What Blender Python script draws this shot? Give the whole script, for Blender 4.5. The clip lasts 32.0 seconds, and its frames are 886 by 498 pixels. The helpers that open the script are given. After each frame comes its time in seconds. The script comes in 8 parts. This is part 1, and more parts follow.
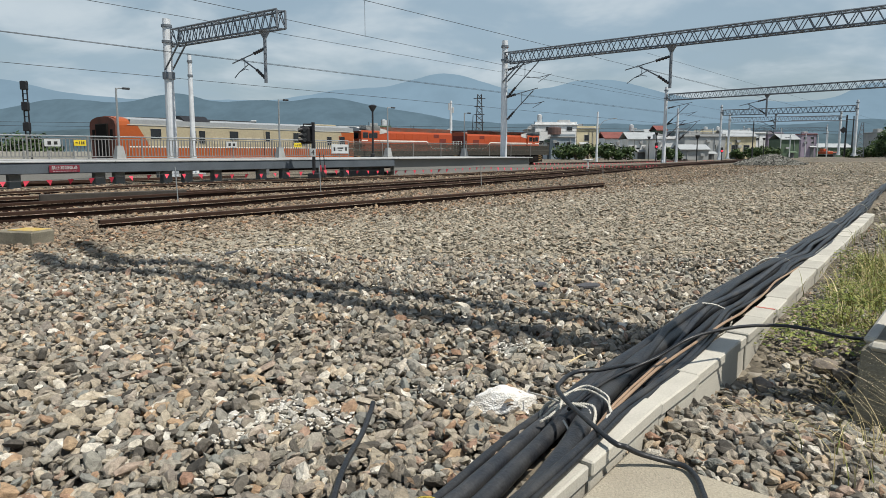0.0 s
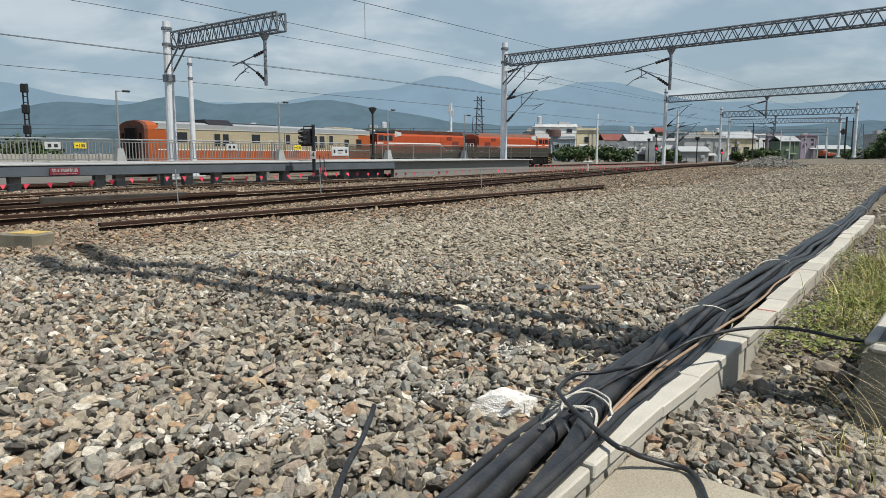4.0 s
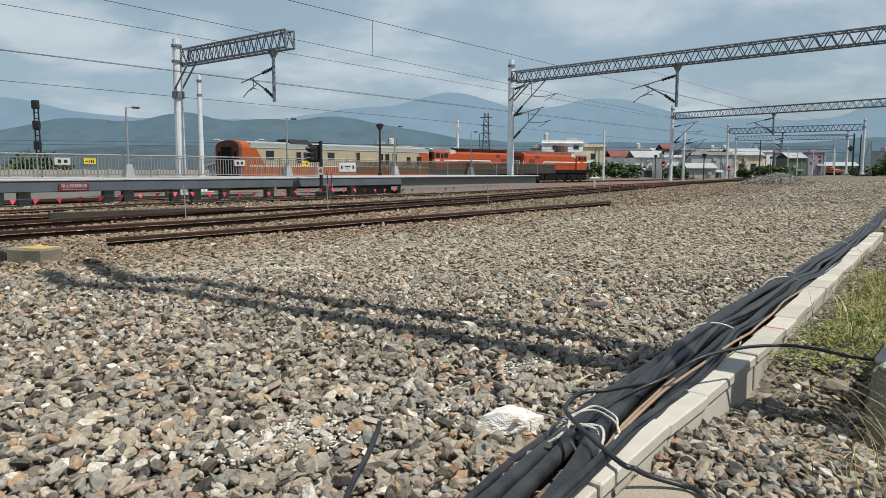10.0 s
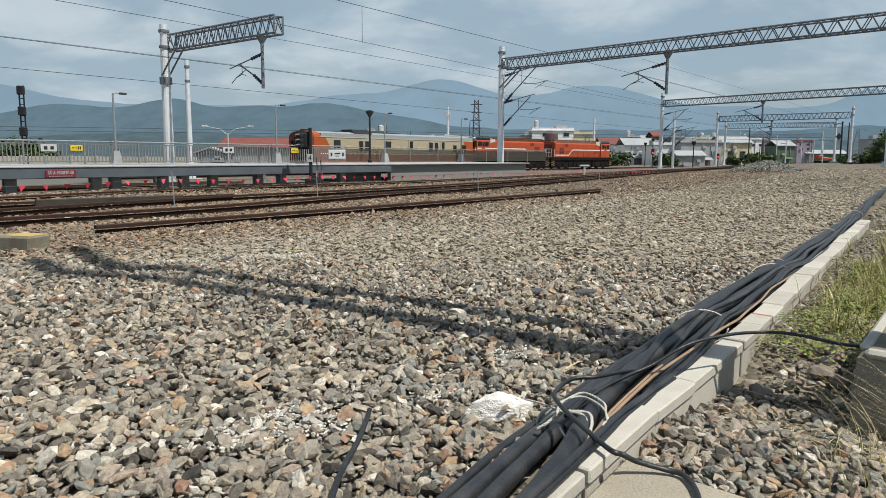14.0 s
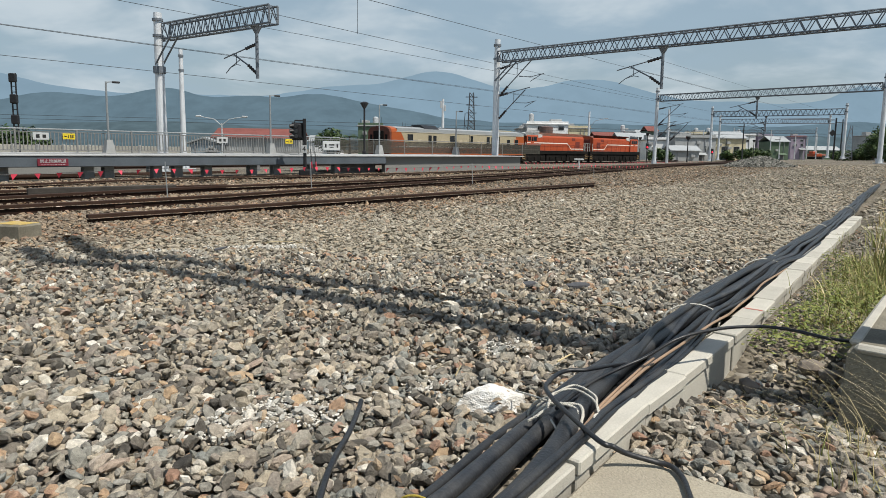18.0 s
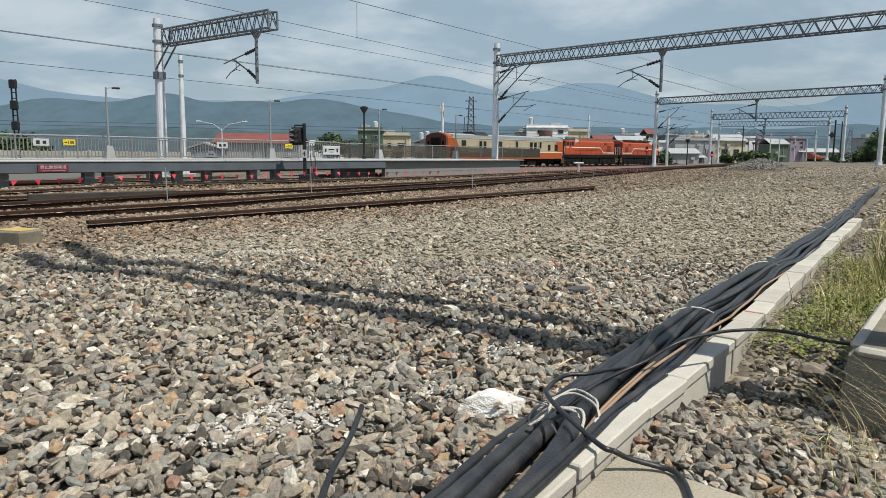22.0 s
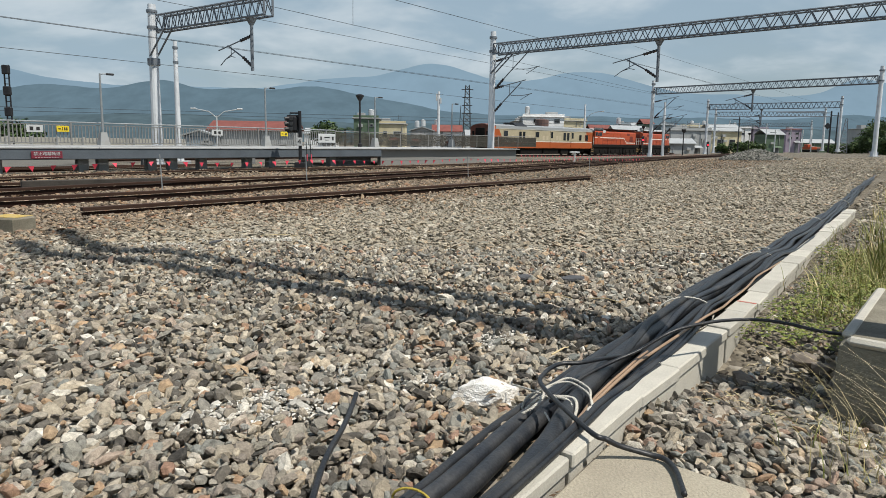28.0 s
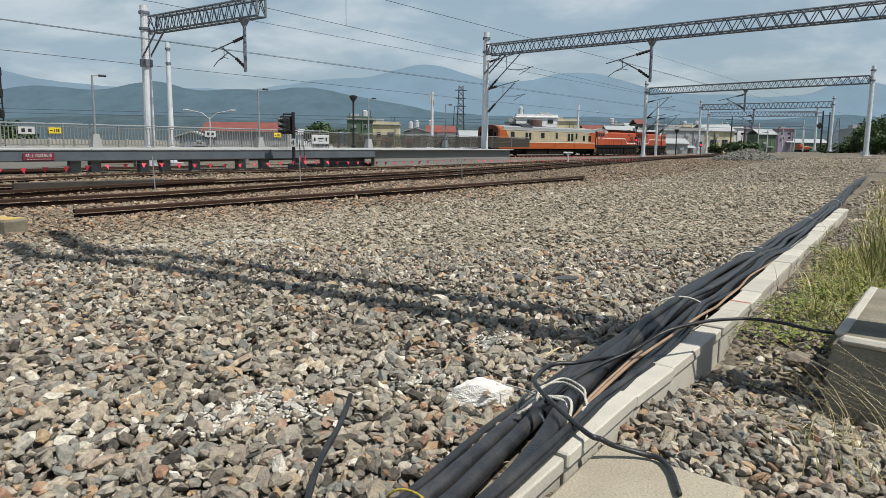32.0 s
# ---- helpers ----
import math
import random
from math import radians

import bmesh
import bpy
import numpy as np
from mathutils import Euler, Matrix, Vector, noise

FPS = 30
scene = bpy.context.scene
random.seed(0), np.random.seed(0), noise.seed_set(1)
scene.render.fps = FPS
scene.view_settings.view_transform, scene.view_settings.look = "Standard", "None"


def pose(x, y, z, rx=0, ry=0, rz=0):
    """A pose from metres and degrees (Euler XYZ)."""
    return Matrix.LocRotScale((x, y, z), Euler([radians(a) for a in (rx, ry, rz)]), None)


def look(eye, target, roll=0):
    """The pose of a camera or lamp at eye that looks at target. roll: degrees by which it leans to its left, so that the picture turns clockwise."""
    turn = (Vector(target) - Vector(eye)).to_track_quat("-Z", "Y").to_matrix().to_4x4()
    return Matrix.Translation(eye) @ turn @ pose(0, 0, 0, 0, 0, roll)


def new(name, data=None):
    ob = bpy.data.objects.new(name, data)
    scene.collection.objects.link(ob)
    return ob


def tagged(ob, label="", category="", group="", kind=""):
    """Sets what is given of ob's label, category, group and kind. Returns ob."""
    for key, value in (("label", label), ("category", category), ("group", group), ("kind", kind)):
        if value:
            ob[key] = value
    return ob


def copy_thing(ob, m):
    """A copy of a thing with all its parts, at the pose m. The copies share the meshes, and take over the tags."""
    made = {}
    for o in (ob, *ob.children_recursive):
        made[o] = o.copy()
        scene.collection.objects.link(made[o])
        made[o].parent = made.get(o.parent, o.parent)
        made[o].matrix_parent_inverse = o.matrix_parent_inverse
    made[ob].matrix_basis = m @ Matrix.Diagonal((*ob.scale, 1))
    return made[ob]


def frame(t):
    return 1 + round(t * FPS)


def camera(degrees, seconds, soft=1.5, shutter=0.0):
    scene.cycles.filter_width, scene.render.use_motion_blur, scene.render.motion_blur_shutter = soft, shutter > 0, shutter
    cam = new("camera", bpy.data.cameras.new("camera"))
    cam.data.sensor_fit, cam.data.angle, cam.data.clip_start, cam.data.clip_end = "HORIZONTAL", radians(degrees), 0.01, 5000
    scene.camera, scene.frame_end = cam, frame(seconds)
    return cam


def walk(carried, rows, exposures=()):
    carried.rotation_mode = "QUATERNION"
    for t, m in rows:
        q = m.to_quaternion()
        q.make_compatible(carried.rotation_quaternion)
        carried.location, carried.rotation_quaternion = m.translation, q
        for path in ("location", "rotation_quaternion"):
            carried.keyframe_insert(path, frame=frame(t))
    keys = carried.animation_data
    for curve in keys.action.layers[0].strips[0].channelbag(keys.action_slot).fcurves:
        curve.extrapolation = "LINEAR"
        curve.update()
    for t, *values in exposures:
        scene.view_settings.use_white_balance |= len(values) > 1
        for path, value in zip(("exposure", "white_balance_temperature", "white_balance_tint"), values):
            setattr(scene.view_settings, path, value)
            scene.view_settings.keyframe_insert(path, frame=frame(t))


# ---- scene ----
cam = camera(63.5, 32.0, soft=0.85)
PATH = [
    (0, (-0.0142, -0.0901, 1.0566), (-0.0103, 1.8917, 0.7875), 0.09),
    (0.5, (-0.0164, -0.0896, 1.0570), (-0.0087, 1.8925, 0.7903), 0.08),
    (1, (-0.0159, -0.0902, 1.0576), (-0.0083, 1.8925, 0.7947), 0.07),
    (1.5, (-0.0164, -0.0909, 1.0573), (-0.0096, 1.8917, 0.7939), 0.22),
    (2, (-0.0169, -0.0931, 1.0583), (-0.0102, 1.8891, 0.7920), 0.15),
    (2.5, (-0.0171, -0.0895, 1.0578), (-0.0113, 1.8922, 0.7879), 0.11),
    (3, (-0.0171, -0.0913, 1.0604), (-0.0117, 1.8907, 0.7927), 0.00),
    (3.5, (-0.0173, -0.0913, 1.0588), (-0.0133, 1.8913, 0.7956), 0.04),
    (5.5, (-0.0168, -0.0926, 1.0606), (-0.0149, 1.8896, 0.7944), -0.09),
    (6, (-0.0167, -0.0932, 1.0596), (-0.0156, 1.8878, 0.7845), -0.01),
    (6.5, (-0.0174, -0.0931, 1.0597), (-0.0157, 1.8873, 0.7804), 0.01),
    (7, (-0.0163, -0.0910, 1.0610), (-0.0164, 1.8898, 0.7842), -0.21),
    (7.5, (-0.0167, -0.0891, 1.0610), (-0.0183, 1.8936, 0.7984), -0.24),
    (8, (-0.0172, -0.0876, 1.0626), (-0.0121, 1.9005, 0.8444), 0.09),
    (8.5, (-0.0153, -0.0916, 1.0640), (-0.0134, 1.8980, 0.8604), -0.12),
    (9, (-0.0159, -0.0939, 1.0614), (-0.0196, 1.8951, 0.8521), -0.02),
    (9.5, (-0.0165, -0.0944, 1.0620), (-0.0259, 1.8943, 0.8495), 0.09),
    (10, (-0.0162, -0.0898, 1.0609), (-0.0310, 1.8981, 0.8418), 0.11),
    (10.5, (-0.0156, -0.0930, 1.0604), (-0.0322, 1.8938, 0.8313), 0.29),
    (11, (-0.0148, -0.0892, 1.0591), (-0.0220, 1.8956, 0.8130), 0.34),
    (11.5, (-0.0145, -0.0887, 1.0602), (-0.0156, 1.8956, 0.8105), 0.27),
    (12, (-0.0135, -0.0884, 1.0592), (-0.0119, 1.8962, 0.8112), 0.25),
    (12.5, (-0.0145, -0.0876, 1.0602), (-0.0128, 1.8971, 0.8137), 0.20),
    (13, (-0.0134, -0.0905, 1.0601), (-0.0123, 1.8944, 0.8145), 0.15),
    (13.5, (-0.0129, -0.0905, 1.0605), (-0.0077, 1.8939, 0.8112), 0.07),
    (14, (-0.0135, -0.0884, 1.0613), (-0.0008, 1.8954, 0.8073), 0.20),
    (14.5, (-0.0116, -0.0897, 1.0618), (0.0060, 1.8941, 0.8084), 0.30),
    (16.5, (-0.0112, -0.0876, 1.0601), (0.0181, 1.8938, 0.7894), 0.48),
    (17, (-0.0111, -0.0895, 1.0593), (0.0183, 1.8920, 0.7900), 0.67),
    (17.5, (-0.0133, -0.0898, 1.0590), (0.0170, 1.8914, 0.7872), 0.78),
    (18, (-0.0109, -0.0883, 1.0578), (0.0193, 1.8925, 0.7836), 0.78),
    (18.5, (-0.0115, -0.0907, 1.0611), (0.0221, 1.8899, 0.7852), 0.75),
    (19, (-0.0100, -0.0900, 1.0610), (0.0221, 1.8913, 0.7899), 0.50),
    (19.5, (-0.0106, -0.0900, 1.0601), (0.0247, 1.8912, 0.7883), 0.70),
    (20, (-0.0111, -0.0875, 1.0610), (0.0263, 1.8936, 0.7894), 0.65),
    (20.5, (-0.0095, -0.0912, 1.0611), (0.0259, 1.8906, 0.7946), 0.51),
    (21, (-0.0093, -0.0915, 1.0617), (0.0248, 1.8907, 0.7971), 0.47),
    (21.5, (-0.0091, -0.0924, 1.0611), (0.0214, 1.8896, 0.7952), 0.56),
    (22, (-0.0097, -0.0884, 1.0611), (0.0195, 1.8939, 0.7977), 0.50),
    (22.5, (-0.0102, -0.0921, 1.0618), (0.0192, 1.8902, 0.7984), 0.58),
    (23, (-0.0081, -0.0888, 1.0604), (0.0218, 1.8931, 0.7938), 0.50),
    (23.5, (-0.0091, -0.0916, 1.0605), (0.0236, 1.8897, 0.7901), 0.66),
    (24, (-0.0092, -0.0918, 1.0605), (0.0240, 1.8895, 0.7895), 0.60),
    (24.5, (-0.0098, -0.0910, 1.0611), (0.0243, 1.8903, 0.7905), 0.54),
    (25, (-0.0077, -0.0899, 1.0627), (0.0256, 1.8915, 0.7927), 0.43),
    (25.5, (-0.0096, -0.0927, 1.0623), (0.0251, 1.8884, 0.7898), 0.59),
    (27.5, (-0.0067, -0.0908, 1.0614), (0.0310, 1.8881, 0.7745), 0.56),
    (28, (-0.0065, -0.0922, 1.0612), (0.0357, 1.8856, 0.7673), 0.83),
    (28.5, (-0.0077, -0.0912, 1.0609), (0.0385, 1.8855, 0.7603), 0.84),
    (29, (-0.0077, -0.0894, 1.0600), (0.0430, 1.8868, 0.7565), 0.82),
    (29.5, (-0.0054, -0.0899, 1.0617), (0.0471, 1.8871, 0.7642), 0.63),
    (30, (-0.0083, -0.0909, 1.0604), (0.0494, 1.8869, 0.7694), 1.02),
    (30.5, (-0.0076, -0.0896, 1.0588), (0.0461, 1.8888, 0.7708), 0.88),
    (31, (-0.0084, -0.0886, 1.0593), (0.0426, 1.8893, 0.7672), 0.78),
    (31.5, (-0.0068, -0.0897, 1.0595), (0.0456, 1.8880, 0.7666), 0.72),
    (32, (-0.0065, -0.0899, 1.0607), (0.0521, 1.8879, 0.7690), 0.67),
]
walk(cam, [(t, look(eye, target, roll)) for t, eye, target, roll in PATH])


# ---- light and sky ----
SUN_AZ, SUN_EL = radians(126.3), radians(60.9)  # azimuth clockwise from +y, towards the sun


def lights():
    world = bpy.data.worlds.new("world")
    scene.world = world
    world.use_nodes = True
    n, l = world.node_tree.nodes, world.node_tree.links
    bg = n["Background"]
    bg.inputs["Strength"].default_value = 0.082
    sky = n.new("ShaderNodeTexSky")
    sky.sky_type, sky.sun_disc = "NISHITA", False
    sky.sun_elevation, sky.sun_rotation = SUN_EL, SUN_AZ
    sky.dust_density, sky.air_density = 1.2, 1.3
    co = n.new("ShaderNodeTexCoord")
    sep = n.new("ShaderNodeSeparateXYZ")
    l.new(co.outputs["Generated"], sep.inputs[0])
    add = n.new("ShaderNodeMath")
    add.operation = "ADD"
    add.inputs[1].default_value = 0.27
    absz = n.new("ShaderNodeMath")
    absz.operation = "ABSOLUTE"
    l.new(sep.outputs[2], absz.inputs[0])
    l.new(absz.outputs[0], add.inputs[0])
    comb = n.new("ShaderNodeCombineXYZ")
    for k in (0, 1):
        dv = n.new("ShaderNodeMath")
        dv.operation = "DIVIDE"
        l.new(sep.outputs[k], dv.inputs[0])
        l.new(add.outputs[0], dv.inputs[1])
        l.new(dv.outputs[0], comb.inputs[k])

    def cloud(scale, detail, lo, hi, shift):
        mp = n.new("ShaderNodeMapping")
        mp.inputs["Location"].default_value = shift
        l.new(comb.outputs[0], mp.inputs[0])
        tx = n.new("ShaderNodeTexNoise")
        tx.inputs["Scale"].default_value, tx.inputs["Detail"].default_value = scale, detail
        tx.inputs["Roughness"].default_value = 0.55
        tx.inputs["Distortion"].default_value = 0.25
        l.new(mp.outputs[0], tx.inputs["Vector"])
        r = n.new("ShaderNodeMapRange")
        r.interpolation_type = "SMOOTHSTEP"
        r.inputs[1].default_value, r.inputs[2].default_value = lo, hi
        l.new(tx.outputs[0], r.inputs[0])
        return r

    grey = cloud(1.1, 6, 0.38, 0.64, (3.1, 7.7, 0))
    puff = cloud(1.9, 5, 0.42, 0.68, (1.3, 2.2, 0))
    m1 = n.new("ShaderNodeMix")
    m1.data_type = "RGBA"
    l.new(sky.outputs[0], m1.inputs[6])
    m1.inputs[7].default_value = (4.2, 5.65, 6.9, 1)
    sc = n.new("ShaderNodeMath")
    sc.operation = "MULTIPLY_ADD"
    sc.inputs[1].default_value, sc.inputs[2].default_value = 0.25, 0.65
    l.new(grey.outputs[0], sc.inputs[0])
    thin = n.new("ShaderNodeMapRange")  # cloud cut overhead, out of view, to lower the sky's fill light
    thin.interpolation_type = "SMOOTHSTEP"
    thin.inputs[1].default_value, thin.inputs[2].default_value = 0.42, 0.85
    thin.inputs[3].default_value, thin.inputs[4].default_value = 1.0, 0.15
    l.new(absz.outputs[0], thin.inputs[0])
    cover = n.new("ShaderNodeMath")
    cover.operation = "MULTIPLY"
    l.new(sc.outputs[0], cover.inputs[0])
    l.new(thin.outputs[0], cover.inputs[1])
    l.new(cover.outputs[0], m1.inputs[0])
    m2 = n.new("ShaderNodeMix")
    m2.data_type = "RGBA"
    l.new(m1.outputs[2], m2.inputs[6])
    m2.inputs[7].default_value = (7.6, 8.5, 9.1, 1)
    pf = n.new("ShaderNodeMath")
    pf.operation = "MULTIPLY"
    pf.inputs[1].default_value = 0.75
    l.new(puff.outputs[0], pf.inputs[0])
    pt = n.new("ShaderNodeMath")
    pt.operation = "MULTIPLY"
    l.new(pf.outputs[0], pt.inputs[0])
    l.new(thin.outputs[0], pt.inputs[1])
    l.new(pt.outputs[0], m2.inputs[0])
    l.new(m2.outputs[2], bg.inputs["Color"])
    lamp = bpy.data.lights.new("sun", "SUN")
    lamp.energy, lamp.angle, lamp.color = 5.2, radians(0.55), (1.0, 0.95, 0.86)
    ob = new("sun", lamp)
    d = Vector((math.sin(SUN_AZ) * math.cos(SUN_EL), math.cos(SUN_AZ) * math.cos(SUN_EL), math.sin(SUN_EL)))
    ob.matrix_world = look(d * 50, (0, 0, 0))


lights()
scene.view_settings.exposure = 0.0


# ---- materials ----
def material(name, color, rough=0.7, metal=0.0, vary=0.25, scale=6.0, bump=0.2, fine=60.0, second=None, island=0.0, obj=0.0, spec=0.4, bdist=0.01):
    """Base colour varied at two scales, with fine relief; second: a stain colour; island, obj: spread between pieces."""
    m = bpy.data.materials.new(name)
    m.use_nodes = True
    n, l = m.node_tree.nodes, m.node_tree.links
    b = n["Principled BSDF"]
    b.inputs["Metallic"].default_value = metal
    b.inputs["Specular IOR Level"].default_value = spec
    co = n.new("ShaderNodeTexCoord")
    big, small = n.new("ShaderNodeTexNoise"), n.new("ShaderNodeTexNoise")
    for t, s, d in ((big, scale, 4), (small, fine, 3)):
        t.inputs["Scale"].default_value, t.inputs["Detail"].default_value = s, d
        l.new(co.outputs["Object"], t.inputs["Vector"])
    mix = n.new("ShaderNodeMix")
    mix.data_type = "RGBA"
    sec = second or tuple(c * 0.55 for c in color)
    mix.inputs[6].default_value, mix.inputs[7].default_value = (*color, 1), (*sec, 1)
    rmp = n.new("ShaderNodeMapRange")
    rmp.inputs[1].default_value, rmp.inputs[2].default_value = 0.42, 0.75
    rmp.inputs[4].default_value = min(1.0, vary * 2)
    l.new(big.outputs[0], rmp.inputs[0])
    l.new(rmp.outputs[0], mix.inputs[0])
    hsv = n.new("ShaderNodeHueSaturation")
    l.new(mix.outputs[2], hsv.inputs["Color"])
    val = n.new("ShaderNodeMapRange")
    val.inputs[3].default_value, val.inputs[4].default_value = 1 - vary * 0.8, 1 + vary * 0.8
    l.new(small.outputs[0], val.inputs[0])
    src = val.outputs[0]
    if island or obj:
        if island:
            g, key, amt = n.new("ShaderNodeNewGeometry"), "Random Per Island", island
        else:
            g, key, amt = n.new("ShaderNodeObjectInfo"), "Random", obj
        r2 = n.new("ShaderNodeMapRange")
        r2.inputs[3].default_value, r2.inputs[4].default_value = 1 - amt, 1 + amt
        l.new(g.outputs[key], r2.inputs[0])
        mu = n.new("ShaderNodeMath")
        mu.operation = "MULTIPLY"
        l.new(src, mu.inputs[0])
        l.new(r2.outputs[0], mu.inputs[1])
        src = mu.outputs[0]
    l.new(src, hsv.inputs["Value"])
    l.new(hsv.outputs[0], b.inputs["Base Color"])
    rr = n.new("ShaderNodeMapRange")
    rr.inputs[3].default_value, rr.inputs[4].default_value = max(0.05, rough - 0.12), min(1, rough + 0.12)
    l.new(big.outputs[0], rr.inputs[0])
    l.new(rr.outputs[0], b.inputs["Roughness"])
    if bump:
        bp = n.new("ShaderNodeBump")
        bp.inputs["Strength"].default_value, bp.inputs["Distance"].default_value = bump, bdist
        l.new(small.outputs[0], bp.inputs["Height"])
        l.new(bp.outputs[0], b.inputs["Normal"])
    return m


def ramp_material(name, stops, source, rough=0.85, bump=0.5, nscale=40.0, spec=0.3, dim=0.25, grain=0.8, deep=0.006):
    """Piece by piece colours: a ramp over the random number of each island (or object), with grain."""
    m = bpy.data.materials.new(name)
    m.use_nodes = True
    n, l = m.node_tree.nodes, m.node_tree.links
    b = n["Principled BSDF"]
    b.inputs["Roughness"].default_value = rough
    b.inputs["Specular IOR Level"].default_value = spec
    g = n.new("ShaderNodeNewGeometry" if source == "Random Per Island" else "ShaderNodeObjectInfo")
    r = n.new("ShaderNodeValToRGB")
    r.color_ramp.interpolation = "LINEAR"
    e = r.color_ramp.elements
    while len(e) < len(stops):
        e.new(0.5)
    for k, (p, c) in enumerate(stops):
        e[k].position, e[k].color = p, (*c, 1)
    l.new(g.outputs[source], r.inputs[0])
    co = n.new("ShaderNodeTexCoord")
    t = n.new("ShaderNodeTexNoise")
    t.inputs["Scale"].default_value, t.inputs["Detail"].default_value = nscale, 5
    l.new(co.outputs["Object"], t.inputs["Vector"])
    t2 = n.new("ShaderNodeTexNoise")
    t2.inputs["Scale"].default_value, t2.inputs["Detail"].default_value = nscale * 4.5, 4
    t2.inputs["Roughness"].default_value = 0.65
    l.new(co.outputs["Object"], t2.inputs["Vector"])
    both = n.new("ShaderNodeMath")
    both.operation = "MULTIPLY_ADD"
    both.inputs[1].default_value = grain
    l.new(t2.outputs[0], both.inputs[0])
    l.new(t.outputs[0], both.inputs[2])
    v = n.new("ShaderNodeMapRange")
    v.inputs[1].default_value, v.inputs[2].default_value = 0.28 + 0.36 * grain, 0.72 + 0.64 * grain
    v.inputs[3].default_value, v.inputs[4].default_value = 1 - dim, 1 + dim
    l.new(both.outputs[0], v.inputs[0])
    h = n.new("ShaderNodeHueSaturation")
    l.new(r.outputs[0], h.inputs["Color"])
    l.new(v.outputs[0], h.inputs["Value"])
    l.new(h.outputs[0], b.inputs["Base Color"])
    bp = n.new("ShaderNodeBump")
    bp.inputs["Strength"].default_value, bp.inputs["Distance"].default_value = bump, deep
    l.new(both.outputs[0], bp.inputs["Height"])
    l.new(bp.outputs[0], b.inputs["Normal"])
    return m


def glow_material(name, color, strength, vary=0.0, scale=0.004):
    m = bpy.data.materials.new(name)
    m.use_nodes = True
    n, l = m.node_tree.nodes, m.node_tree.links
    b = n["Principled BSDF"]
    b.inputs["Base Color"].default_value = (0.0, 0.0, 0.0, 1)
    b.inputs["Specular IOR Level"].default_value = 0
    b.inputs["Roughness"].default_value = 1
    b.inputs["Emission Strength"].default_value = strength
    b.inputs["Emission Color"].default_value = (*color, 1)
    if vary:
        co = n.new("ShaderNodeTexCoord")
        t = n.new("ShaderNodeTexNoise")
        t.inputs["Scale"].default_value, t.inputs["Detail"].default_value = scale, 8
        t.inputs["Roughness"].default_value = 0.6
        l.new(co.outputs["Object"], t.inputs["Vector"])
        mx = n.new("ShaderNodeMix")
        mx.data_type = "RGBA"
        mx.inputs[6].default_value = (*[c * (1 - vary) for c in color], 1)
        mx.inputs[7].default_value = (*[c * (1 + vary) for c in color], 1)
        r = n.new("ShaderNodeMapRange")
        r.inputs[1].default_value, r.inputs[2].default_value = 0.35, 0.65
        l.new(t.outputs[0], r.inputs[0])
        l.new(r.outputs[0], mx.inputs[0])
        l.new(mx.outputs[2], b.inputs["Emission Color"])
    return m


STONE_STOPS = [(0.0, (0.051, 0.047, 0.041)), (0.08, (0.126, 0.113, 0.094)), (0.20, (0.228, 0.200, 0.161)), (0.31, (0.209, 0.214, 0.193)), (0.43, (0.312, 0.267, 0.200)), (0.54, (0.270, 0.258, 0.225)),
               (0.63, (0.372, 0.321, 0.240)), (0.72, (0.228, 0.198, 0.167)), (0.81, (0.437, 0.383, 0.296)), (0.87, (0.381, 0.268, 0.164)), (0.91, (0.274, 0.167, 0.116)), (0.96, (0.484, 0.445, 0.370)), (1.0, (0.632, 0.595, 0.521))]
BALLAST = ramp_material("ballast stone", STONE_STOPS, "Random Per Island", dim=0.48, nscale=55, bump=0.8, deep=0.007)
BALLAST_SINGLE = ramp_material("single ballast stone", STONE_STOPS, "Random", dim=0.4, nscale=2.2, bump=0.5, deep=0.08)
BALLAST_RUSTY = ramp_material("rust-stained ballast stone", [(p, (c[0] * 0.80, c[1] * 0.70, c[2] * 0.62)) for p, c in STONE_STOPS], "Random Per Island", dim=0.48, nscale=55, bump=0.8, deep=0.007)
BALLAST_DUSTY = ramp_material("dusty tan ballast stone", [(p, tuple(a * 0.55 + b * 0.45 for a, b in zip(c, (0.30, 0.262, 0.192)))) for p, c in STONE_STOPS], "Random Per Island", dim=0.48, nscale=55, bump=0.8, deep=0.007)
HEAP = ramp_material("dark crushed stone", [(0, (0.06, 0.062, 0.055)), (0.5, (0.15, 0.148, 0.13)), (1, (0.25, 0.24, 0.21))], "Random Per Island")
WHITED = material("lime-washed stone", (0.72, 0.71, 0.68), 0.95, vary=0.42, scale=22, second=(0.42, 0.38, 0.32), fine=190, bump=1.0, bdist=0.006)
LIMEGRIT = material("pale lime grit", (0.56, 0.54, 0.49), 0.95, vary=0.35, scale=25, second=(0.36, 0.33, 0.28), fine=150, bump=0.6, island=0.3)
CONCRETE = material("weathered concrete", (0.30, 0.31, 0.31), 0.9, vary=0.3, scale=3, fine=80, bump=0.35, second=(0.25, 0.24, 0.22))
KERB = material("pale cast concrete", (0.44, 0.42, 0.365), 0.9, vary=0.28, scale=5, fine=140, bump=0.18, second=(0.30, 0.285, 0.25), obj=0.12)
CONC_DARK = material("grey concrete", (0.17, 0.175, 0.18), 0.9, vary=0.3, scale=2, fine=50, bump=0.2)
DECK = material("pale platform edge", (0.36, 0.37, 0.37), 0.8, vary=0.25, scale=2, fine=40, bump=0.1)
FASCIA = material("blue-grey platform beam", (0.085, 0.102, 0.12), 0.75, vary=0.25, scale=1.5, fine=30, bump=0.1)
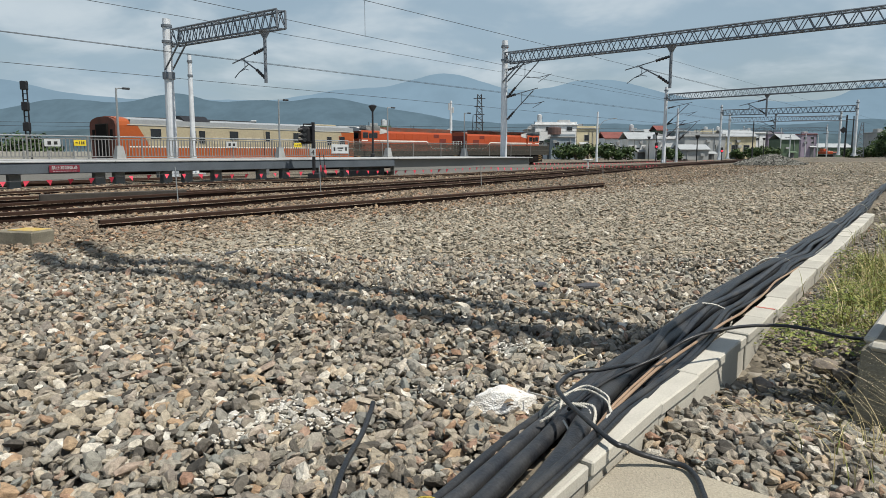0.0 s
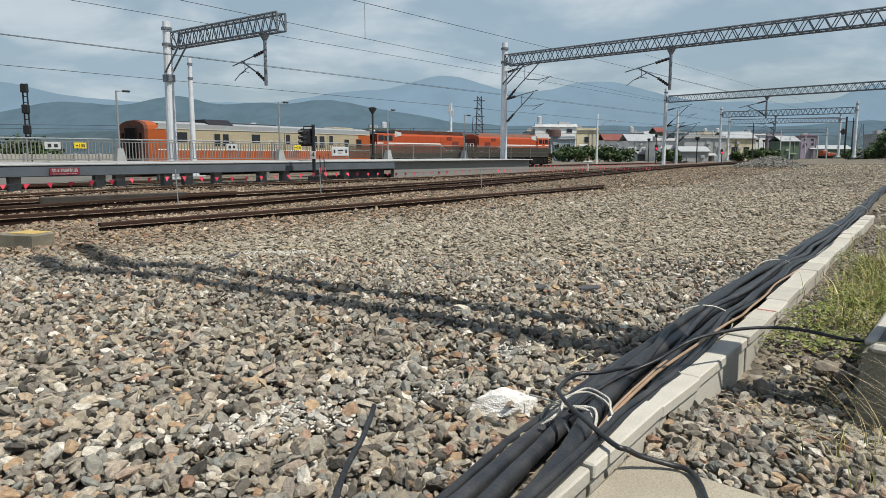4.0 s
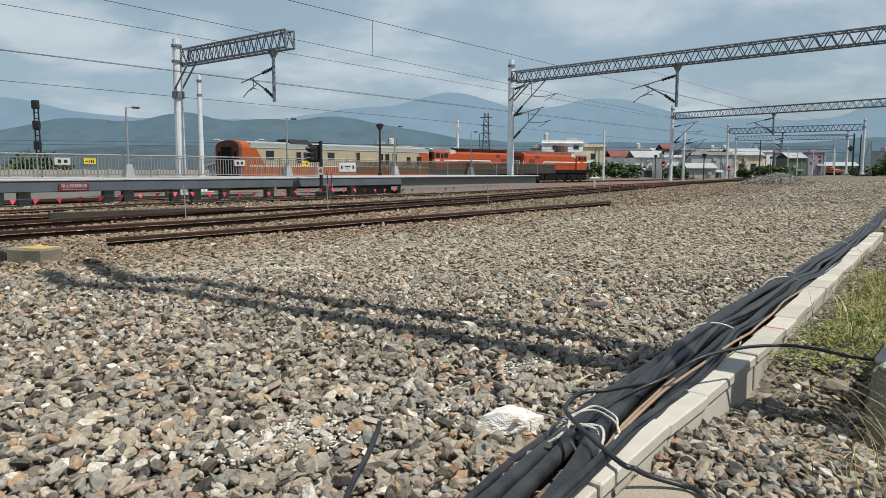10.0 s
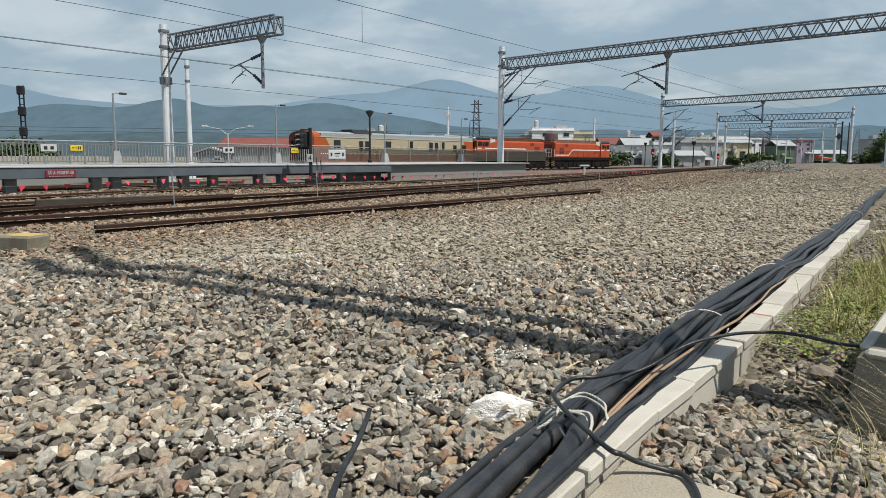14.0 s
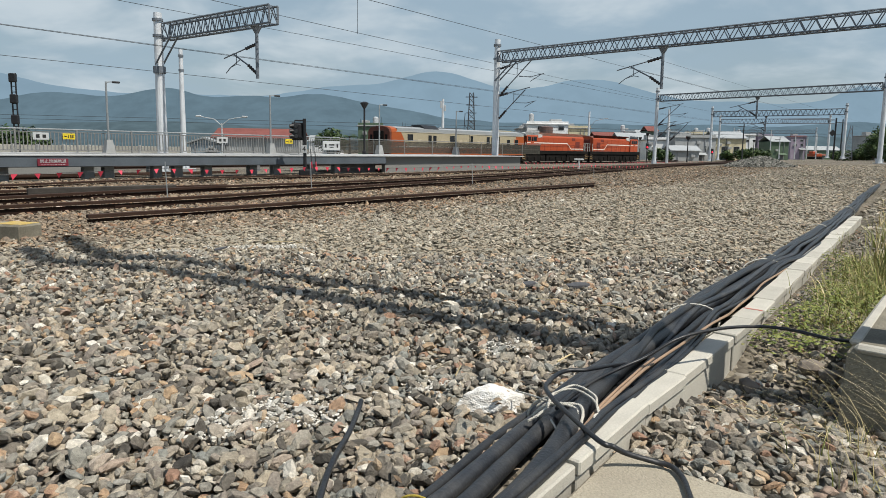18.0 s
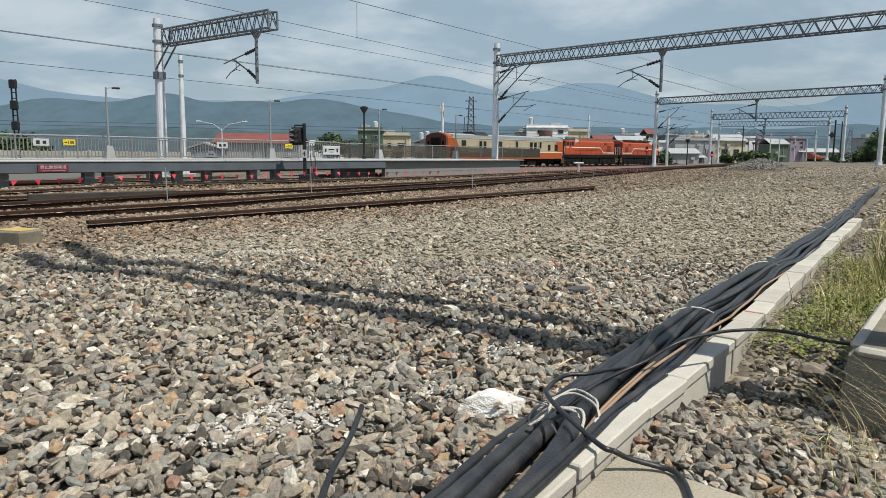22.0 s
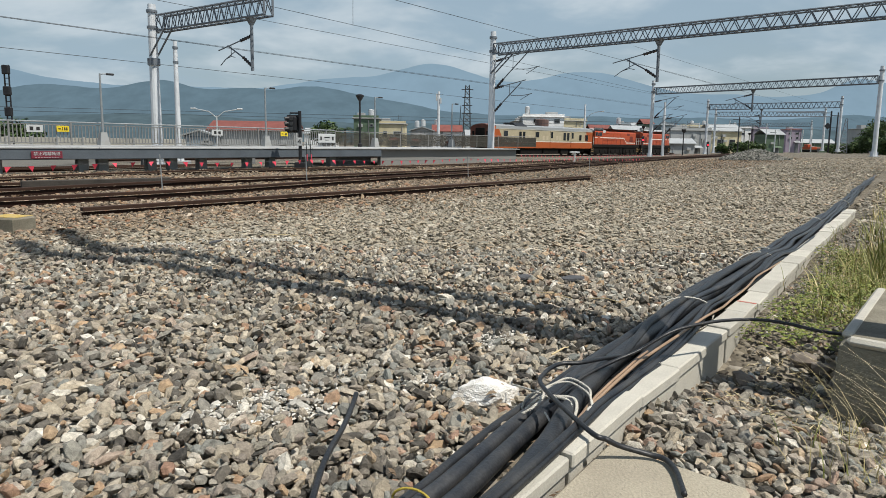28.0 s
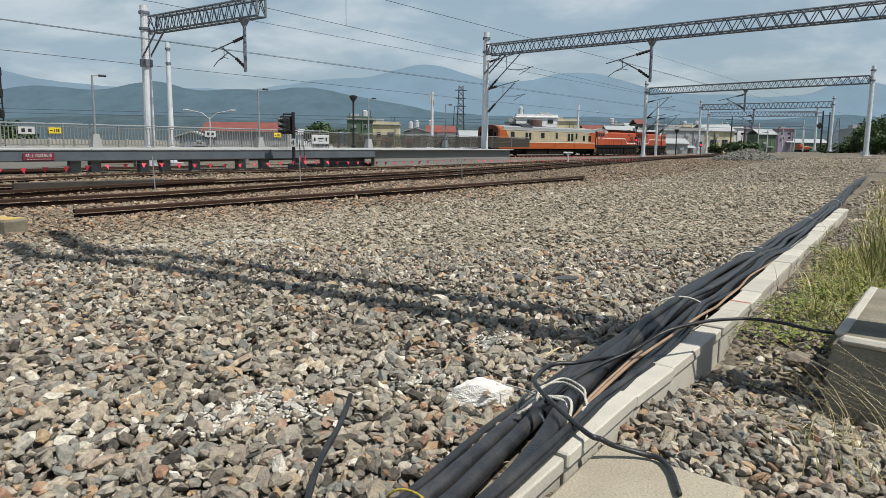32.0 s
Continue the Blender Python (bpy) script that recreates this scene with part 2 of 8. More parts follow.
WALLGREY = material("grey rendered wall", (0.205, 0.205, 0.195), 0.9, vary=0.3, scale=1.2, fine=30, bump=0.1, second=(0.2, 0.2, 0.19))
GALV = material("galvanised steel", (0.55, 0.57, 0.58), 0.5, metal=0.35, vary=0.2, scale=5, fine=60, bump=0.05)
MASTPAINT = material("pale galvanised mast", (0.62, 0.65, 0.68), 0.5, metal=0.05, vary=0.2, scale=2.5, fine=40, bump=0.05)
TRUSS = material("grey-blue lattice steel", (0.165, 0.185, 0.21), 0.55, metal=0.3, vary=0.2, scale=3, fine=40, bump=0.05)
DARKSTEEL = material("dark steel", (0.045, 0.047, 0.05), 0.5, metal=0.3, vary=0.3, scale=5, fine=60, bump=0.05)
BLACK = material("black painted metal", (0.015, 0.015, 0.017), 0.45, vary=0.3, scale=6, fine=60, bump=0.05)
RUST = material("rusty rail steel", (0.026, 0.0135, 0.0095), 0.9, spec=0.15, vary=0.4, scale=5, fine=90, bump=0.4, second=(0.022, 0.014, 0.011))
RAILTOP = material("worn rail head", (0.040, 0.022, 0.015), 0.85, spec=0.2, vary=0.3, scale=3, fine=80, bump=0.1)
TIMBER = material("grey weathered timber", (0.048, 0.042, 0.036), 0.9, vary=0.4, scale=5, fine=90, bump=0.5)
WIRE = material("dark overhead wire", (0.05, 0.055, 0.06), 0.6, metal=0.4, vary=0.2, bump=0)
INSUL = material("brown insulator", (0.03, 0.025, 0.025), 0.3, vary=0.2, bump=0)
CABLE = material("black cable sheath", (0.013, 0.0145, 0.0180), 0.44, vary=0.6, scale=7, fine=90, bump=0.35, second=(0.040, 0.040, 0.040), obj=0.4, spec=0.5, bdist=0.006)
COPPER = material("copper-brown cable", (0.30, 0.205, 0.135), 0.55, vary=0.3, scale=8, fine=90, bump=0.1)
ROPE = material("white nylon rope", (0.56, 0.54, 0.48), 0.85, vary=0.3, scale=30, fine=220, bump=0.7, second=(0.42, 0.38, 0.32))
RED = material("red plastic", (0.62, 0.05, 0.085), 0.6, vary=0.15, bump=0, obj=0.2)
SIGNWHITE = material("white enamel sign", (0.47, 0.48, 0.48), 0.4, vary=0.1, bump=0)
SIGNYELLOW = material("yellow enamel sign", (0.66, 0.50, 0.03), 0.4, vary=0.1, bump=0)
SIGNRED = material("dark red sign", (0.17, 0.02, 0.035), 0.5, vary=0.15, bump=0)
INK = material("black lettering", (0.02, 0.02, 0.02), 0.6, vary=0.1, bump=0)
YELLOWPAINT = material("worn yellow paint", (0.44, 0.31, 0.08), 0.85, vary=0.45, scale=9, fine=60, bump=0.4, second=(0.35, 0.31, 0.24))
ORANGE = material("orange coach paint", (0.34, 0.078, 0.017), 0.4, vary=0.14, scale=0.8, fine=8, bump=0.02, second=(0.30, 0.060, 0.018))
REDORANGE = material("red-orange locomotive paint", (0.37, 0.064, 0.019), 0.4, vary=0.14, scale=0.8, fine=8, bump=0.02, second=(0.30, 0.045, 0.02))
CREAM = material("cream coach paint", (0.36, 0.315, 0.215), 0.5, vary=0.25, scale=0.9, fine=7, bump=0.02, second=(0.27, 0.235, 0.165))
# the end wall's shade is put into this darker orange
COACHEND_SHADED = material("shade-darkened orange coach end", (0.13, 0.038, 0.022), 0.7, vary=0.4, scale=1.2, fine=10, bump=0.05, second=(0.06, 0.03, 0.022))
ROOFGREY = material("grey coach roof", (0.28, 0.30, 0.31), 0.5, vary=0.25, scale=0.6, fine=8, bump=0.05, second=(0.24, 0.25, 0.26))
STRIPE = material("off-white stripe", (0.72, 0.70, 0.64), 0.5, vary=0.15, scale=1, fine=9, bump=0)
UNDER = material("grimy black underframe", (0.009, 0.0085, 0.008), 0.9, spec=0.12, vary=0.4, scale=2, fine=20, bump=0.3, second=(0.022, 0.018, 0.015))
WINGLASS = material("dark window glass", (0.012, 0.014, 0.016), 0.12, vary=0.3, bump=0, spec=0.7)
FENCESTEEL = material("dull fence steel", (0.22, 0.22, 0.215), 0.6, metal=0.3, vary=0.2, scale=4, fine=40, bump=0)
LIMED = material("lime-dusted stone", (0.44, 0.42, 0.375), 0.95, vary=0.4, scale=25, second=(0.30, 0.28, 0.24), fine=120, bump=0.5, island=0.25)
SLAB = material("rough beige concrete", (0.34, 0.305, 0.235), 0.95, vary=0.4, scale=5, fine=120, bump=0.6, second=(0.26, 0.23, 0.18))
LAMPSTEEL = material("dull lamp steel", (0.28, 0.30, 0.31), 0.55, metal=0.3, vary=0.2, scale=4, fine=40, bump=0)


def gravel_ground(name):
    """The ground between and beyond the modelled stones: cells of stone colours with relief, browner and smoother far off."""
    m = bpy.data.materials.new(name)
    m.use_nodes = True
    n, l = m.node_tree.nodes, m.node_tree.links
    b = n["Principled BSDF"]
    b.inputs["Roughness"].default_value = 0.95
    b.inputs["Specular IOR Level"].default_value = 0.2
    co = n.new("ShaderNodeTexCoord")
    v = n.new("ShaderNodeTexVoronoi")
    v.inputs["Scale"].default_value = 22
    l.new(co.outputs["Object"], v.inputs["Vector"])
    sep = n.new("ShaderNodeSeparateColor")
    l.new(v.outputs["Color"], sep.inputs[0])
    r = n.new("ShaderNodeValToRGB")
    e = r.color_ramp.elements
    stops = [(0, (0.075, 0.065, 0.051)), (0.3, (0.180, 0.158, 0.125)), (0.6, (0.277, 0.242, 0.185)), (0.85, (0.330, 0.290, 0.227)), (1, (0.414, 0.378, 0.317))]
    while len(e) < len(stops):
        e.new(0.5)
    for k, (p, c) in enumerate(stops):
        e[k].position, e[k].color = p, (*c, 1)
    l.new(sep.outputs[0], r.inputs[0])
    # colour darkens off the cell centres, standing in for shade between stones
    gap_shade = n.new("ShaderNodeMapRange")
    gap_shade.inputs[1].default_value, gap_shade.inputs[2].default_value = 0.0, 0.07
    gap_shade.inputs[3].default_value, gap_shade.inputs[4].default_value = 1.0, 0.6
    l.new(v.outputs["Distance"], gap_shade.inputs[0])
    big = n.new("ShaderNodeTexNoise")
    big.inputs["Scale"].default_value, big.inputs["Detail"].default_value = 0.35, 5
    l.new(co.outputs["Object"], big.inputs["Vector"])
    bm = n.new("ShaderNodeMapRange")
    bm.inputs[1].default_value, bm.inputs[2].default_value = 0.3, 0.7
    bm.inputs[3].default_value, bm.inputs[4].default_value = 0.8, 1.25
    l.new(big.outputs[0], bm.inputs[0])
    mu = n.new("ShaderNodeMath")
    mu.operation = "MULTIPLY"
    l.new(gap_shade.outputs[0], mu.inputs[0])
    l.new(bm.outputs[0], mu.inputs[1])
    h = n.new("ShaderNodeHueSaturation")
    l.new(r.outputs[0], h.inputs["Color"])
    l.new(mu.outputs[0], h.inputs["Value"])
    l.new(h.outputs[0], b.inputs["Base Color"])
    bp = n.new("ShaderNodeBump")
    bp.invert = True
    bp.inputs["Strength"].default_value, bp.inputs["Distance"].default_value = 0.8, 0.03
    l.new(v.outputs["Distance"], bp.inputs["Height"])
    l.new(bp.outputs[0], b.inputs["Normal"])
    return m


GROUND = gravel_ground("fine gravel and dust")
SOIL = material("dusty brown soil", (0.30, 0.25, 0.175), 0.95, vary=0.4, scale=4, fine=70, bump=0.6, second=(0.13, 0.11, 0.08))


# ---- mesh building ----
class Shape:
    """Collects corners and faces of one mesh."""

    def __init__(self):
        self.v, self.f = [], []

    def add(self, verts, faces):
        k = len(self.v)
        self.v += [tuple(p) for p in verts]
        self.f += [tuple(i + k for i in f) for f in faces]
        return self

    def box(self, c, s, rz=0.0, bev=0.0, m=None):
        """A box of size s about c, turned by rz degrees, with chamfered edges."""
        hx, hy, hz = s[0] / 2, s[1] / 2, s[2] / 2
        rot = m or Matrix.Rotation(radians(rz), 3, "Z")
        vs, fs = [], []
        if bev <= 0:
            vs = [(sx * hx, sy * hy, sz * hz) for sz in (-1, 1) for sy in (-1, 1) for sx in (-1, 1)]
            fs = [(0, 2, 3, 1), (4, 5, 7, 6), (0, 1, 5, 4), (2, 6, 7, 3), (0, 4, 6, 2), (1, 3, 7, 5)]
        else:
            bev = min(bev, hx * 0.9, hy * 0.9, hz * 0.9)
            idx = {}
            for sx in (-1, 1):
                for sy in (-1, 1):
                    for sz in (-1, 1):
                        for a in range(3):
                            p = [sx * (hx - bev), sy * (hy - bev), sz * (hz - bev)]
                            p[a] = (sx * hx, sy * hy, sz * hz)[a]
                            idx[sx, sy, sz, a] = len(vs)
                            vs.append(tuple(p))
            for a in range(3):
                b, c2 = (a + 1) % 3, (a + 2) % 3
                for sg in (-1, 1):
                    ring = []
                    for sb, sc in ((-1, -1), (1, -1), (1, 1), (-1, 1)):
                        k = [0, 0, 0]
                        k[a], k[b], k[c2] = sg, sb, sc
                        ring.append(idx[(*k, a)])
                    fs.append(tuple(ring if sg > 0 else ring[::-1]))
                for sb in (-1, 1):
                    for sc in (-1, 1):
                        k0, k1 = [0, 0, 0], [0, 0, 0]
                        k0[a], k0[b], k0[c2] = -1, sb, sc
                        k1[a], k1[b], k1[c2] = 1, sb, sc
                        q = (idx[(*k0, b)], idx[(*k1, b)], idx[(*k1, c2)], idx[(*k0, c2)])
                        fs.append(q if sb * sc < 0 else q[::-1])
            for sx in (-1, 1):
                for sy in (-1, 1):
                    for sz in (-1, 1):
                        t = tuple(idx[sx, sy, sz, a] for a in range(3))
                        fs.append(t if sx * sy * sz > 0 else t[::-1])
        c = Vector(c)
        return self.add([c + rot @ Vector(p) for p in vs], fs)

    def tube(self, pts, r, n=8, cap=True):
        """A round bar along pts; r: one radius or one a point."""
        pts = [Vector(p) for p in pts]
        rs = r if isinstance(r, (list, tuple)) else [r] * len(pts)
        vs, fs = [], []
        ref = None
        for i, p in enumerate(pts):
            d = (pts[min(i + 1, len(pts) - 1)] - pts[max(i - 1, 0)]).normalized()
            if ref is None:
                ref = d.orthogonal().normalized()
            ref = (ref - d * ref.dot(d)).normalized()
            o = d.cross(ref)
            for k in range(n):
                a = 2 * math.pi * (k + 0.5) / n
                vs.append(p + (ref * math.cos(a) + o * math.sin(a)) * rs[i])
        for i in range(len(pts) - 1):
            for k in range(n):
                fs.append((i * n + k, i * n + (k + 1) % n, (i + 1) * n + (k + 1) % n, (i + 1) * n + k))
        if cap:
            fs.append(tuple(range(n))[::-1])
            fs.append(tuple((len(pts) - 1) * n + k for k in range(n)))
        return self.add(vs, fs)

    def sweep(self, prof, pts, closed=True):
        """A profile (across, up) carried level along pts."""
        pts = [Vector(p) for p in pts]
        n, vs, fs = len(prof), [], []
        for i, p in enumerate(pts):
            d = pts[min(i + 1, len(pts) - 1)] - pts[max(i - 1, 0)]
            d = Vector((d.x, d.y, 0)).normalized()
            s = Vector((d.y, -d.x, 0))
            vs += [p + s * a + Vector((0, 0, b)) for a, b in prof]
        for i in range(len(pts) - 1):
            for k in range(n if closed else n - 1):
                fs.append((i * n + k, i * n + (k + 1) % n, (i + 1) * n + (k + 1) % n, (i + 1) * n + k))
        if closed:
            fs.append(tuple(range(n))[::-1])
            fs.append(tuple((len(pts) - 1) * n + k for k in range(n)))
        return self.add(vs, fs)

    def prism(self, poly, y0, y1):
        """A polygon in x and z, carried from y0 to y1."""
        n = len(poly)
        vs = [(x, y, z) for y in (y0, y1) for x, z in poly]
        fs = [(k, (k + 1) % n, n + (k + 1) % n, n + k) for k in range(n)] + [tuple(range(n))[::-1], tuple(n + k for k in range(n))]
        return self.add(vs, fs)

    def mesh(self, name, mat, smooth=False):
        me = bpy.data.meshes.new(name)
        me.from_pydata(self.v, [], self.f)
        if mat:
            me.materials.append(mat)
        if smooth:
            me.polygons.foreach_set("use_smooth", [True] * len(me.polygons))
        me.update()
        return me


def part(name, shape, mat, parent=None, label="", smooth=False, at=None):
    """One mesh object under a thing or a part."""
    ob = new(name, shape if isinstance(shape, bpy.types.Mesh) else shape.mesh(name, mat, smooth))
    if parent:
        ob.parent = parent
    if at:
        ob.matrix_basis = at if isinstance(at, Matrix) else Matrix.Translation(at)
    if label:
        tagged(ob, label)
    return ob


def thing(name, m, label, category, group="", kind=""):
    ob = new(name)
    ob.empty_display_size = 0.2
    ob.matrix_basis = m if isinstance(m, Matrix) else Matrix.Translation(m)
    return tagged(ob, label, category, group, kind)


def lettering(name, text, size, mat, parent, m, label=""):
    """Flat letters with a little thickness, in the local x z plane of m."""
    cu = bpy.data.curves.new(name, "FONT")
    cu.body, cu.size, cu.align_x, cu.align_y, cu.extrude = text, size, "CENTER", "CENTER", 0.002
    tmp = bpy.data.objects.new(name, cu)
    scene.collection.objects.link(tmp)
    me = bpy.data.meshes.new_from_object(tmp.evaluated_get(bpy.context.evaluated_depsgraph_get()))
    bpy.data.objects.remove(tmp)
    me.materials.clear()
    me.materials.append(mat)
    return part(name, me, None, parent, label, at=m @ Matrix.Rotation(radians(90), 4, "X"))


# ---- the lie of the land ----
# Plan fitted to a wider lens; depth is later stretched to fit the view.
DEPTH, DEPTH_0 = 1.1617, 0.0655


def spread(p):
    """A plan point, its depth stretched to fit the camera's view."""
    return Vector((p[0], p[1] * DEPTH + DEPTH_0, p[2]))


def step(a, b, x):
    t = min(1.0, max(0.0, (x - a) / (b - a)))
    return t * t * (3 - 2 * t)


HA = radians(38.6)  # heading of the cable trough
KA, KB = Vector((math.sin(HA), math.cos(HA), 0)), Vector((math.cos(HA), -math.sin(HA), 0))


def kp(s, r, z=0.0):
    """s metres along the trough, r metres to its right."""
    return KA * s + KB * r + Vector((0, 0, z))


def gz(x, y):
    q, p = x * 0.766 - y * 0.643, x * 0.643 + y * 0.766
    z = 0.42 * step(14, 55, p) * step(-22, -6, q) - 0.40 * step(-24, -34, q)
    r, s = x * KB.x + y * KB.y, x * KA.x + y * KA.y
    return z + (0.05 - 0.11 * step(2.2, 2.85, s) + 0.14 * step(3.1, 3.9, s)) * step(-0.75, -0.62, r) * (1 - step(9, 22, s))


def build_ground():
    radii = [0.0] + [0.35 * 1.062 ** k for k in range(158)]
    na = 240
    s = Shape()
    s.v.append((0, 0, gz(0, 0)))
    for r in radii[1:]:
        for k in range(na):
            a = 2 * math.pi * k / na
            x, y = r * math.sin(a), r * math.cos(a)
            w = noise.noise((x * 0.35, y * 0.35, 0)) * 0.035 + noise.noise((x * 0.09, y * 0.09, 3)) * 0.05 * step(4, 12, r)
            s.v.append((x, y, gz(x, y) - 0.045 + w * (1 - step(150, 400, r)) - 1.2 * step(150, 500, r)))
    for k in range(na):
        s.f.append((0, 1 + (k + 1) % na, 1 + k))
    for i in range(len(radii) - 2):
        a, b = 1 + i * na, 1 + (i + 1) * na
        for k in range(na):
            s.f.append((a + k, a + (k + 1) % na, b + (k + 1) % na, b + k))
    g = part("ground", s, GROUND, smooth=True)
    tagged(g, "wide pale grey-brown gravel railway yard", "ground", kind="structure")


build_ground()


def ring_solid(n, rings):
    """Corners and faces of a solid of stacked n-sided rings; rings: (radius, height)."""
    v, f = [], []
    for k, (r, z) in enumerate(rings):
        v += [(r * math.cos(6.2832 * (i + 0.5 * k) / n), r * math.sin(6.2832 * (i + 0.5 * k) / n), z) for i in range(n)]
    for k in range(len(rings) - 1):
        a, b = k * n, (k + 1) * n
        for i in range(n):
            j = (i + 1) % n
            f += [(a + i, a + j, b + i), (a + j, b + j, b + i)]
    top = (len(rings) - 1) * n
    for i in range(1, n - 1):
        f += [(0, i + 1, i), (top, top + i, top + i + 1)]
    return np.array(v, float), np.array(f)


STONE_KINDS = {
    "slab": ring_solid(6, ((0.72, -0.75), (1.05, 0.0), (0.74, 0.8))),
    "chip": ring_solid(5, ((0.88, -0.8), (0.82, 0.8))),
    "far": ring_solid(4, ((1.0, -0.7), (0.85, 0.75))),
}


def stones_mesh(name, pts, sizes, mat, rng, kind="chip", flat=1.0):
    """Crushed stones with crisp broken faces, each skewed and tilted its own way, in one mesh."""
    base, fc = STONE_KINDS[kind]
    n, nv = len(pts), len(base)
    # broken edges: each corner drawn in or out, the upper and lower faces aslant
    pull = rng.uniform(0.68, 1.12, (n, nv))
    v = np.repeat(base[None], n, 0)
    v[..., :2] *= pull[..., None]
    v[..., 2] *= rng.uniform(0.75, 1.2, (n, nv))
    slope = rng.normal(0, 0.28, (n, 1, 2))
    v[..., 2] += (v[..., :2] * slope).sum(-1)
    v[..., 0] += v[..., 2] * rng.normal(0, 0.22, (n, 1))
    v *= np.stack([rng.uniform(0.9, 1.5, n), rng.uniform(0.62, 1.05, n), rng.uniform(0.30, 0.74, n) * flat], 1)[:, None] * (np.asarray(sizes)[:, None, None] / 2)
    lean, roll, turn = rng.normal(0, 0.42 * flat, n), rng.normal(0, 0.42 * flat, n), rng.uniform(0, 6.283, n)
    tip = rng.uniform(0, 1, n) < 0.12
    lean = np.where(tip, rng.uniform(0.7, 1.5, n) * flat, lean)

    def spin(v, a, i, j):
        c, d = np.cos(a)[:, None], np.sin(a)[:, None]
        p, q = v[..., i] * c - v[..., j] * d, v[..., i] * d + v[..., j] * c
        v[..., i], v[..., j] = p, q

    spin(v, lean, 1, 2)
    spin(v, roll, 0, 2)
    spin(v, turn, 0, 1)
    v += np.asarray(pts)[:, None]
    me = bpy.data.meshes.new(name)
    f = (fc[None] + (np.arange(n) * nv)[:, None, None]).reshape(-1, 3)
    me.vertices.add(n * nv)
    me.vertices.foreach_set("co", v.reshape(-1))
    me.loops.add(len(f) * 3)
    me.loops.foreach_set("vertex_index", f.reshape(-1).astype(np.int32))
    me.polygons.add(len(f))
    me.polygons.foreach_set("loop_start", np.arange(0, len(f) * 3, 3, dtype=np.int32))
    me.polygons.foreach_set("use_smooth", np.zeros(len(f), dtype=bool))
    me.materials.append(mat)
    me.update(calc_edges=True)
    return me


def scatter(rng, cell, inside, x0, x1, y0, y1):
    """Jittered points of a grid that lie inside."""
    xs, ys = np.meshgrid(np.arange(x0, x1, cell), np.arange(y0, y1, cell))
    x = xs.ravel() + rng.uniform(-0.5, 0.5, xs.size) * cell
    y = ys.ravel() + rng.uniform(-0.5, 0.5, xs.size) * cell
    k = inside(x, y)
    return x[k], y[k]


def gz_np(x, y):
    return np.array([gz(a, b) for a, b in zip(x, y)])


def build_ballast():
    rng = np.random.default_rng(7)
    sets20, sets8, s20, s8, near, snear = [], [], [], [], [], []

    def yard(lo, hi):
        def f(x, y):
            r, q = x * KB.x + y * KB.y, x * 0.766 - y * 0.643
            return (y > lo) & (y <= hi) & (x > -0.82 * y - 0.5) & (x < 0.86 * y + 0.5) & (r < -1.03) & (q > (-20.5 if hi < 50 else -3.0))
        return f

    for lo, hi, cell, size, low in ((0.9, 2.9, 0.0262, 0.041, 0), (2.9, 6, 0.0295, 0.041, 0), (6, 10, 0.038, 0.047, 1), (10, 18, 0.054, 0.052, 1), (18, 42, 0.115, 0.060, 1), (42, 74, 0.27, 0.10, 1)):
        x, y = scatter(rng, cell, yard(lo, hi), -0.82 * hi - 1, 0.86 * hi + 1, lo, hi)
        sz = size * np.clip(rng.lognormal(0, 0.42, len(x)), 0.45, 2.0)
        z = gz_np(x, y) + (rng.uniform(-0.030, 0.012, len(x)) if low else rng.uniform(-0.046, 0.028, len(x))) * (size / 0.055) ** 0.7
        z += np.array([noise.noise((a * 0.35, b * 0.35, 0)) * 0.035 for a, b in zip(x, y)])
        (sets8 if low else near if hi < 3 else sets20).append(np.stack([x, y, z], 1))
        (s8 if low else snear if hi < 3 else s20).append(sz)
    # loose stones on the other side of the trough

    def verge(x, y):
        r, s = x * KB.x + y * KB.y, x * KA.x + y * KA.y
        return (r > -0.66) & (r < 0.8) & (s > 1.2) & (s < 3.0) & ~((s < 1.82) & (r < -0.20))

    def verge_far(x, y):
        r, s = x * KB.x + y * KB.y, x * KA.x + y * KA.y
        return (r > -0.55) & (r < 3.0) & (s > 3.0) & (s < 9.5) & (rng.uniform(0, 1, len(x)) < np.where(s < 5, 0.75, 0.4))

    x, y = scatter(rng, 0.031, verge, 0, 12, 0.8, 14)
    near.append(np.stack([x, y, gz_np(x, y) + rng.uniform(-0.018, 0.012, len(x))], 1))
    snear.append(0.038 * np.clip(rng.lognormal(0, 0.33, len(x)), 0.45, 1.6))
    x, y = scatter(rng, 0.034, verge_far, 0, 12, 0.8, 14)
    sets20.append(np.stack([x, y, gz_np(x, y) + rng.uniform(-0.008, 0.012, len(x))], 1))
    s20.append(0.026 * np.clip(rng.lognormal(0, 0.4, len(x)), 0.4, 2.0))
    def verge_end(x, y):
        r, s = x * KB.x + y * KB.y, x * KA.x + y * KA.y
        return (r > np.where(s < 11.6, -0.5, -0.78)) & (r < 3.5) & (s > 9.3) & (s < 24) & (rng.uniform(0, 1, len(x)) < 0.6)

    x, y = scatter(rng, 0.075, verge_end, 4, 20, 5, 22)
    sets8.append(np.stack([x, y, gz_np(x, y) + rng.uniform(-0.02, 0.02, len(x))], 1))
    s8.append(0.055 * np.clip(rng.lognormal(0, 0.45, len(x)), 0.4, 2.4))
    pts, sizes = np.concatenate(near), np.concatenate(snear)
    # the larger stones of the strip at the camera's feet are pieces of their own
    strip = np.where((pts[:, 1] > 1.3) & (pts[:, 1] < 2.0) & (np.abs(pts[:, 0]) < 0.9), sizes, 0)
    single = np.argsort(-strip)[:300]
    rest = np.ones(len(pts), bool)
    rest[single] = False
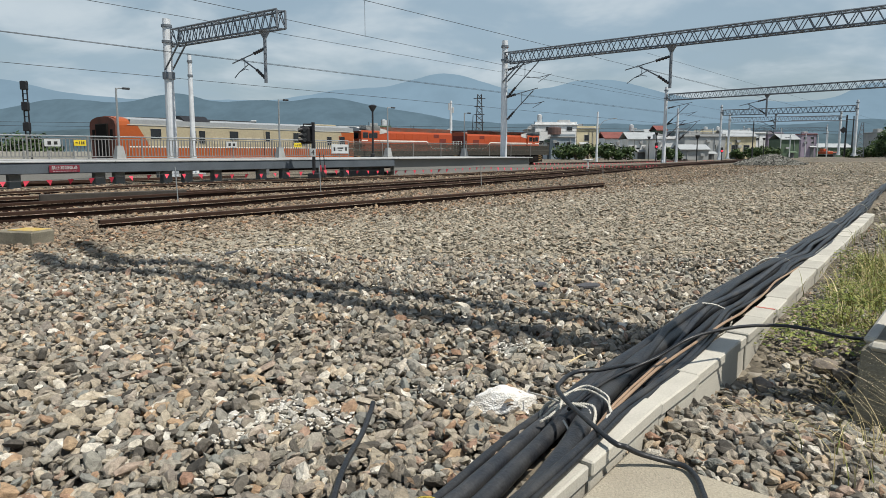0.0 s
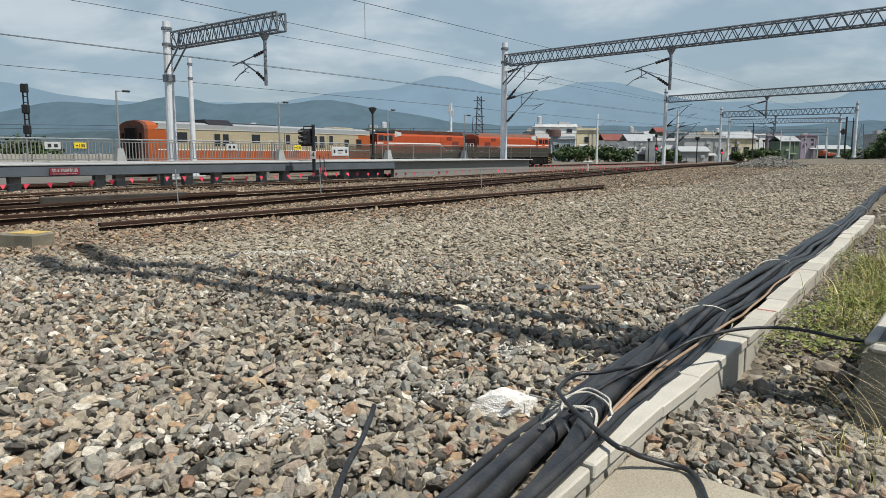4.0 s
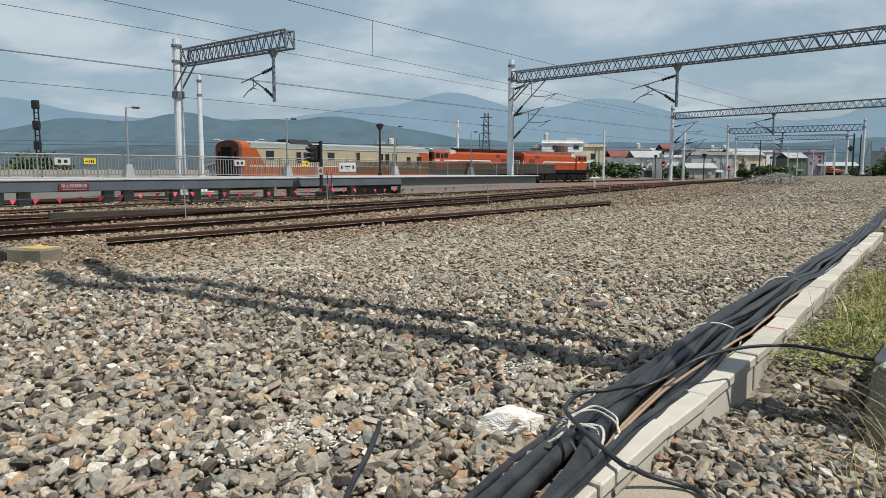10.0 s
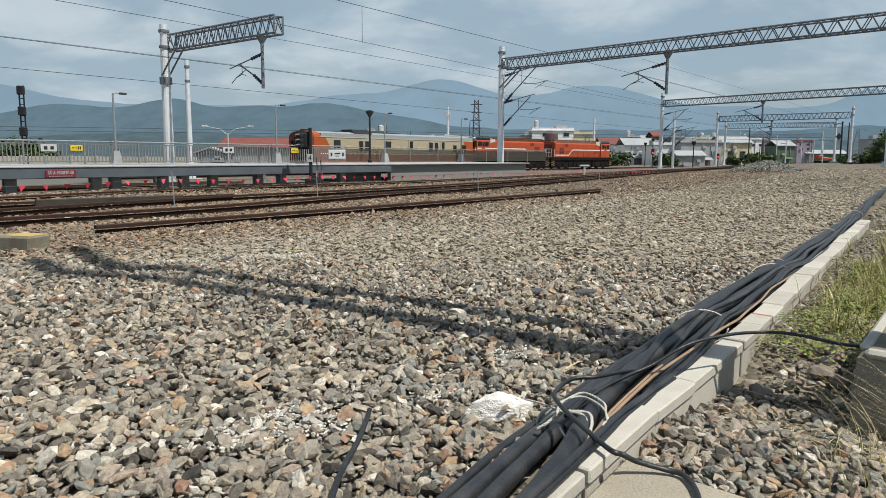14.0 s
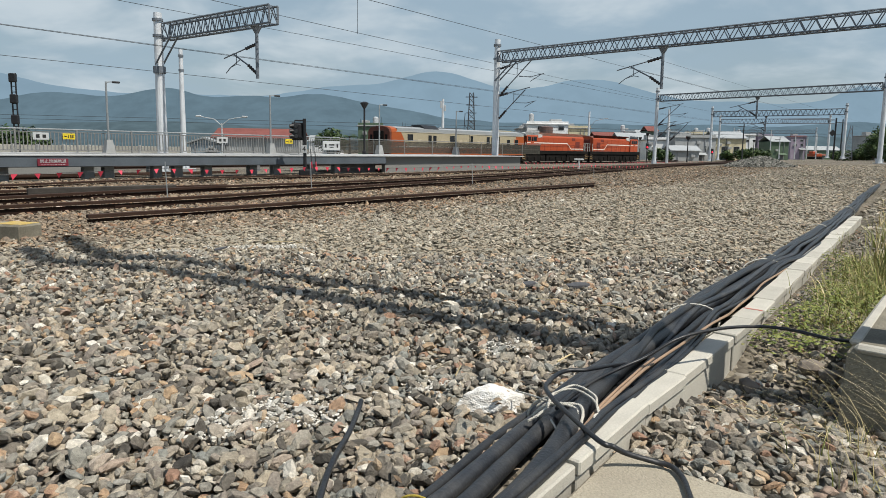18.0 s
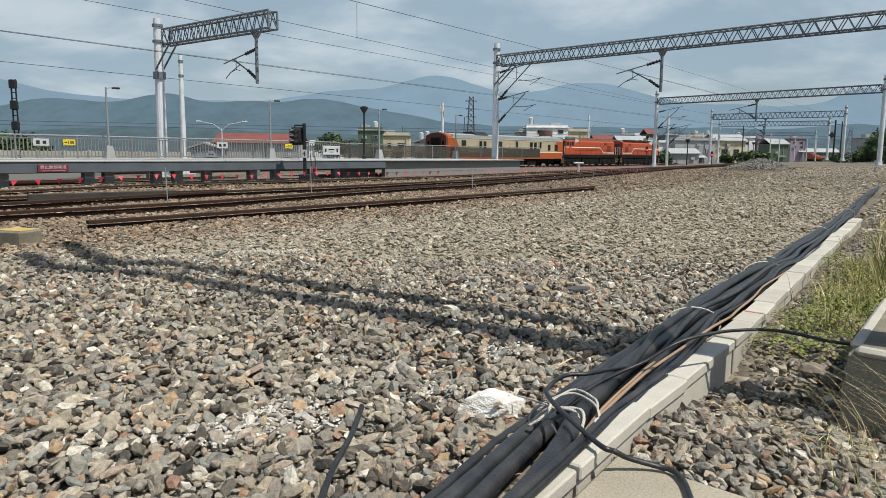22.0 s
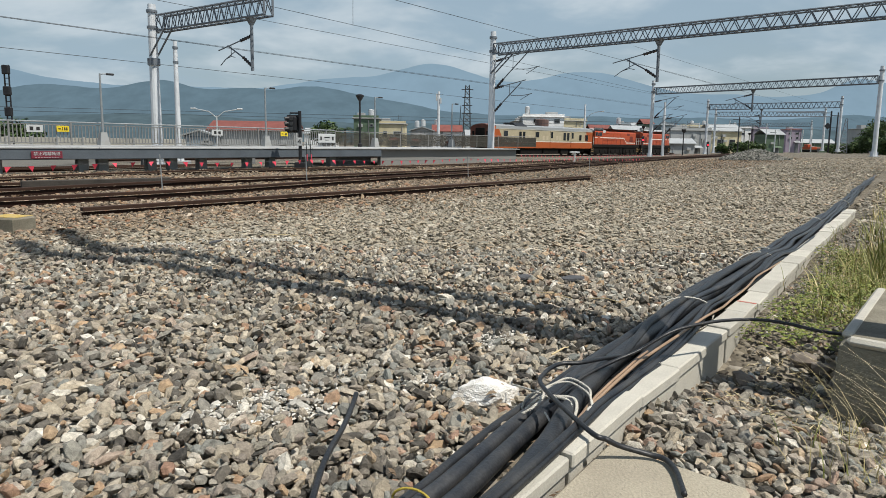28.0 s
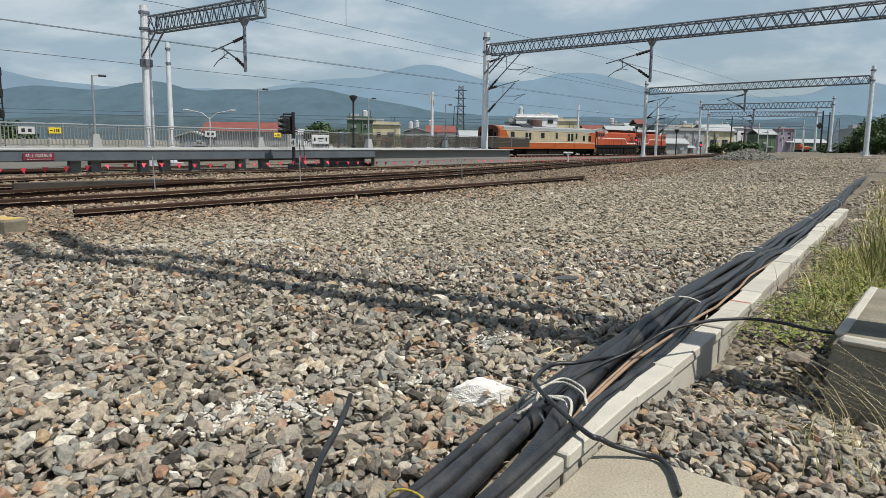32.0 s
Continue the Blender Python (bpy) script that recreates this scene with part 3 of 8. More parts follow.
    me = stones_mesh("near_ballast", pts[rest], sizes[rest], BALLAST, rng, "slab")
    bed = tagged(new("near_ballast", me), "angular crushed ballast stones, grey and tan", "gravel", kind="stuff")
    kinds = [stones_mesh("stone", np.zeros((1, 3)), np.ones(1), BALLAST_SINGLE, rng, "slab") for _ in range(40)]
    for k, i in enumerate(single):
        m = Matrix.Translation(pts[i]) @ Matrix.Rotation(k * 2.4, 4, "Z") @ Matrix.Scale(float(sizes[i]), 4)
        part("stone", kinds[k % 40], None, bed, at=m)
    me = stones_mesh("ballast", np.concatenate(sets20), np.concatenate(s20), BALLAST, rng)
    tagged(new("ballast", me), "loose crushed grey, tan and rusty ballast stones", "gravel", kind="stuff")
    pts, sizes = np.concatenate(sets8), np.concatenate(s8)
    rusty = pts[:, 0] * 0.766 - pts[:, 1] * 0.643 + rng.normal(0, 0.5, len(pts)) < -7.2
    me = stones_mesh("track_ballast", pts[rusty], sizes[rusty], BALLAST_RUSTY, rng, "far", flat=0.65)
    tagged(new("track_ballast", me), "brown rust-stained ballast about the tracks", "gravel", kind="stuff")
    me = stones_mesh("far_ballast", pts[~rusty], sizes[~rusty], BALLAST_DUSTY, rng, "far", flat=0.58)
    tagged(new("far_ballast", me), "sunlit dusty tan ballast spread across the yard", "gravel", kind="stuff")


def build_lime_dust():
    """Spilt lime: pale grit strewn in loose streaks over the stones."""
    rng = np.random.default_rng(31)
    out, sz = [], []
    for x0, y0, x1, y1, wide, n in ((-0.88, 2.12, -0.40, 2.24, 0.07, 420), (-0.70, 2.34, -0.52, 2.30, 0.05, 130), (0.24, 3.03, 0.52, 3.17, 0.05, 200), (-2.08, 6.30, -1.50, 6.46, 0.06, 420), (-2.85, 6.0, -2.45, 6.08, 0.06, 160), (-0.1, 2.5, 0.15, 2.62, 0.06, 110)):
        q = rng.uniform(0, 1, n)
        x, y = x0 + (x1 - x0) * q + rng.normal(0, wide, n) * 0.8, y0 + (y1 - y0) * q + rng.normal(0, wide, n)
        out.append(np.stack([x, y, gz_np(x, y) + 0.035 * np.array([noise.noise((a * 0.35, b * 0.35, 0)) for a, b in zip(x, y)]) + rng.uniform(0.004, 0.024, n) - (0.006 if y0 > 5 else 0.0)], 1))
        sz.append(rng.uniform(0.008, 0.024, n) * (1.3 if y0 > 5 else 1.0))
    me = stones_mesh("lime_grit", np.concatenate(out), np.concatenate(sz), LIMEGRIT, rng, "chip", flat=0.6)
    tagged(new("lime_grit", me), "pale lime grit spilt over the ballast", "lime grit", kind="stuff")


build_ballast()
build_lime_dust()


# ---- tracks ----
def smooth_line(pts, step_len=0.8):
    """A Catmull-Rom line through the plan points."""
    p = [Vector((*a, 0)) for a in pts]
    p = [p[0] * 2 - p[1]] + p + [p[-1] * 2 - p[-2]]
    out = []
    for i in range(1, len(p) - 2):
        n = max(1, int((p[i + 1] - p[i]).length / step_len))
        for k in range(n):
            t = k / n
            out.append(0.5 * (2 * p[i] + (p[i + 1] - p[i - 1]) * t + (2 * p[i - 1] - 5 * p[i] + 4 * p[i + 1] - p[i + 2]) * t * t
                              + (3 * p[i] - p[i - 1] - 3 * p[i + 1] + p[i + 2]) * t ** 3))
    return out + [p[-2]]


RAIL = [(-0.065, 0), (0.065, 0), (0.065, 0.014), (0.012, 0.03), (0.012, 0.10), (0.036, 0.112), (0.036, 0.145), (0.028, 0.15),
        (-0.028, 0.15), (-0.036, 0.145), (-0.036, 0.112), (-0.012, 0.10), (-0.012, 0.03), (-0.065, 0.014)]


def rail(label, pts, top=0.15, group="track rails", mat=None, flat=None, scale=1.35):
    line = smooth_line(pts)
    for p in line:
        p.z = (gz(p.x, p.y) + top if flat is None else flat) - 0.15 * scale
    o = line[len(line) // 2].copy()
    line = [p - o for p in line]
    ob = thing("rail", o, label, "rail", group)
    part("foot_and_web", Shape().sweep([(a * scale, b * scale) for a, b in RAIL[:5] + RAIL[11:]], line), mat or RUST, ob)
    part("head", Shape().sweep([(a * scale, b * scale) for a, b in RAIL[5:11]], line), RAILTOP, ob, "worn brown rail head")
    # joint bars bolted to the web
    run = 0.0
    for p, q in zip(line, line[1:]):
        run += (q - p).length
        if run > 9.0:
            run = 0.0
            m = Matrix.Translation((p + q) / 2) @ Matrix.Rotation(math.atan2(q.y - p.y, q.x - p.x), 4, "Z")
            part("joint_bar", Shape().box((0, -0.026, 0.078), (0.45, 0.024, 0.06), bev=0.006).box((0, 0.026, 0.078), (0.45, 0.024, 0.06), bev=0.006), RUST, ob, "bolted joint bar", at=m)
    return ob


def build_tracks():
    rail("long rusty brown rail lying across the ballast yard", [(-10.6, 3.5), (-7.12, 8.14), (-6.6, 9.0), (-4.18, 11.69), (-1.0, 16.68), (6.65, 27.31), (25.41, 55.02), (52, 100)])
    rail("rusty brown running rail in pale ballast", [(-12, 4.8), (-8.45, 9.7), (-7.72, 10.58), (-5.14, 14.46), (-1.14, 19.11), (5.14, 27.99), (27.39, 59.92), (52, 104)])
    rail("short rusty switch rail joining the main track", [(-13, 6.5), (-9.68, 11.16), (-8.75, 12.02), (-6.73, 13.6), (-5.1, 15.14)])
    rail("dark rusty rail beside the platform columns", [(-16, 7.8), (-11.51, 13.31), (-10.5, 14.47), (-7.06, 19.95), (-1.48, 24.99), (7.02, 35.56), (20.21, 53.22), (45, 92)], 0.1)
    rail("cut length of rusty rail lying loose across the stones", [(-4.67, 8.21), (-1.92, 11.17), (4.88, 18.58)], 0.13, "loose rails")
    a, b = Vector((-8.0, 12.12, 0.2)), Vector((-5.82, 13.84, 0.2))
    t = Shape().sweep([(-0.11, -0.14), (0.11, -0.14), (0.11, -0.01), (0.1, 0), (-0.1, 0), (-0.11, -0.01)], [a.lerp(b, k / 8) for k in range(9)])
    tagged(part("timber_sleeper", t, TIMBER), "grey weathered timber lying along the track", "sleeper")


build_tracks()

# ---- the train's way: arc length to plan ----
TH = radians(46.316)
TU, TN = Vector((math.sin(TH), math.cos(TH), 0)), Vector((-math.cos(TH), math.sin(TH), 0))
RAILZ = -0.28


def train_way(a):
    b = (a - 50) / 50
    b = max(-1.6, min(1.6, b))
    return TN * (46.161 - 2.923 * b * b + 3.229 * b ** 3 + 1.45 * max(0.0, b) ** 5) + TU * a


BED = material("rust-stained dark ballast", (0.10, 0.078, 0.062), 0.95, vary=0.5, scale=3, fine=25, bump=0.6, bdist=0.05, second=(0.05, 0.036, 0.03))


def build_train_track():
    for side in (-0.5335, 0.5335):
        pts = []
        for k in range(0, 33):
            a = -30 + k * 5
            d = (train_way(a + 1) - train_way(a - 1)).normalized()
            p = train_way(a) + Vector((d.y, -d.x, 0)) * side
            pts.append((p.x, p.y))
        rail("worn running rail under the moving train", pts, flat=RAILZ)
    line = [train_way(-30 + k * 5) for k in range(33)]
    for p in line:
        p.z = RAILZ - 0.19
    bed = Shape().sweep([(-2.3, -0.25), (2.3, -0.25), (1.7, 0.04), (-1.7, 0.04)], line)
    tagged(part("track_bed", bed, BED), "dark brown rusty ballast bed under the train", "track bed", kind="structure")


build_train_track()

# ---- platform ----
E0, EU, EN = Vector((-12.2, 17.0, 0)), Vector((0.6818, 0.7316, 0)), Vector((-0.7316, 0.6818, 0))
EROT = math.degrees(math.atan2(EU.y, EU.x))
DECKZ = 0.77


def ep(s, n=0.0, z=0.0):
    """s metres along the platform edge, n metres behind it."""
    return E0 + EU * s + EN * n + Vector((0, 0, z))


def build_platform():
    pl = thing("platform", pose(*ep(0), rz=EROT), "low concrete railway platform on short square columns", "platform", kind="structure")
    part("deck", Shape().box((-0.5, 0.95, DECKZ - 0.025), (27.0, 1.9, 0.05), bev=0.01), DECK, pl, "pale concrete deck slab with a light edge")
    part("end_deck", Shape().box((19.3, 3.2, DECKZ - 0.025), (12.59, 6.4, 0.05), bev=0.01), DECK, pl, "pale concrete deck slab")
    part("rear_deck", Shape().box((-0.5, 5.65, DECKZ - 0.025), (27.0, 1.5, 0.05), bev=0.01), DECK, pl, "narrow rear deck carrying the fence")
    part("rear_wall", Shape().box((-4.6, 5.1, 0.285), (18.8, 0.2, 0.87), bev=0.01), WALLGREY, pl, "pale rendered wall of the rear strip")
    for x in (6.6, 9.0, 11.4):
        part("rear_column", Shape().box((x, 5.3, 0.285), (0.3, 0.3, 0.87), bev=0.02), CONC_DARK, pl)
    part("edge_beam", Shape().box((-0.15, 0.25, DECKZ - 0.21), (29.9, 0.45, 0.32), bev=0.02), FASCIA, pl, "blue-grey edge beam")
    part("back_beam", Shape().box((-0.15, 1.6, DECKZ - 0.16), (26.2, 0.25, 0.2), bev=0.02), FASCIA, pl)
    part("end_wall", Shape().box((20.2, 0.32, 0.285), (10.6, 0.24, 0.87), bev=0.01), WALLGREY, pl, "grey rendered retaining wall")
    part("end_wall", Shape().box((25.45, 3.2, 0.2), (0.24, 5.5, 0.9), bev=0.01), WALLGREY, pl)
    part("recess_wall", Shape().box((13.8, 0.9, 0.2), (2.1, 0.2, 0.9), bev=0.01), CONC_DARK, pl, "dark recessed wall")
    col = Shape().box((0, 0, 0.12), (0.30, 0.32, 0.8), bev=0.02).mesh("column", CONCRETE)
    for x in (-11.2, -9.4, -7.5, -5.7, -3.8, -2.0, -0.2, 0.45, 2.73, 3.32, 4.85, 5.57, 6.65, 8.48, 9.5, 11.2, 12.5):
        for n in (0.75,):
            part("column", col, None, pl, at=(x, n, 0))
    for x in range(-13, 25, 4):
        part("deck_joint", Shape().box((x, -0.003, DECKZ - 0.025), (0.02, 0.012, 0.045)), CONC_DARK, pl)
    # sign on the beam
    sg = thing("warning_sign", pose(*ep(1.57, 0.0, DECKZ - 0.225), rz=EROT), "dark red warning sign with white characters on the platform beam", "sign")
    part("plate", Shape().box((0, -0.01, 0), (0.80, 0.03, 0.21), bev=0.004), SIGNRED, sg)
    for k, ch in enumerate("禁止跨越軌道"):
        lettering("character", ch, 0.115, SIGNWHITE, sg, pose(-0.2875 + k * 0.115, -0.03, 0.025), "white character")
    for k in range(9):
        part("small_print", Shape().box((-0.28 + k * 0.07, -0.027, -0.072), (0.05, 0.004, 0.012)), SIGNWHITE, sg)
    # the platform's own track between its two strips
    for n in (2.75, 3.82):
        line = [ep(-30 + 3 * k, n) for k in range(14)]
        rail("rusty rail of the siding between the platform strips", [(q.x, q.y) for q in line], 0.05, "track rails")


build_platform()


def build_fence():
    f = thing("fence", pose(*ep(0, 5.6, DECKZ), rz=EROT), "grey steel platform fence with thin upright bars", "fence")
    bar = Shape().box((0, 0, 0.42), (0.03, 0.03, 0.70)).mesh("bar", FENCESTEEL)
    post = Shape().box((0, 0, 0.43), (0.06, 0.06, 0.86), bev=0.006).mesh("post", FENCESTEEL)
    x0, x1 = -8.0, 16.6
    part("top_rail", Shape().tube([(x0, 0, 0.85), (x1, 0, 0.85)], 0.03), LAMPSTEEL, f)
    part("lower_rail", Shape().box(((x0 + x1) / 2, 0, 0.08), (x1 - x0, 0.03, 0.04)), FENCESTEEL, f)
    part("middle_rail", Shape().box(((x0 + x1) / 2, 0, 0.75), (x1 - x0, 0.03, 0.03)), FENCESTEEL, f)
    n = int((x1 - x0) / 0.125)
    for k in range(n):
        x = x0 + k * 0.125
        if k % 16 == 0:
            part("post", post, None, f, at=(x, 0, 0))
        else:
            part("bar", bar, None, f, at=(x, 0, 0))
    # close-meshed stretch towards the platform's end
    g = thing("mesh_fence", pose(*ep(0, 5.6, DECKZ), rz=EROT), "brown-grey close-meshed steel fence along the platform", "fence")
    x = 16.6
    while x < 33.4:
        part("post", Shape().box((x, 0, 0.41), (0.05, 0.05, 0.82), bev=0.005), FENCESTEEL, g)
        sh = Shape()
        for k in range(1, 60):
            sh.box((x + k * 0.04, 0, 0.4), (0.022, 0.012, 0.66))
        for z in (0.08, 0.40, 0.72):
            sh.box((x + 1.2, 0, z), (2.4, 0.02, 0.03))
        part("mesh_panel", sh, material_mesh, g, "fine upright steel mesh")
        part("top_rail", Shape().tube([(x, 0, 0.80), (x + 2.4, 0, 0.80)], 0.025), FENCESTEEL, g)
        x += 2.4


material_mesh = material("brownish mesh steel", (0.085, 0.079, 0.065), 0.7, metal=0.3, vary=0.2, bump=0)
build_fence()


def sign_on_fence(s, w, h, z, mat, label, bars, frame_mat=None):
    sg = thing("fence_sign", pose(*ep(s, 5.53, DECKZ + z), rz=EROT), label, "sign", "platform signs")
    part("plate", Shape().box((0, 0, 0), (w, 0.02, h), bev=0.004), mat, sg)
    if frame_mat:
        part("frame", Shape().box((0, 0.012, 0), (w + 0.06, 0.014, h + 0.06), bev=0.004), frame_mat, sg)
    for x, zz, bw, bh in bars:
        part("character", Shape().box((x * w, -0.013, zz * h), (bw * w, 0.006, bh * h)), INK, sg)


def build_signs():
    two = [(-0.2, 0, 0.22, 0.5), (0.2, 0, 0.22, 0.45)]
    arrow = [(-0.28, 0, 0.2, 0.16), (-0.05, 0, 0.05, 0.5), (0.14, 0, 0.1, 0.5), (0.3, 0, 0.1, 0.5)]
    for s in (2.79, 9.89):
        sign_on_fence(s, 0.52, 0.26, 0.59, SIGNWHITE, "white platform sign with two dark characters", two)
    for s in (3.71, 13.4):
        sign_on_fence(s, 0.42, 0.22, 0.60, SIGNYELLOW, "yellow exit arrow sign on the platform fence", arrow)
    sign_on_fence(16.0, 1.05, 0.42, 0.42, SIGNWHITE, "white framed station board on the platform fence", [(-0.36, 0, 0.1, 0.45), (0.36, 0, 0.1, 0.45), (0, 0.12, 0.34, 0.16), (0, -0.2, 0.24, 0.08)], GALV)


build_signs()


def platform_lamp(s, h, label):
    t = thing("platform_lamp", pose(*ep(s, 5.25, DECKZ), rz=EROT), label, "lamp post", "platform lamps")
    vs = [(sx * w, sy * w, z) for z, w in ((0, 0.19), (0.5, 0.11)) for sx, sy in ((-1, -1), (1, -1), (1, 1), (-1, 1))]
    part("pedestal", Shape().add(vs, [(3, 2, 1, 0), (4, 5, 6, 7)] + [(k, (k + 1) % 4, 4 + (k + 1) % 4, 4 + k) for k in range(4)]), CONCRETE, t, "tapered concrete pedestal")
    part("pole", Shape().tube([(0, 0, 0.45), (0, 0, h)], [0.048, 0.034]), LAMPSTEEL, t)
    part("arm", Shape().tube([(0, 0, h - 0.05), (0.1, -0.02, h - 0.01), (0.3, -0.05, h)], 0.022, 6), LAMPSTEEL, t)
    part("head", Shape().box((0.36, -0.06, h - 0.01), (0.3, 0.14, 0.08), bev=0.03), DARKSTEEL, t, "small dark lamp head")


def build_lamps():
    for s in (5.0, 12.2, 19.1, 25.6):
        platform_lamp(s, 2.72, "thin grey platform lamp on a concrete pedestal")
    t = thing("lantern_post", pose(*ep(17.8, 5.0, DECKZ), rz=EROT), "black post with a flared lantern head on the platform", "lamp post")
    part("pole", Shape().tube([(0, 0, 0), (0, 0, 0.15), (0, 0, 0.2), (0, 0, 2.45)], [0.12, 0.12, 0.06, 0.05]), BLACK, t)
    part("lantern", Shape().tube([(0, 0, 2.42), (0, 0, 2.5), (0, 0, 2.68), (0, 0, 2.72), (0, 0, 2.78)], [0.06, 0.11, 0.22, 0.22, 0.1], 10), BLACK, t)


build_lamps()


# ---- masts, beams, wires ----
def mast(parent, x, y, z0, h, r0=0.17, r1=0.13):
    part("mast", Shape().tube([(x, y, z0), (x, y, z0 + h)], [r0, r1], 14), MASTPAINT, parent, smooth=False)
    part("base_plate", Shape().box((x, y, z0 + 0.03), (0.62, 0.62, 0.06), bev=0.01), GALV, parent)
    sh = Shape()
    for k in range(4):
        a = math.pi / 4 + k * math.pi / 2
        sh.box((x + 0.2 * math.cos(a), y + 0.2 * math.sin(a), z0 + 0.2), (0.16, 0.02, 0.34), math.degrees(a))
    part("gusset", sh, MASTPAINT, parent)
    for zz in (h - 0.35, h - 1.15):
        part("clamp", Shape().tube([(x, y, z0 + zz - 0.06), (x, y, z0 + zz + 0.06)], r1 * 1.35, 14), TRUSS, parent)


def truss(parent, p0, p1, zlow, zhigh, wide=0.55, bay=0.62, r=0.045, thin=1.0):
    """A box lattice beam from p0 to p1 (plan points)."""
    p0, p1 = Vector((*p0, 0)), Vector((*p1, 0))
    d = p1 - p0
    length = d.length
    d.normalize()
    s = Vector((d.y, -d.x, 0)) * wide / 2
    ch = []
    for sg in (-1, 1):
        for z in (zlow, zhigh):
            a, b = p0 + s * sg + Vector((0, 0, z)), p1 + s * sg + Vector((0, 0, z))
            part("chord", Shape().tube([a, b], r * thin, 6), TRUSS, parent)
    n = max(2, round(length / bay))
    half, up, across = d * (length / n / 2), Vector((0, 0, zhigh - zlow)), s * 2
    o = Vector((0, 0, 0))

    def bar(v, r):
        return Shape().tube([o, v], r * thin, 5).mesh("lacing_bar", TRUSS)

    rise, fall, out, back = bar(half + up, 0.024), bar(half - up, 0.024), bar(half + across, 0.02), bar(half - across, 0.02)
    zl, zh = Vector((0, 0, zlow)), Vector((0, 0, zhigh))
    for k in range(n):
        a, b = p0 + d * (length * k / n), p0 + d * (length * (k + 0.5) / n)
        for sg in (-1, 1):
            part("lacing_bar", rise, None, parent, at=a + s * sg + zl)
            part("lacing_bar", fall, None, parent, at=b + s * sg + zh)
        for z in (zl, zh):
            part("lacing_bar", out, None, parent, at=a - s + z)
            part("lacing_bar", back, None, parent, at=b + s + z)
    for q in (p0, p1):
        for sg in (-1, 1):
            part("end_bar", Shape().tube([q + s * sg + zl, q + s * sg + zh], r * thin, 6), TRUSS, parent)
        part("end_brace", Shape().tube([q - s + zl, q + s + zh], 0.03 * thin, 5), TRUSS, parent)


def cantilever(parent, root, d, z, reach=2.6, k=1.0, hung=False):
    """Registration arms from an upright at root, reaching along d; z: height of the lower fixing."""
    R, d = Vector((*root, 0)), Vector((*d, 0)).normalized()

    def q(a, b):
        return R + d * a * k + Vector((0, 0, z + b * k))

    if hung:
        part("top_tube", Shape().tube([q(0.05, 1.45), q(0.7, 1.3), q(reach, 0.95)], 0.03, 6), TRUSS, parent)
        part("stay_tube", Shape().tube([q(0.05, 0.1), q(0.6, 0.5), q(reach * 0.72, 1.12)], 0.035, 6), TRUSS, parent)
        part("steady_arm", Shape().tube([q(reach * 0.5, 0.82), q(reach * 0.8, 0.5), q(reach * 0.95, 0.25)], 0.022, 6), TRUSS, parent)
        part("dropper", Shape().tube([q(reach * 0.62, 0.6), q(reach * 0.62, 1.15)], 0.018, 5), TRUSS, parent)
        part("contact_hook", Shape().tube([q(reach * 0.8, 0.5), q(reach * 0.62, 0.62), q(reach * 0.5, 0.55)], 0.018, 5), TRUSS, parent)
        for a, b in (((0.1, 1.42), (0.75, 1.28)), ((0.1, 0.14), (0.6, 0.5))):
            pa, pb = q(*a), q(*b)
            part("insulator", Shape().tube([pa.lerp(pb, i / 8) for i in range(9)], [0.05 if i % 2 else 0.085 for i in range(9)], 8), INSUL, parent, "dark ribbed insulator")
        return
    part("top_tube", Shape().tube([q(0.1, 1.6), q(0.9, 1.75), q(reach, 2.05)], 0.03, 6), TRUSS, parent)
    part("stay_tube", Shape().tube([q(0.1, 0), q(0.8, 0.65), q(reach * 0.86, 1.9)], 0.035, 6), TRUSS, parent)
    part("steady_arm", Shape().tube([q(reach * 0.55, 1.05), q(reach * 0.9, 1.0), q(reach * 1.2, 1.12)], 0.022, 6), TRUSS, parent)
    part("dropper", Shape().tube([q(reach * 0.5, 1.0), q(reach * 0.5, 1.85)], 0.018, 5), TRUSS, parent)
    part("contact_hook", Shape().tube([q(reach * 1.15, 1.1), q(reach * 0.95, 0.85), q(reach * 0.85, 0.72)], 0.018, 5), TRUSS, parent)
    for a, b in (((0.12, 1.6), (0.75, 1.72)), ((0.12, 0.02), (0.65, 0.52))):
        pa, pb = q(*a), q(*b)
        rr = [0.05 if i % 2 else 0.085 for i in range(9)]
        part("insulator", Shape().tube([pa.lerp(pb, i / 8) for i in range(9)], rr, 8), INSUL, parent, "dark ribbed insulator")


def hanger(parent, x, y, ztop, zbot):
    part("drop_post", Shape().tube([(x, y, zbot), (x, y, ztop)], 0.075, 8), TRUSS, parent)
    part("hanger_bracket", Shape().tube([(x, y, ztop - 0.35), (x, y, ztop)], [0.08, 0.28], 4), TRUSS, parent)


def knee(parent, x, y, d, zlow, drop=1.1, out=1.3):
    d = Vector((*d, 0)).normalized()
    s = Vector((d.y, -d.x, 0)) * 0.2
    for sg in (-1, 1):
        part("knee_brace", Shape().tube([Vector((x, y, zlow - drop)) + s * sg, Vector((x, y, zlow)) + d * out + s * sg], 0.045, 6), TRUSS, parent)


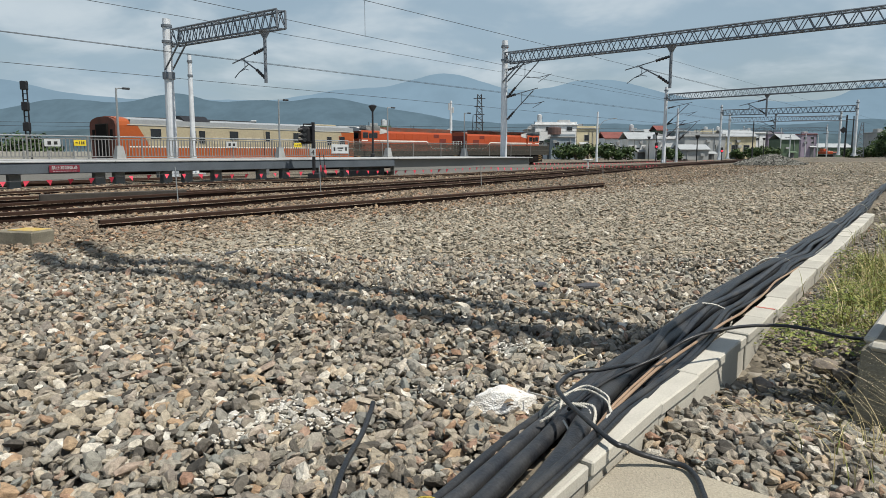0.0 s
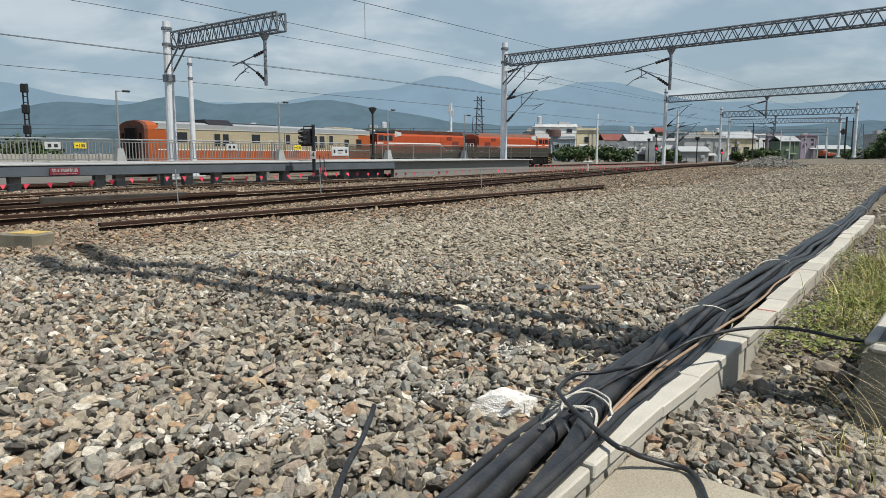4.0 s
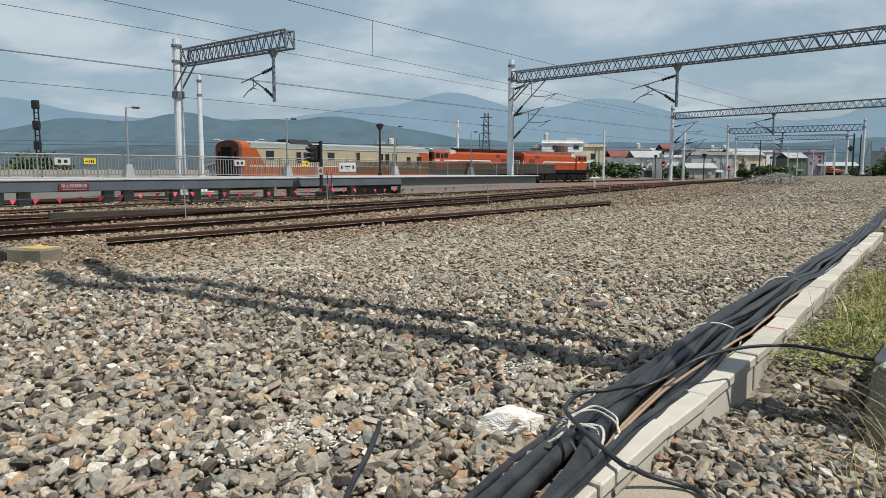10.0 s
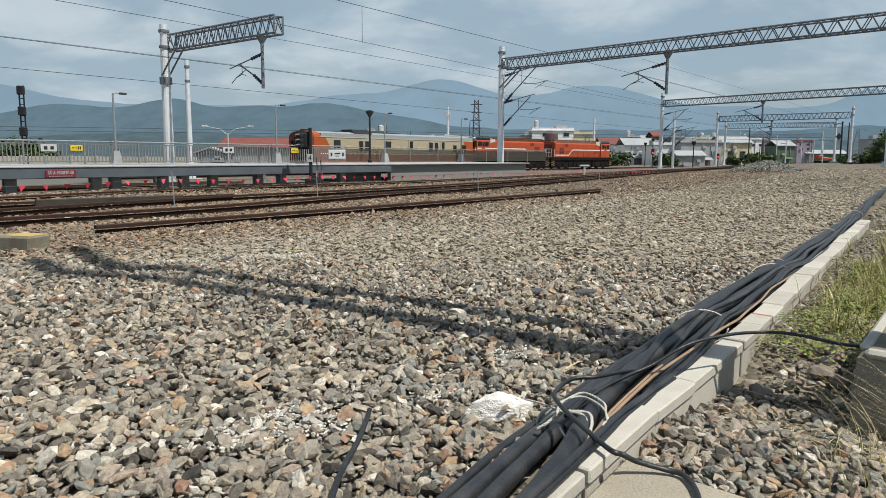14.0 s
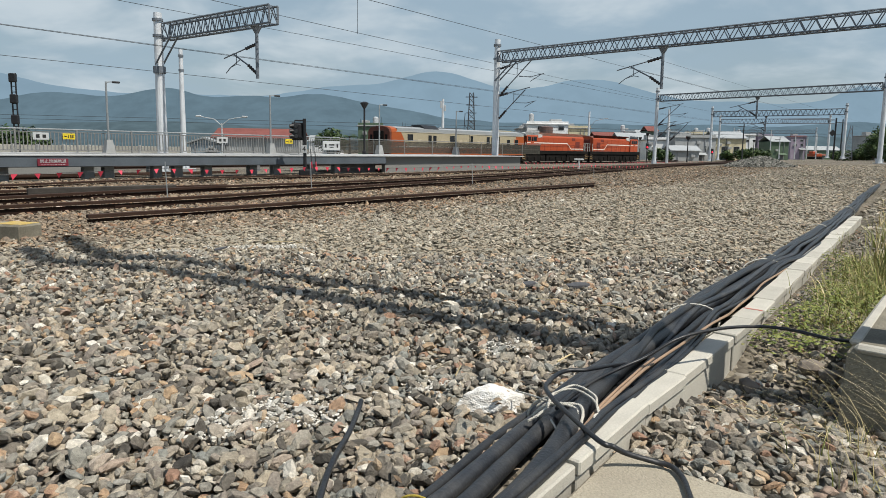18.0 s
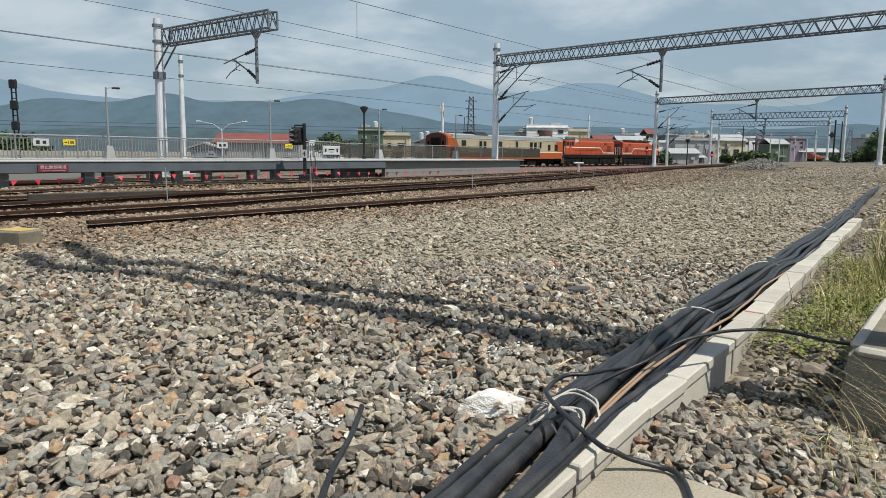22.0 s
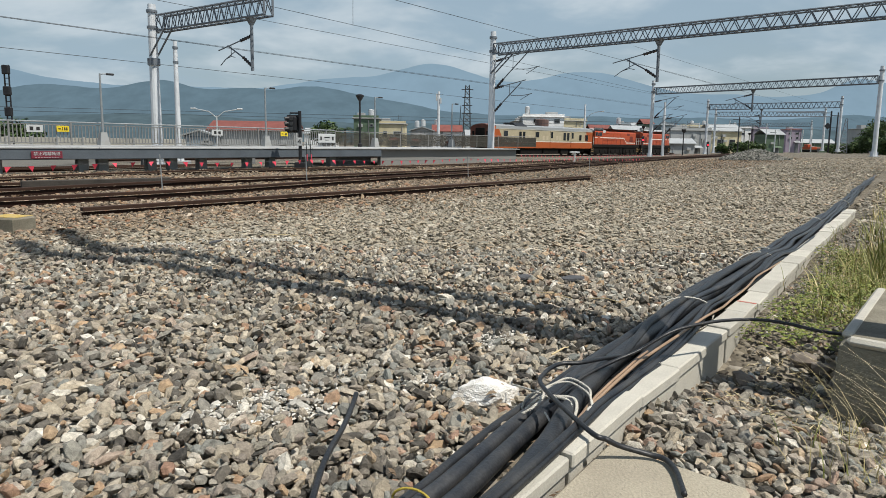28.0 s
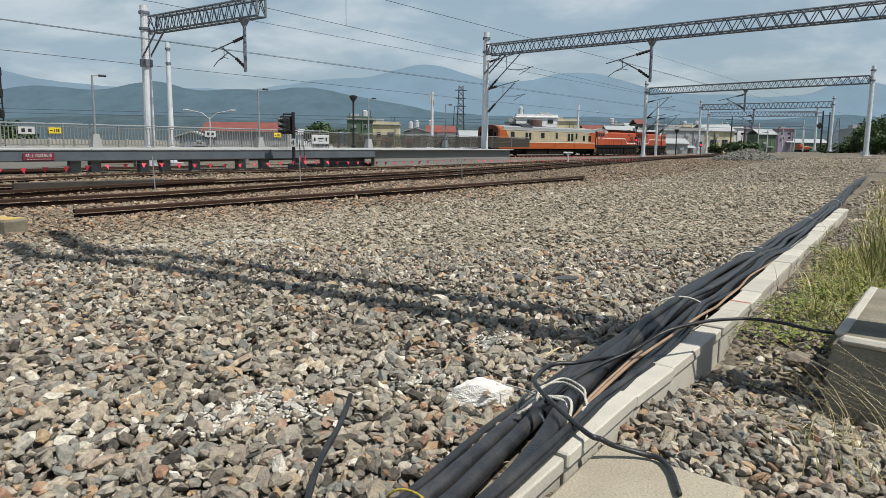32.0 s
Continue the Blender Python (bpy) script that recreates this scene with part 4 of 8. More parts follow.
def portal(left, right, zl, zr, zlow, zhigh, label, hangs=(), arms=(), r=0.19, thin=1.0, only_left=False, knees=True):
    """Two masts and a lattice beam, with drop posts along the beam."""
    L, R = Vector((*left, 0)), Vector((*right, 0))
    d = (R - L).normalized()
    base = Vector((*left, zl))
    t = thing("catenary_portal", Matrix.Translation(base), label, "catenary portal", "overhead line portals")

    def loc(v):
        return Vector((v[0], v[1], 0)) - Vector((base.x, base.y, 0))

    l0, r0 = loc(L), loc(R)
    mast(t, l0.x, l0.y, 0, zhigh - zl + 0.75, r, r * 0.8)
    if not only_left:
        mast(t, r0.x, r0.y, zr - zl, zhigh - zr + 0.75, r, r * 0.8)
    a, b = l0 + d * 0.2, r0 - d * (0.0 if only_left else 0.2)
    truss(t, a[:2], b[:2], zlow - zl, zhigh - zl, thin=thin)
    if knees:
        knee(t, l0.x, l0.y, d[:2], zlow - zl)
    for f, zb in hangs:
        p = l0.lerp(r0, f)
        hanger(t, p.x, p.y, zlow - zl, zb - zl)
        cantilever(t, p[:2], (-d)[:2], zb - zl + 0.12, 2.4, 1.0, True)
    for z, k in arms:
        cantilever(t, (l0 + d * 0.15)[:2], d[:2], z - zl, 2.6, k)
    return t


def build_masts():
    # mast with a projecting lattice arm behind the platform
    t = thing("catenary_mast", (-14.3, 32.9, -0.3), "tall pale mast with a projecting box lattice arm", "catenary mast", "overhead line masts")
    mast(t, 0, 0, 0, 8.15, 0.28, 0.20)
    part("collar", Shape().tube([(0, 0, 5.1), (0, 0, 5.45)], 0.31, 14), TRUSS, t, "dark steel collar")
    d = Vector((0.82, -0.573, 0))
    e = d * 8.6
    off = Vector((0.573, 0.82, 0)) * 0.36 - d * 0.2
    truss(t, (d * 0.3 + off)[:2], (e + off)[:2], 6.85, 7.62, wide=0.5, bay=0.55, r=0.05)
    part("saddle", Shape().box((off.x * 0.5, off.y * 0.5, 6.9), (0.3, 0.5, 0.25), math.degrees(math.atan2(d.y, d.x)), 0.02), TRUSS, t)
    knee(t, 0, 0, d[:2], 6.85, 1.3, 1.4)
    h = d * 7.45 + off
    hanger(t, h.x, h.y, 6.85, 4.5)
    cantilever(t, h[:2], (-d)[:2], 4.62, 2.4, 1.0, True)
    t = thing("catenary_mast", (-14.42, 36.0, -0.4), "slim tapered pale mast behind the platform", "catenary mast", "overhead line masts")
    mast(t, 0, 0, 0, 6.9, 0.17, 0.11)
    part("footing", Shape().box((0, 0, 0.06), (1.0, 1.0, 0.3), bev=0.04), CONCRETE, t)
    # portals over the tracks
    portal((3.78, 38.0), (21.5, 22.85), -0.06, 0.1, 6.33, 6.93, "pale mast and lattice beam spanning the yard", hangs=((0.432, 4.25),), arms=((4.35, 1.0), (3.0, 0.85)), r=0.215)
    portal((22.9, 64.0), (36.3, 50.0), -0.12, 0.43, 6.28, 6.9, "pale portal with a lattice beam farther along the tracks", hangs=((0.5, 4.3),), arms=((3.9, 1.0), (2.6, 0.8)), knees=False)
    portal((42.5, 95.0), (56.5, 85.0), -0.1, 0.6, 6.6, 7.4, "distant pale portal with lattice beam and drop post", hangs=((0.43, 4.2),), knees=False)
    portal((51.6, 112.0), (67.1, 105.0), -0.1, 0.6, 6.4, 7.2, "more distant pale catenary portal", hangs=((0.42, 4.2),), knees=False)
    portal((92, 190.0), (110, 178.0), -0.1, 0.3, 7.2, 8.2, "hazy far catenary portal", knees=False, only_left=False)
    for x, y, h in ((25.9, 68.5, 6.0), (60.5, 139, 6.5), (58.5, 130, 6.0), (75, 165, 6.5), (79, 172, 6.5), (84, 180, 6.5)):
        t = thing("line_post", (x, y, -0.2), "plain pale line post between the tracks", "catenary mast", "line posts")
        part("pole", Shape().tube([(0, 0, 0), (0, 0, h)], [0.16, 0.11], 10), MASTPAINT, t)
        cantilever(t, (0.1, 0), (0.76, -0.65), h - 3.4, 2.4)
    t = thing("lamp_mast", (22.45, 90, -0.4), "pale mast with a curved lamp arm", "lamp post")
    part("pole", Shape().tube([(0, 0, 0), (0, 0, 7.2)], [0.17, 0.12], 10), MASTPAINT, t)
    part("arm", Shape().tube([(0, 0, 4.9), (0.8, -0.5, 5.9), (2.0, -1.2, 6.2)], 0.04, 6), GALV, t)
    part("head", Shape().box((2.2, -1.3, 6.2), (0.5, 0.2, 0.1), -30, 0.03), GALV, t)
    t = thing("telecom_mast", (1.6, 110, -0.4), "slim white telecom mast beyond the yard", "mast")
    part("pole", Shape().tube([(0, 0, 0), (0, 0, 10.3)], [0.3, 0.2], 10), MASTPAINT, t)
    part("antenna", Shape().box((-0.35, -0.2, 9.3), (0.25, 0.2, 1.2), bev=0.03).box((0.35, -0.2, 8.7), (0.25, 0.2, 1.0), bev=0.03), SIGNWHITE, t)


build_masts()


def wire(x, y, z, back, ahead, r=0.012, sag=0.0, name="overhead_wire", label="dark overhead line wire", d=(0.66, 0.751)):
    p = Vector((x, y, z))
    d = Vector((*d, 0))
    pts = [p + d * (-back + (back + ahead) * k / 24) - Vector((0, 0, sag * math.sin(math.pi * ((k % 8) / 8)))) for k in range(25)]
    return tagged(part(name, Shape().tube(pts, r, 5), WIRE), label, "wire", "overhead wires")


def build_wires():
    wire(0, 40.5, 5.3, 60, 60, 0.012, d=(0.663, 0.7486))
    wire(0, 40.3, 5.33, 60, 60, 0.008, d=(0.668, 0.744))
    wire(0, 54.85, 5.3, 80, 60, 0.014, d=(0.6533, 0.7571))
    wire(0, 34.8, 6.5, 60, 40, 0.011, d=(0.6112, 0.7915))
    wire(0, 37.0, 6.3, 60, 70, 0.010, d=(0.6448, 0.7643))
    wire(0, 26.8, 6.6, 50, 40, 0.011, d=(0.6564, 0.7544))
    wire(10.2, 31.6, 5.2, 0, 80, 0.008)
    wire(10.2, 31.6, 6.0, 0, 80, 0.007)
    p = Vector((-2.88, 23.59, 6.6))
    tagged(part("dropper_wire", Shape().tube([p, p - Vector((0, 0, 1.3))], 0.008, 4), WIRE), "short dropper hanging from the overhead wire", "wire", "overhead wires")
    for z, y in ((5.2, 120), (5.9, 122)):
        wire(0, y, z, 140, 100, 0.03, name="power_line", label="thin distant power line", d=(0.97, 0.24))


build_wires()


# ---- the train ----
GONE = [(0, 12.05), (1, 12.38), (2, 12.8), (3, 13.3), (3.5, 13.6), (4.5, 14.25), (5.5, 15.0), (6, 15.43), (7, 16.5), (8, 17.68), (9, 18.92), (10, 20.36), (11, 22.0), (12, 23.85),
        (13, 25.9), (14, 28.0), (14.5, 29.18), (15.5, 31.6), (16.5, 34.0), (17, 35.2), (18, 37.45), (19, 39.52), (20, 41.48), (21, 43.38), (22, 45.3), (23, 47.15), (24, 48.75), (25, 50.1),
        (26, 51.3), (27, 52.35), (28, 53.35), (29, 54.3), (30, 55.0), (31, 55.5), (32, 55.75)]
GONE = [(t, s - 0.75 - 0.12 * t / 12 - 0.95 * max(0.0, t - 12) / 20 + float(np.interp(t, (0, 9, 13, 17, 20, 22, 25, 28, 32), (0.27, 0.3, 0.45, 0.67, 0.88, 0.82, 0.62, 0.68, 0.9)))) for t, s in GONE]
COACH_L, LOCO_L = 20.0, 13.8
TRAIN = []
STRETCH = 1.11  # draws the train out lengthwise to fit the camera's view


def section(x0, x1, half, z0, zs, zr, n=10, tumble=0.05):
    """A coach shell: sides from z0 to zs, a vaulted roof up to zr."""
    prof = [(-half + tumble, z0), (-half, z0 + 0.5), (-half, zs)]
    for k in range(1, n):
        a = math.pi * k / n
        prof.append((-half * math.cos(a), zs + (zr - zs) * math.sin(a) ** 0.75))
    prof += [(half, zs), (half, z0 + 0.5), (half - tumble, z0)]
    m = len(prof)
    vs = [(x, y, z) for x in (x0, x1) for y, z in prof]
    fs = [(k, m + k, m + (k + 1) % m, (k + 1) % m) for k in range(m)] + [tuple(range(m)), tuple(m + k for k in range(m))[::-1]]
    return Shape().add(vs, fs)


def bogie(parent, x, wheels, base):
    fr = Shape().box((x, 0, 0.5), (base + 1.0, 1.9, 0.22), bev=0.04)
    for sy in (-0.98, 0.98):
        fr.box((x, sy, 0.48), (base + 1.2, 0.12, 0.3), bev=0.04)
        for k in range(3):
            fr.tube([(x + (k - 1) * 0.5, sy * 1.06, 0.3), (x + (k - 1) * 0.5, sy * 1.06, 0.62)], 0.09, 8)
    part("bogie", fr, UNDER, parent, "grimy black bogie frame")
    for k in range(wheels):
        wx = x + base * (k / (wheels - 1) - 0.5)
        w = Shape()
        for sy in (-0.56, 0.56):
            w.tube([(0, sy - 0.06, 0), (0, sy + 0.06, 0)], 0.42, 18)
            w.tube([(0, sy * 1.12 - 0.02, 0), (0, sy * 1.12 + 0.02, 0)], 0.15, 8)
        w.tube([(0, -0.8, 0), (0, 0.8, 0)], 0.08, 8)
        for a in range(4):
            w.box((0.26 * math.cos(a * 1.571), -0.625, 0.26 * math.sin(a * 1.571)), (0.1, 0.02, 0.1))
        ob = part("wheelset", w, UNDER, parent, at=(wx, 0, 0.42))
        WHEELS.append((ob, wx))


WHEELS = []


def build_coach():
    c = thing("railway_coach", Matrix.Identity(4), "cream and orange railway coach with a grey roof, rolling slowly", "coach", "train")
    h, L = 1.45, COACH_L / 2
    z0, zs, zr = 0.85, 2.95, 3.52
    part("body", section(-L + 0.9, L - 0.25, h, z0, zs - 0.02, zr - 0.012), CREAM, c, "cream painted coach body")
    part("roof", section(-L + 0.92, L - 0.27, h - 0.03, zs - 0.12, zs + 0.02, zr), ROOFGREY, c, "smooth grey vaulted roof")
    rear = section(-L + 0.22, -L + 0.9, h + 0.006, z0, zs, zr + 0.01)
    part("end_shell", rear, ORANGE, c, "rounded orange coach end")
    part("end_cap", section(-L, -L + 0.22, h - 0.004, z0, zs - 0.02, zr - 0.03), COACHEND_SHADED, c, "coach end wall with shade put into its colour")
    part("gangway", Shape().box((-L - 0.02, 0, 1.95), (0.14, 1.35, 2.2), bev=0.05), UNDER, c, "dark gangway opening")
    for sy in (-0.95, 0.95):
        part("end_window", Shape().box((-L - 0.003, sy * 1.06, 2.35), (0.03, 0.3, 0.7), bev=0.02), UNDER, c)
    part("front_gangway", Shape().box((L - 0.15, 0, 1.9), (0.3, 1.1, 2.1), bev=0.05), UNDER, c)
    for sy in (-1, 1):
        y = sy * (h + 0.004)
        # orange skirt band with slanted ends
        part("lower_band", Shape().prism([(-L + 0.9, z0 + 0.0), (L - 0.3, z0), (L - 0.3, 1.58), (-L + 0.9, 1.58)], y - 0.006 * sy, y), ORANGE, c, "orange lower band")
        part("end_panel", Shape().prism([(-L + 0.9, 1.66), (-L + 2.1, 1.66), (-L + 1.35, zs), (-L + 0.9, zs)], y - 0.006 * sy, y + 0.001 * sy), ORANGE, c, "slanted orange panel")
        part("end_panel", Shape().prism([(L - 1.4, 1.66), (L - 0.26, 1.66), (L - 0.26, zs), (L - 1.7, zs)], y - 0.006 * sy, y + 0.001 * sy), ORANGE, c)
        part("stripe", Shape().box((0.2, y, 1.62), (2 * L - 1.2, 0.012, 0.07)), STRIPE, c, "thin off-white stripe")
        for x, w, hh, z in ((-7.5, 0.7, 0.66, 2.45), (-4.95, 0.45, 0.85, 2.3), (-4.3, 0.45, 0.85, 2.3), (-1.85, 0.7, 0.62, 2.45), (3.6, 0.5, 0.95, 2.3), (4.35, 0.5, 0.95, 2.3), (7.0, 0.5, 0.7, 2.2), (8.4, 0.6, 0.75, 2.2)):
            part("window_frame", Shape().box((x, y, z), (w + 0.1, 0.02, hh + 0.1), bev=0.005), CREAM if abs(x) < 8 else ORANGE, c)
            part("window", Shape().box((x, y + 0.008 * sy, z), (w, 0.02, hh), bev=0.005), WINGLASS, c, "dark coach window")
        for x, w in ((1.0, 0.65), (5.3, 0.65)):
            part("door", Shape().box((x, y + 0.002 * sy, 2.28), (w, 0.02, 1.22), bev=0.004), CREAM, c, "cream side door")
            part("door_window", Shape().box((x, y + 0.01 * sy, 2.45), (w * 0.6, 0.02, 0.75), bev=0.004), WINGLASS, c)
            part("door_gap", Shape().box((x - w / 2, y + 0.004 * sy, 1.92), (0.03, 0.02, 1.95)), UNDER, c)
        for x in (-6.3, -3.3, -2.7, -0.6, 0.1, 2.1, 2.7):
            part("louvre", Shape().box((x, y, 2.1), (0.45, 0.015, 0.5), bev=0.004), material_cream2, c, "faded vent panel")
        part("gutter", Shape().box((0, y, zs + 0.03), (2 * L - 1.4, 0.05, 0.05), bev=0.01), ROOFGREY, c)
    ac = Shape()
    prof = [(-h + 0.08, 2.98), (-h + 0.3, 3.4), (-0.6, 3.74), (0.6, 3.74), (h - 0.3, 3.4), (h - 0.08, 2.98)]
    vs = [(x, y, z) for x in (-5.35, -3.45) for y, z in prof]
    ac.add(vs, [(k, 6 + k, 6 + (k + 1) % 6, (k + 1) % 6) for k in range(6)] + [tuple(range(6)), tuple(range(6, 12))[::-1]])
    part("roof_unit", ac, BLACK, c, "black roof cooling unit")
    for k in range(6):
        part("roof_unit_rib", Shape().box((-5.2 + k * 0.32, 0, 3.72), (0.08, 1.2, 0.06)), DARKSTEEL, c)
    part("roof_pipe", Shape().tube([(-9, 0.5, 3.5), (-5, 0.5, 3.58), (1.5, 0.5, 3.58)], 0.05, 6), DARKSTEEL, c)
    part("roof_vent", Shape().box((7.5, 0, 3.52), (2.2, 1.2, 0.14), bev=0.04), CREAM, c)
    part("underframe", Shape().box((0.2, 0, 0.72), (2 * L - 1.2, 2.3, 0.24), bev=0.03), UNDER, c)
    for x, w in ((-2.6, 4.0), (1.2, 3.0), (4.0, 1.6)):
        part("equipment_box", Shape().box((x, 0, 0.45), (w, 2.5, 0.6), bev=0.05), UNDER, c, "grimy underfloor equipment box")
    for x in (-L - 0.2, L + 0.2):
        part("coupler", Shape().box((x, 0, 0.75), (0.7, 0.25, 0.25), bev=0.04), UNDER, c)
    for sx in (-1, 1):
        bogie(c, sx * 6.9, 2, 2.1)
    TRAIN.append((c, 0.0, COACH_L))


material_cream2 = material("faded cream panel", (0.44, 0.38, 0.27), 0.6, vary=0.2, scale=2, fine=12, bump=0)


def build_loco():
    """The cab at the local -x end, an open end platform with railings beyond it and another past the hood."""
    c = thing("diesel_locomotive", Matrix.Identity(4), "red-orange diesel locomotive with white stripes and black underframe", "locomotive", "train")
    L = LOCO_L / 2
    cab0, hood0, hood1 = -L + 1.05, -L + 3.1, L - 1.2
    part("frame", Shape().box((0, 0, 1.2), (2 * L - 0.6, 2.7, 0.42), bev=0.03), UNDER, c, "black running board")
    part("sill_edge", Shape().box((0, -1.36, 1.4), (2 * L - 2.2, 0.03, 0.05)).box((0, 1.36, 1.4), (2 * L - 2.2, 0.03, 0.05)), DARKSTEEL, c, "worn steel edge of the running board")
    for x in (-4.1, 0.0, 4.1):
        part("side_frame", Shape().box((x, 0, 0.55), (3.9, 2.5, 0.86), bev=0.06), UNDER, c, "black grimy running gear")
        for k in (-1, 0, 1):
            part("axle_box", Shape().box((x + k * 1.2, -1.27, 0.5), (0.42, 0.1, 0.4), bev=0.03).box((x + k * 1.2, 1.27, 0.5), (0.42, 0.1, 0.4), bev=0.03), UNDER, c)
    part("hood", section(hood0, hood1, 1.2, 1.42, 3.02, 3.36, 8, 0.0), REDORANGE, c, "long red-orange engine hood")
    part("hood_roof", section(hood0, hood1 - 0.12, 1.1, 3.05, 3.12, 3.41, 8, 0.0), HOODTOP, c, "dull red-brown hood roof")
    part("cab", section(cab0, hood0, 1.38, 1.42, 3.1, 3.46, 8, 0.0), REDORANGE, c, "red-orange driver's cab")
    part("cab_roof", section(cab0 - 0.16, hood0 + 0.08, 1.32, 3.13, 3.2, 3.53, 8, 0.0), CABROOF, c, "pale grey cab roof")
    part("cab_shoulder", Shape().prism([(hood0, 2.86), (hood0 + 0.95, 3.04), (hood0 + 0.95, 3.3), (hood0, 3.45)], -1.23, 1.23), CABROOF, c, "pale sloping plate behind the cab")
    for sy in (-1, 1):
        y = sy * 1.382
        for x in (cab0 + 0.45, cab0 + 1.5):
            w = part("cab_window", Shape().box((x, y, 2.78), (0.6, 0.03, 0.5), bev=0.02), DARKSTEEL, c)
            part("pane", Shape().box((x, y + sy * 0.012, 2.78), (0.5, 0.02, 0.4)), WINGLASS, w)
        d = part("cab_door", Shape().box((cab0 + 0.98, y, 2.28), (0.56, 0.03, 1.5), bev=0.01), REDORANGE, c)
        part("pane", Shape().box((cab0 + 0.98, y + sy * 0.012, 2.74), (0.34, 0.02, 0.44)), WINGLASS, d)
        part("cab_stripe", Shape().box((cab0 + 1.02, y, 2.32), (2.0, 0.02, 0.1)), STRIPE, c)
        yh = sy * 1.203
        zs = [(hood0, 2.32), (hood1 - 3.5, 2.32), (hood1 - 2.7, 1.66), (hood1 - 0.05, 1.66)]
        for (xa, za), (xb, zb) in zip(zs, zs[1:]):
            part("hood_stripe", Shape().prism([(xa, za - 0.055), (xb, zb - 0.055), (xb, zb + 0.055), (xa, za + 0.055)], yh - 0.004 * sy, yh + 0.022 * sy), STRIPE, c, "white stripe")
        for k in range(7):
            part("hood_door", Shape().box((hood0 + 0.62 + k * 0.98, yh, 2.72), (0.86, 0.02, 0.5), bev=0.006), REDORANGE, c)
            part("hood_door", Shape().box((hood0 + 0.62 + k * 0.98, yh, 1.84), (0.86, 0.02, 0.64), bev=0.006), REDORANGE, c)
        part("grille", Shape().box((hood1 - 1.3, yh, 2.2), (0.9, 0.03, 0.8), bev=0.01), material_grille, c, "dark radiator grille")
        part("grille", Shape().box((hood1 - 2.2, yh, 2.86), (0.7, 0.03, 0.34), bev=0.01), material_grille, c, "dark radiator grille")
        rail_s = Shape().tube([(hood0 + 0.1, sy * 1.31, 2.12), (hood1, sy * 1.31, 2.12)], 0.018, 5)
        for k in range(8):
            x = hood0 + 0.15 + k * 1.21
            rail_s.tube([(x, sy * 1.31, 1.42), (x, sy * 1.31, 2.12)], 0.014, 5)
        part("handrail", rail_s, material_grille, c)
        part("fuel_tank", Shape().tube([(-1.6, sy * 0.85, 0.72), (1.6, sy * 0.85, 0.72)], 0.36, 10), UNDER, c)
        for sx in (-1, 1):
            # corner steps with slanting yellow bars, and pale platform rails above them
            st = part("step_panel", Shape().box((sx * (L - 0.62), sy * 1.24, 0.72), (0.74, 0.1, 1.04), bev=0.02), UNDER, c, "black step panel")
            for k in range(4):
                z = 0.36 + k * 0.24
                part("hazard_bar", Shape().prism([(sx * (L - 0.97), z), (sx * (L - 0.27), z + 0.16), (sx * (L - 0.27), z + 0.25), (sx * (L - 0.97), z + 0.09)], sy * 1.288, sy * 1.302), HAZARD, st, "faded yellow hazard bar")
            for x in (L - 0.32, L - 0.98):
                part("platform_post", Shape().tube([(sx * x, sy * 1.26, 1.1), (sx * x, sy * 1.26, 2.42)], 0.026, 6), STRIPE, c, "pale grab rail")
    for sx in (-1, 1):
        part("buffer_beam", Shape().box((sx * (L - 0.28), 0, 0.95), (0.06, 2.7, 0.9), bev=0.01), UNDER, c)
        sh2, er = Shape(), Shape()
        for k in range(5):
            sh2.box((sx * (L - 0.245), -1.0 + k * 0.5, 0.95), (0.012, 0.14, 0.7), m=Matrix.Rotation(radians(35), 3, "X"))
        part("hazard_stripe", sh2, HAZARD, c, "faded yellow hazard stripes")
        for z in (1.95, 2.4):
            er.tube([(sx * (L - 0.3), -1.24, z), (sx * (L - 0.3), 1.24, z)], 0.02, 5)
        for y in (-0.6, 0.0, 0.6):
            er.tube([(sx * (L - 0.3), y, 1.4), (sx * (L - 0.3), y, 2.4)], 0.018, 5)
        part("end_railing", er, STRIPE, c, "pale end railing")
        part("coupler", Shape().box((sx * L, 0, 0.8), (0.7, 0.25, 0.25), bev=0.04), UNDER, c)
        bogie(c, sx * 4.1, 3, 3.0)
    part("hood_end", Shape().box((hood1 + 0.01, 0, 2.25), (0.06, 1.5, 1.5), bev=0.02), material_grille, c, "dark grille in the hood's end")
    part("headlight", Shape().tube([(cab0 + 0.02, 0, 3.2), (cab0 - 0.1, 0, 3.2)], 0.16, 12), SIGNWHITE, c)
    for y in (-0.62, 0.62):
        part("windscreen", Shape().box((cab0, y, 2.75), (0.04, 0.8, 0.55), bev=0.015), WINGLASS, c)
    part("exhaust", Shape().box((1.2, 0, 3.44), (0.7, 0.5, 0.16), bev=0.03), UNDER, c)
    part("roof_fan", Shape().tube([(hood1 - 1.6, 0, 3.36), (hood1 - 1.6, 0, 3.48)], 0.55, 16), DARKSTEEL, c)
    part("horn", Shape().tube([(-2.6, 0.3, 3.38), (-2.6, 0.3, 3.64)], 0.05, 6), DARKSTEEL, c)
    return c


HAZARD = material("faded yellow hazard paint", (0.24, 0.15, 0.06), 0.7, vary=0.4, scale=6, fine=40, bump=0.05, second=(0.07, 0.05, 0.03))
CABROOF = material("pale grey painted roof sheet", (0.50, 0.50, 0.49), 0.6, vary=0.25, scale=1.5, fine=20, bump=0.05)
HOODTOP = material("grimy red-brown hood top", (0.29, 0.125, 0.085), 0.6, vary=0.35, scale=1.2, fine=9, bump=0.05, second=(0.22, 0.19, 0.17))
material_grille = material("dark red grille", (0.16, 0.03, 0.02), 0.6, vary=0.3, scale=10, fine=60, bump=0.3)


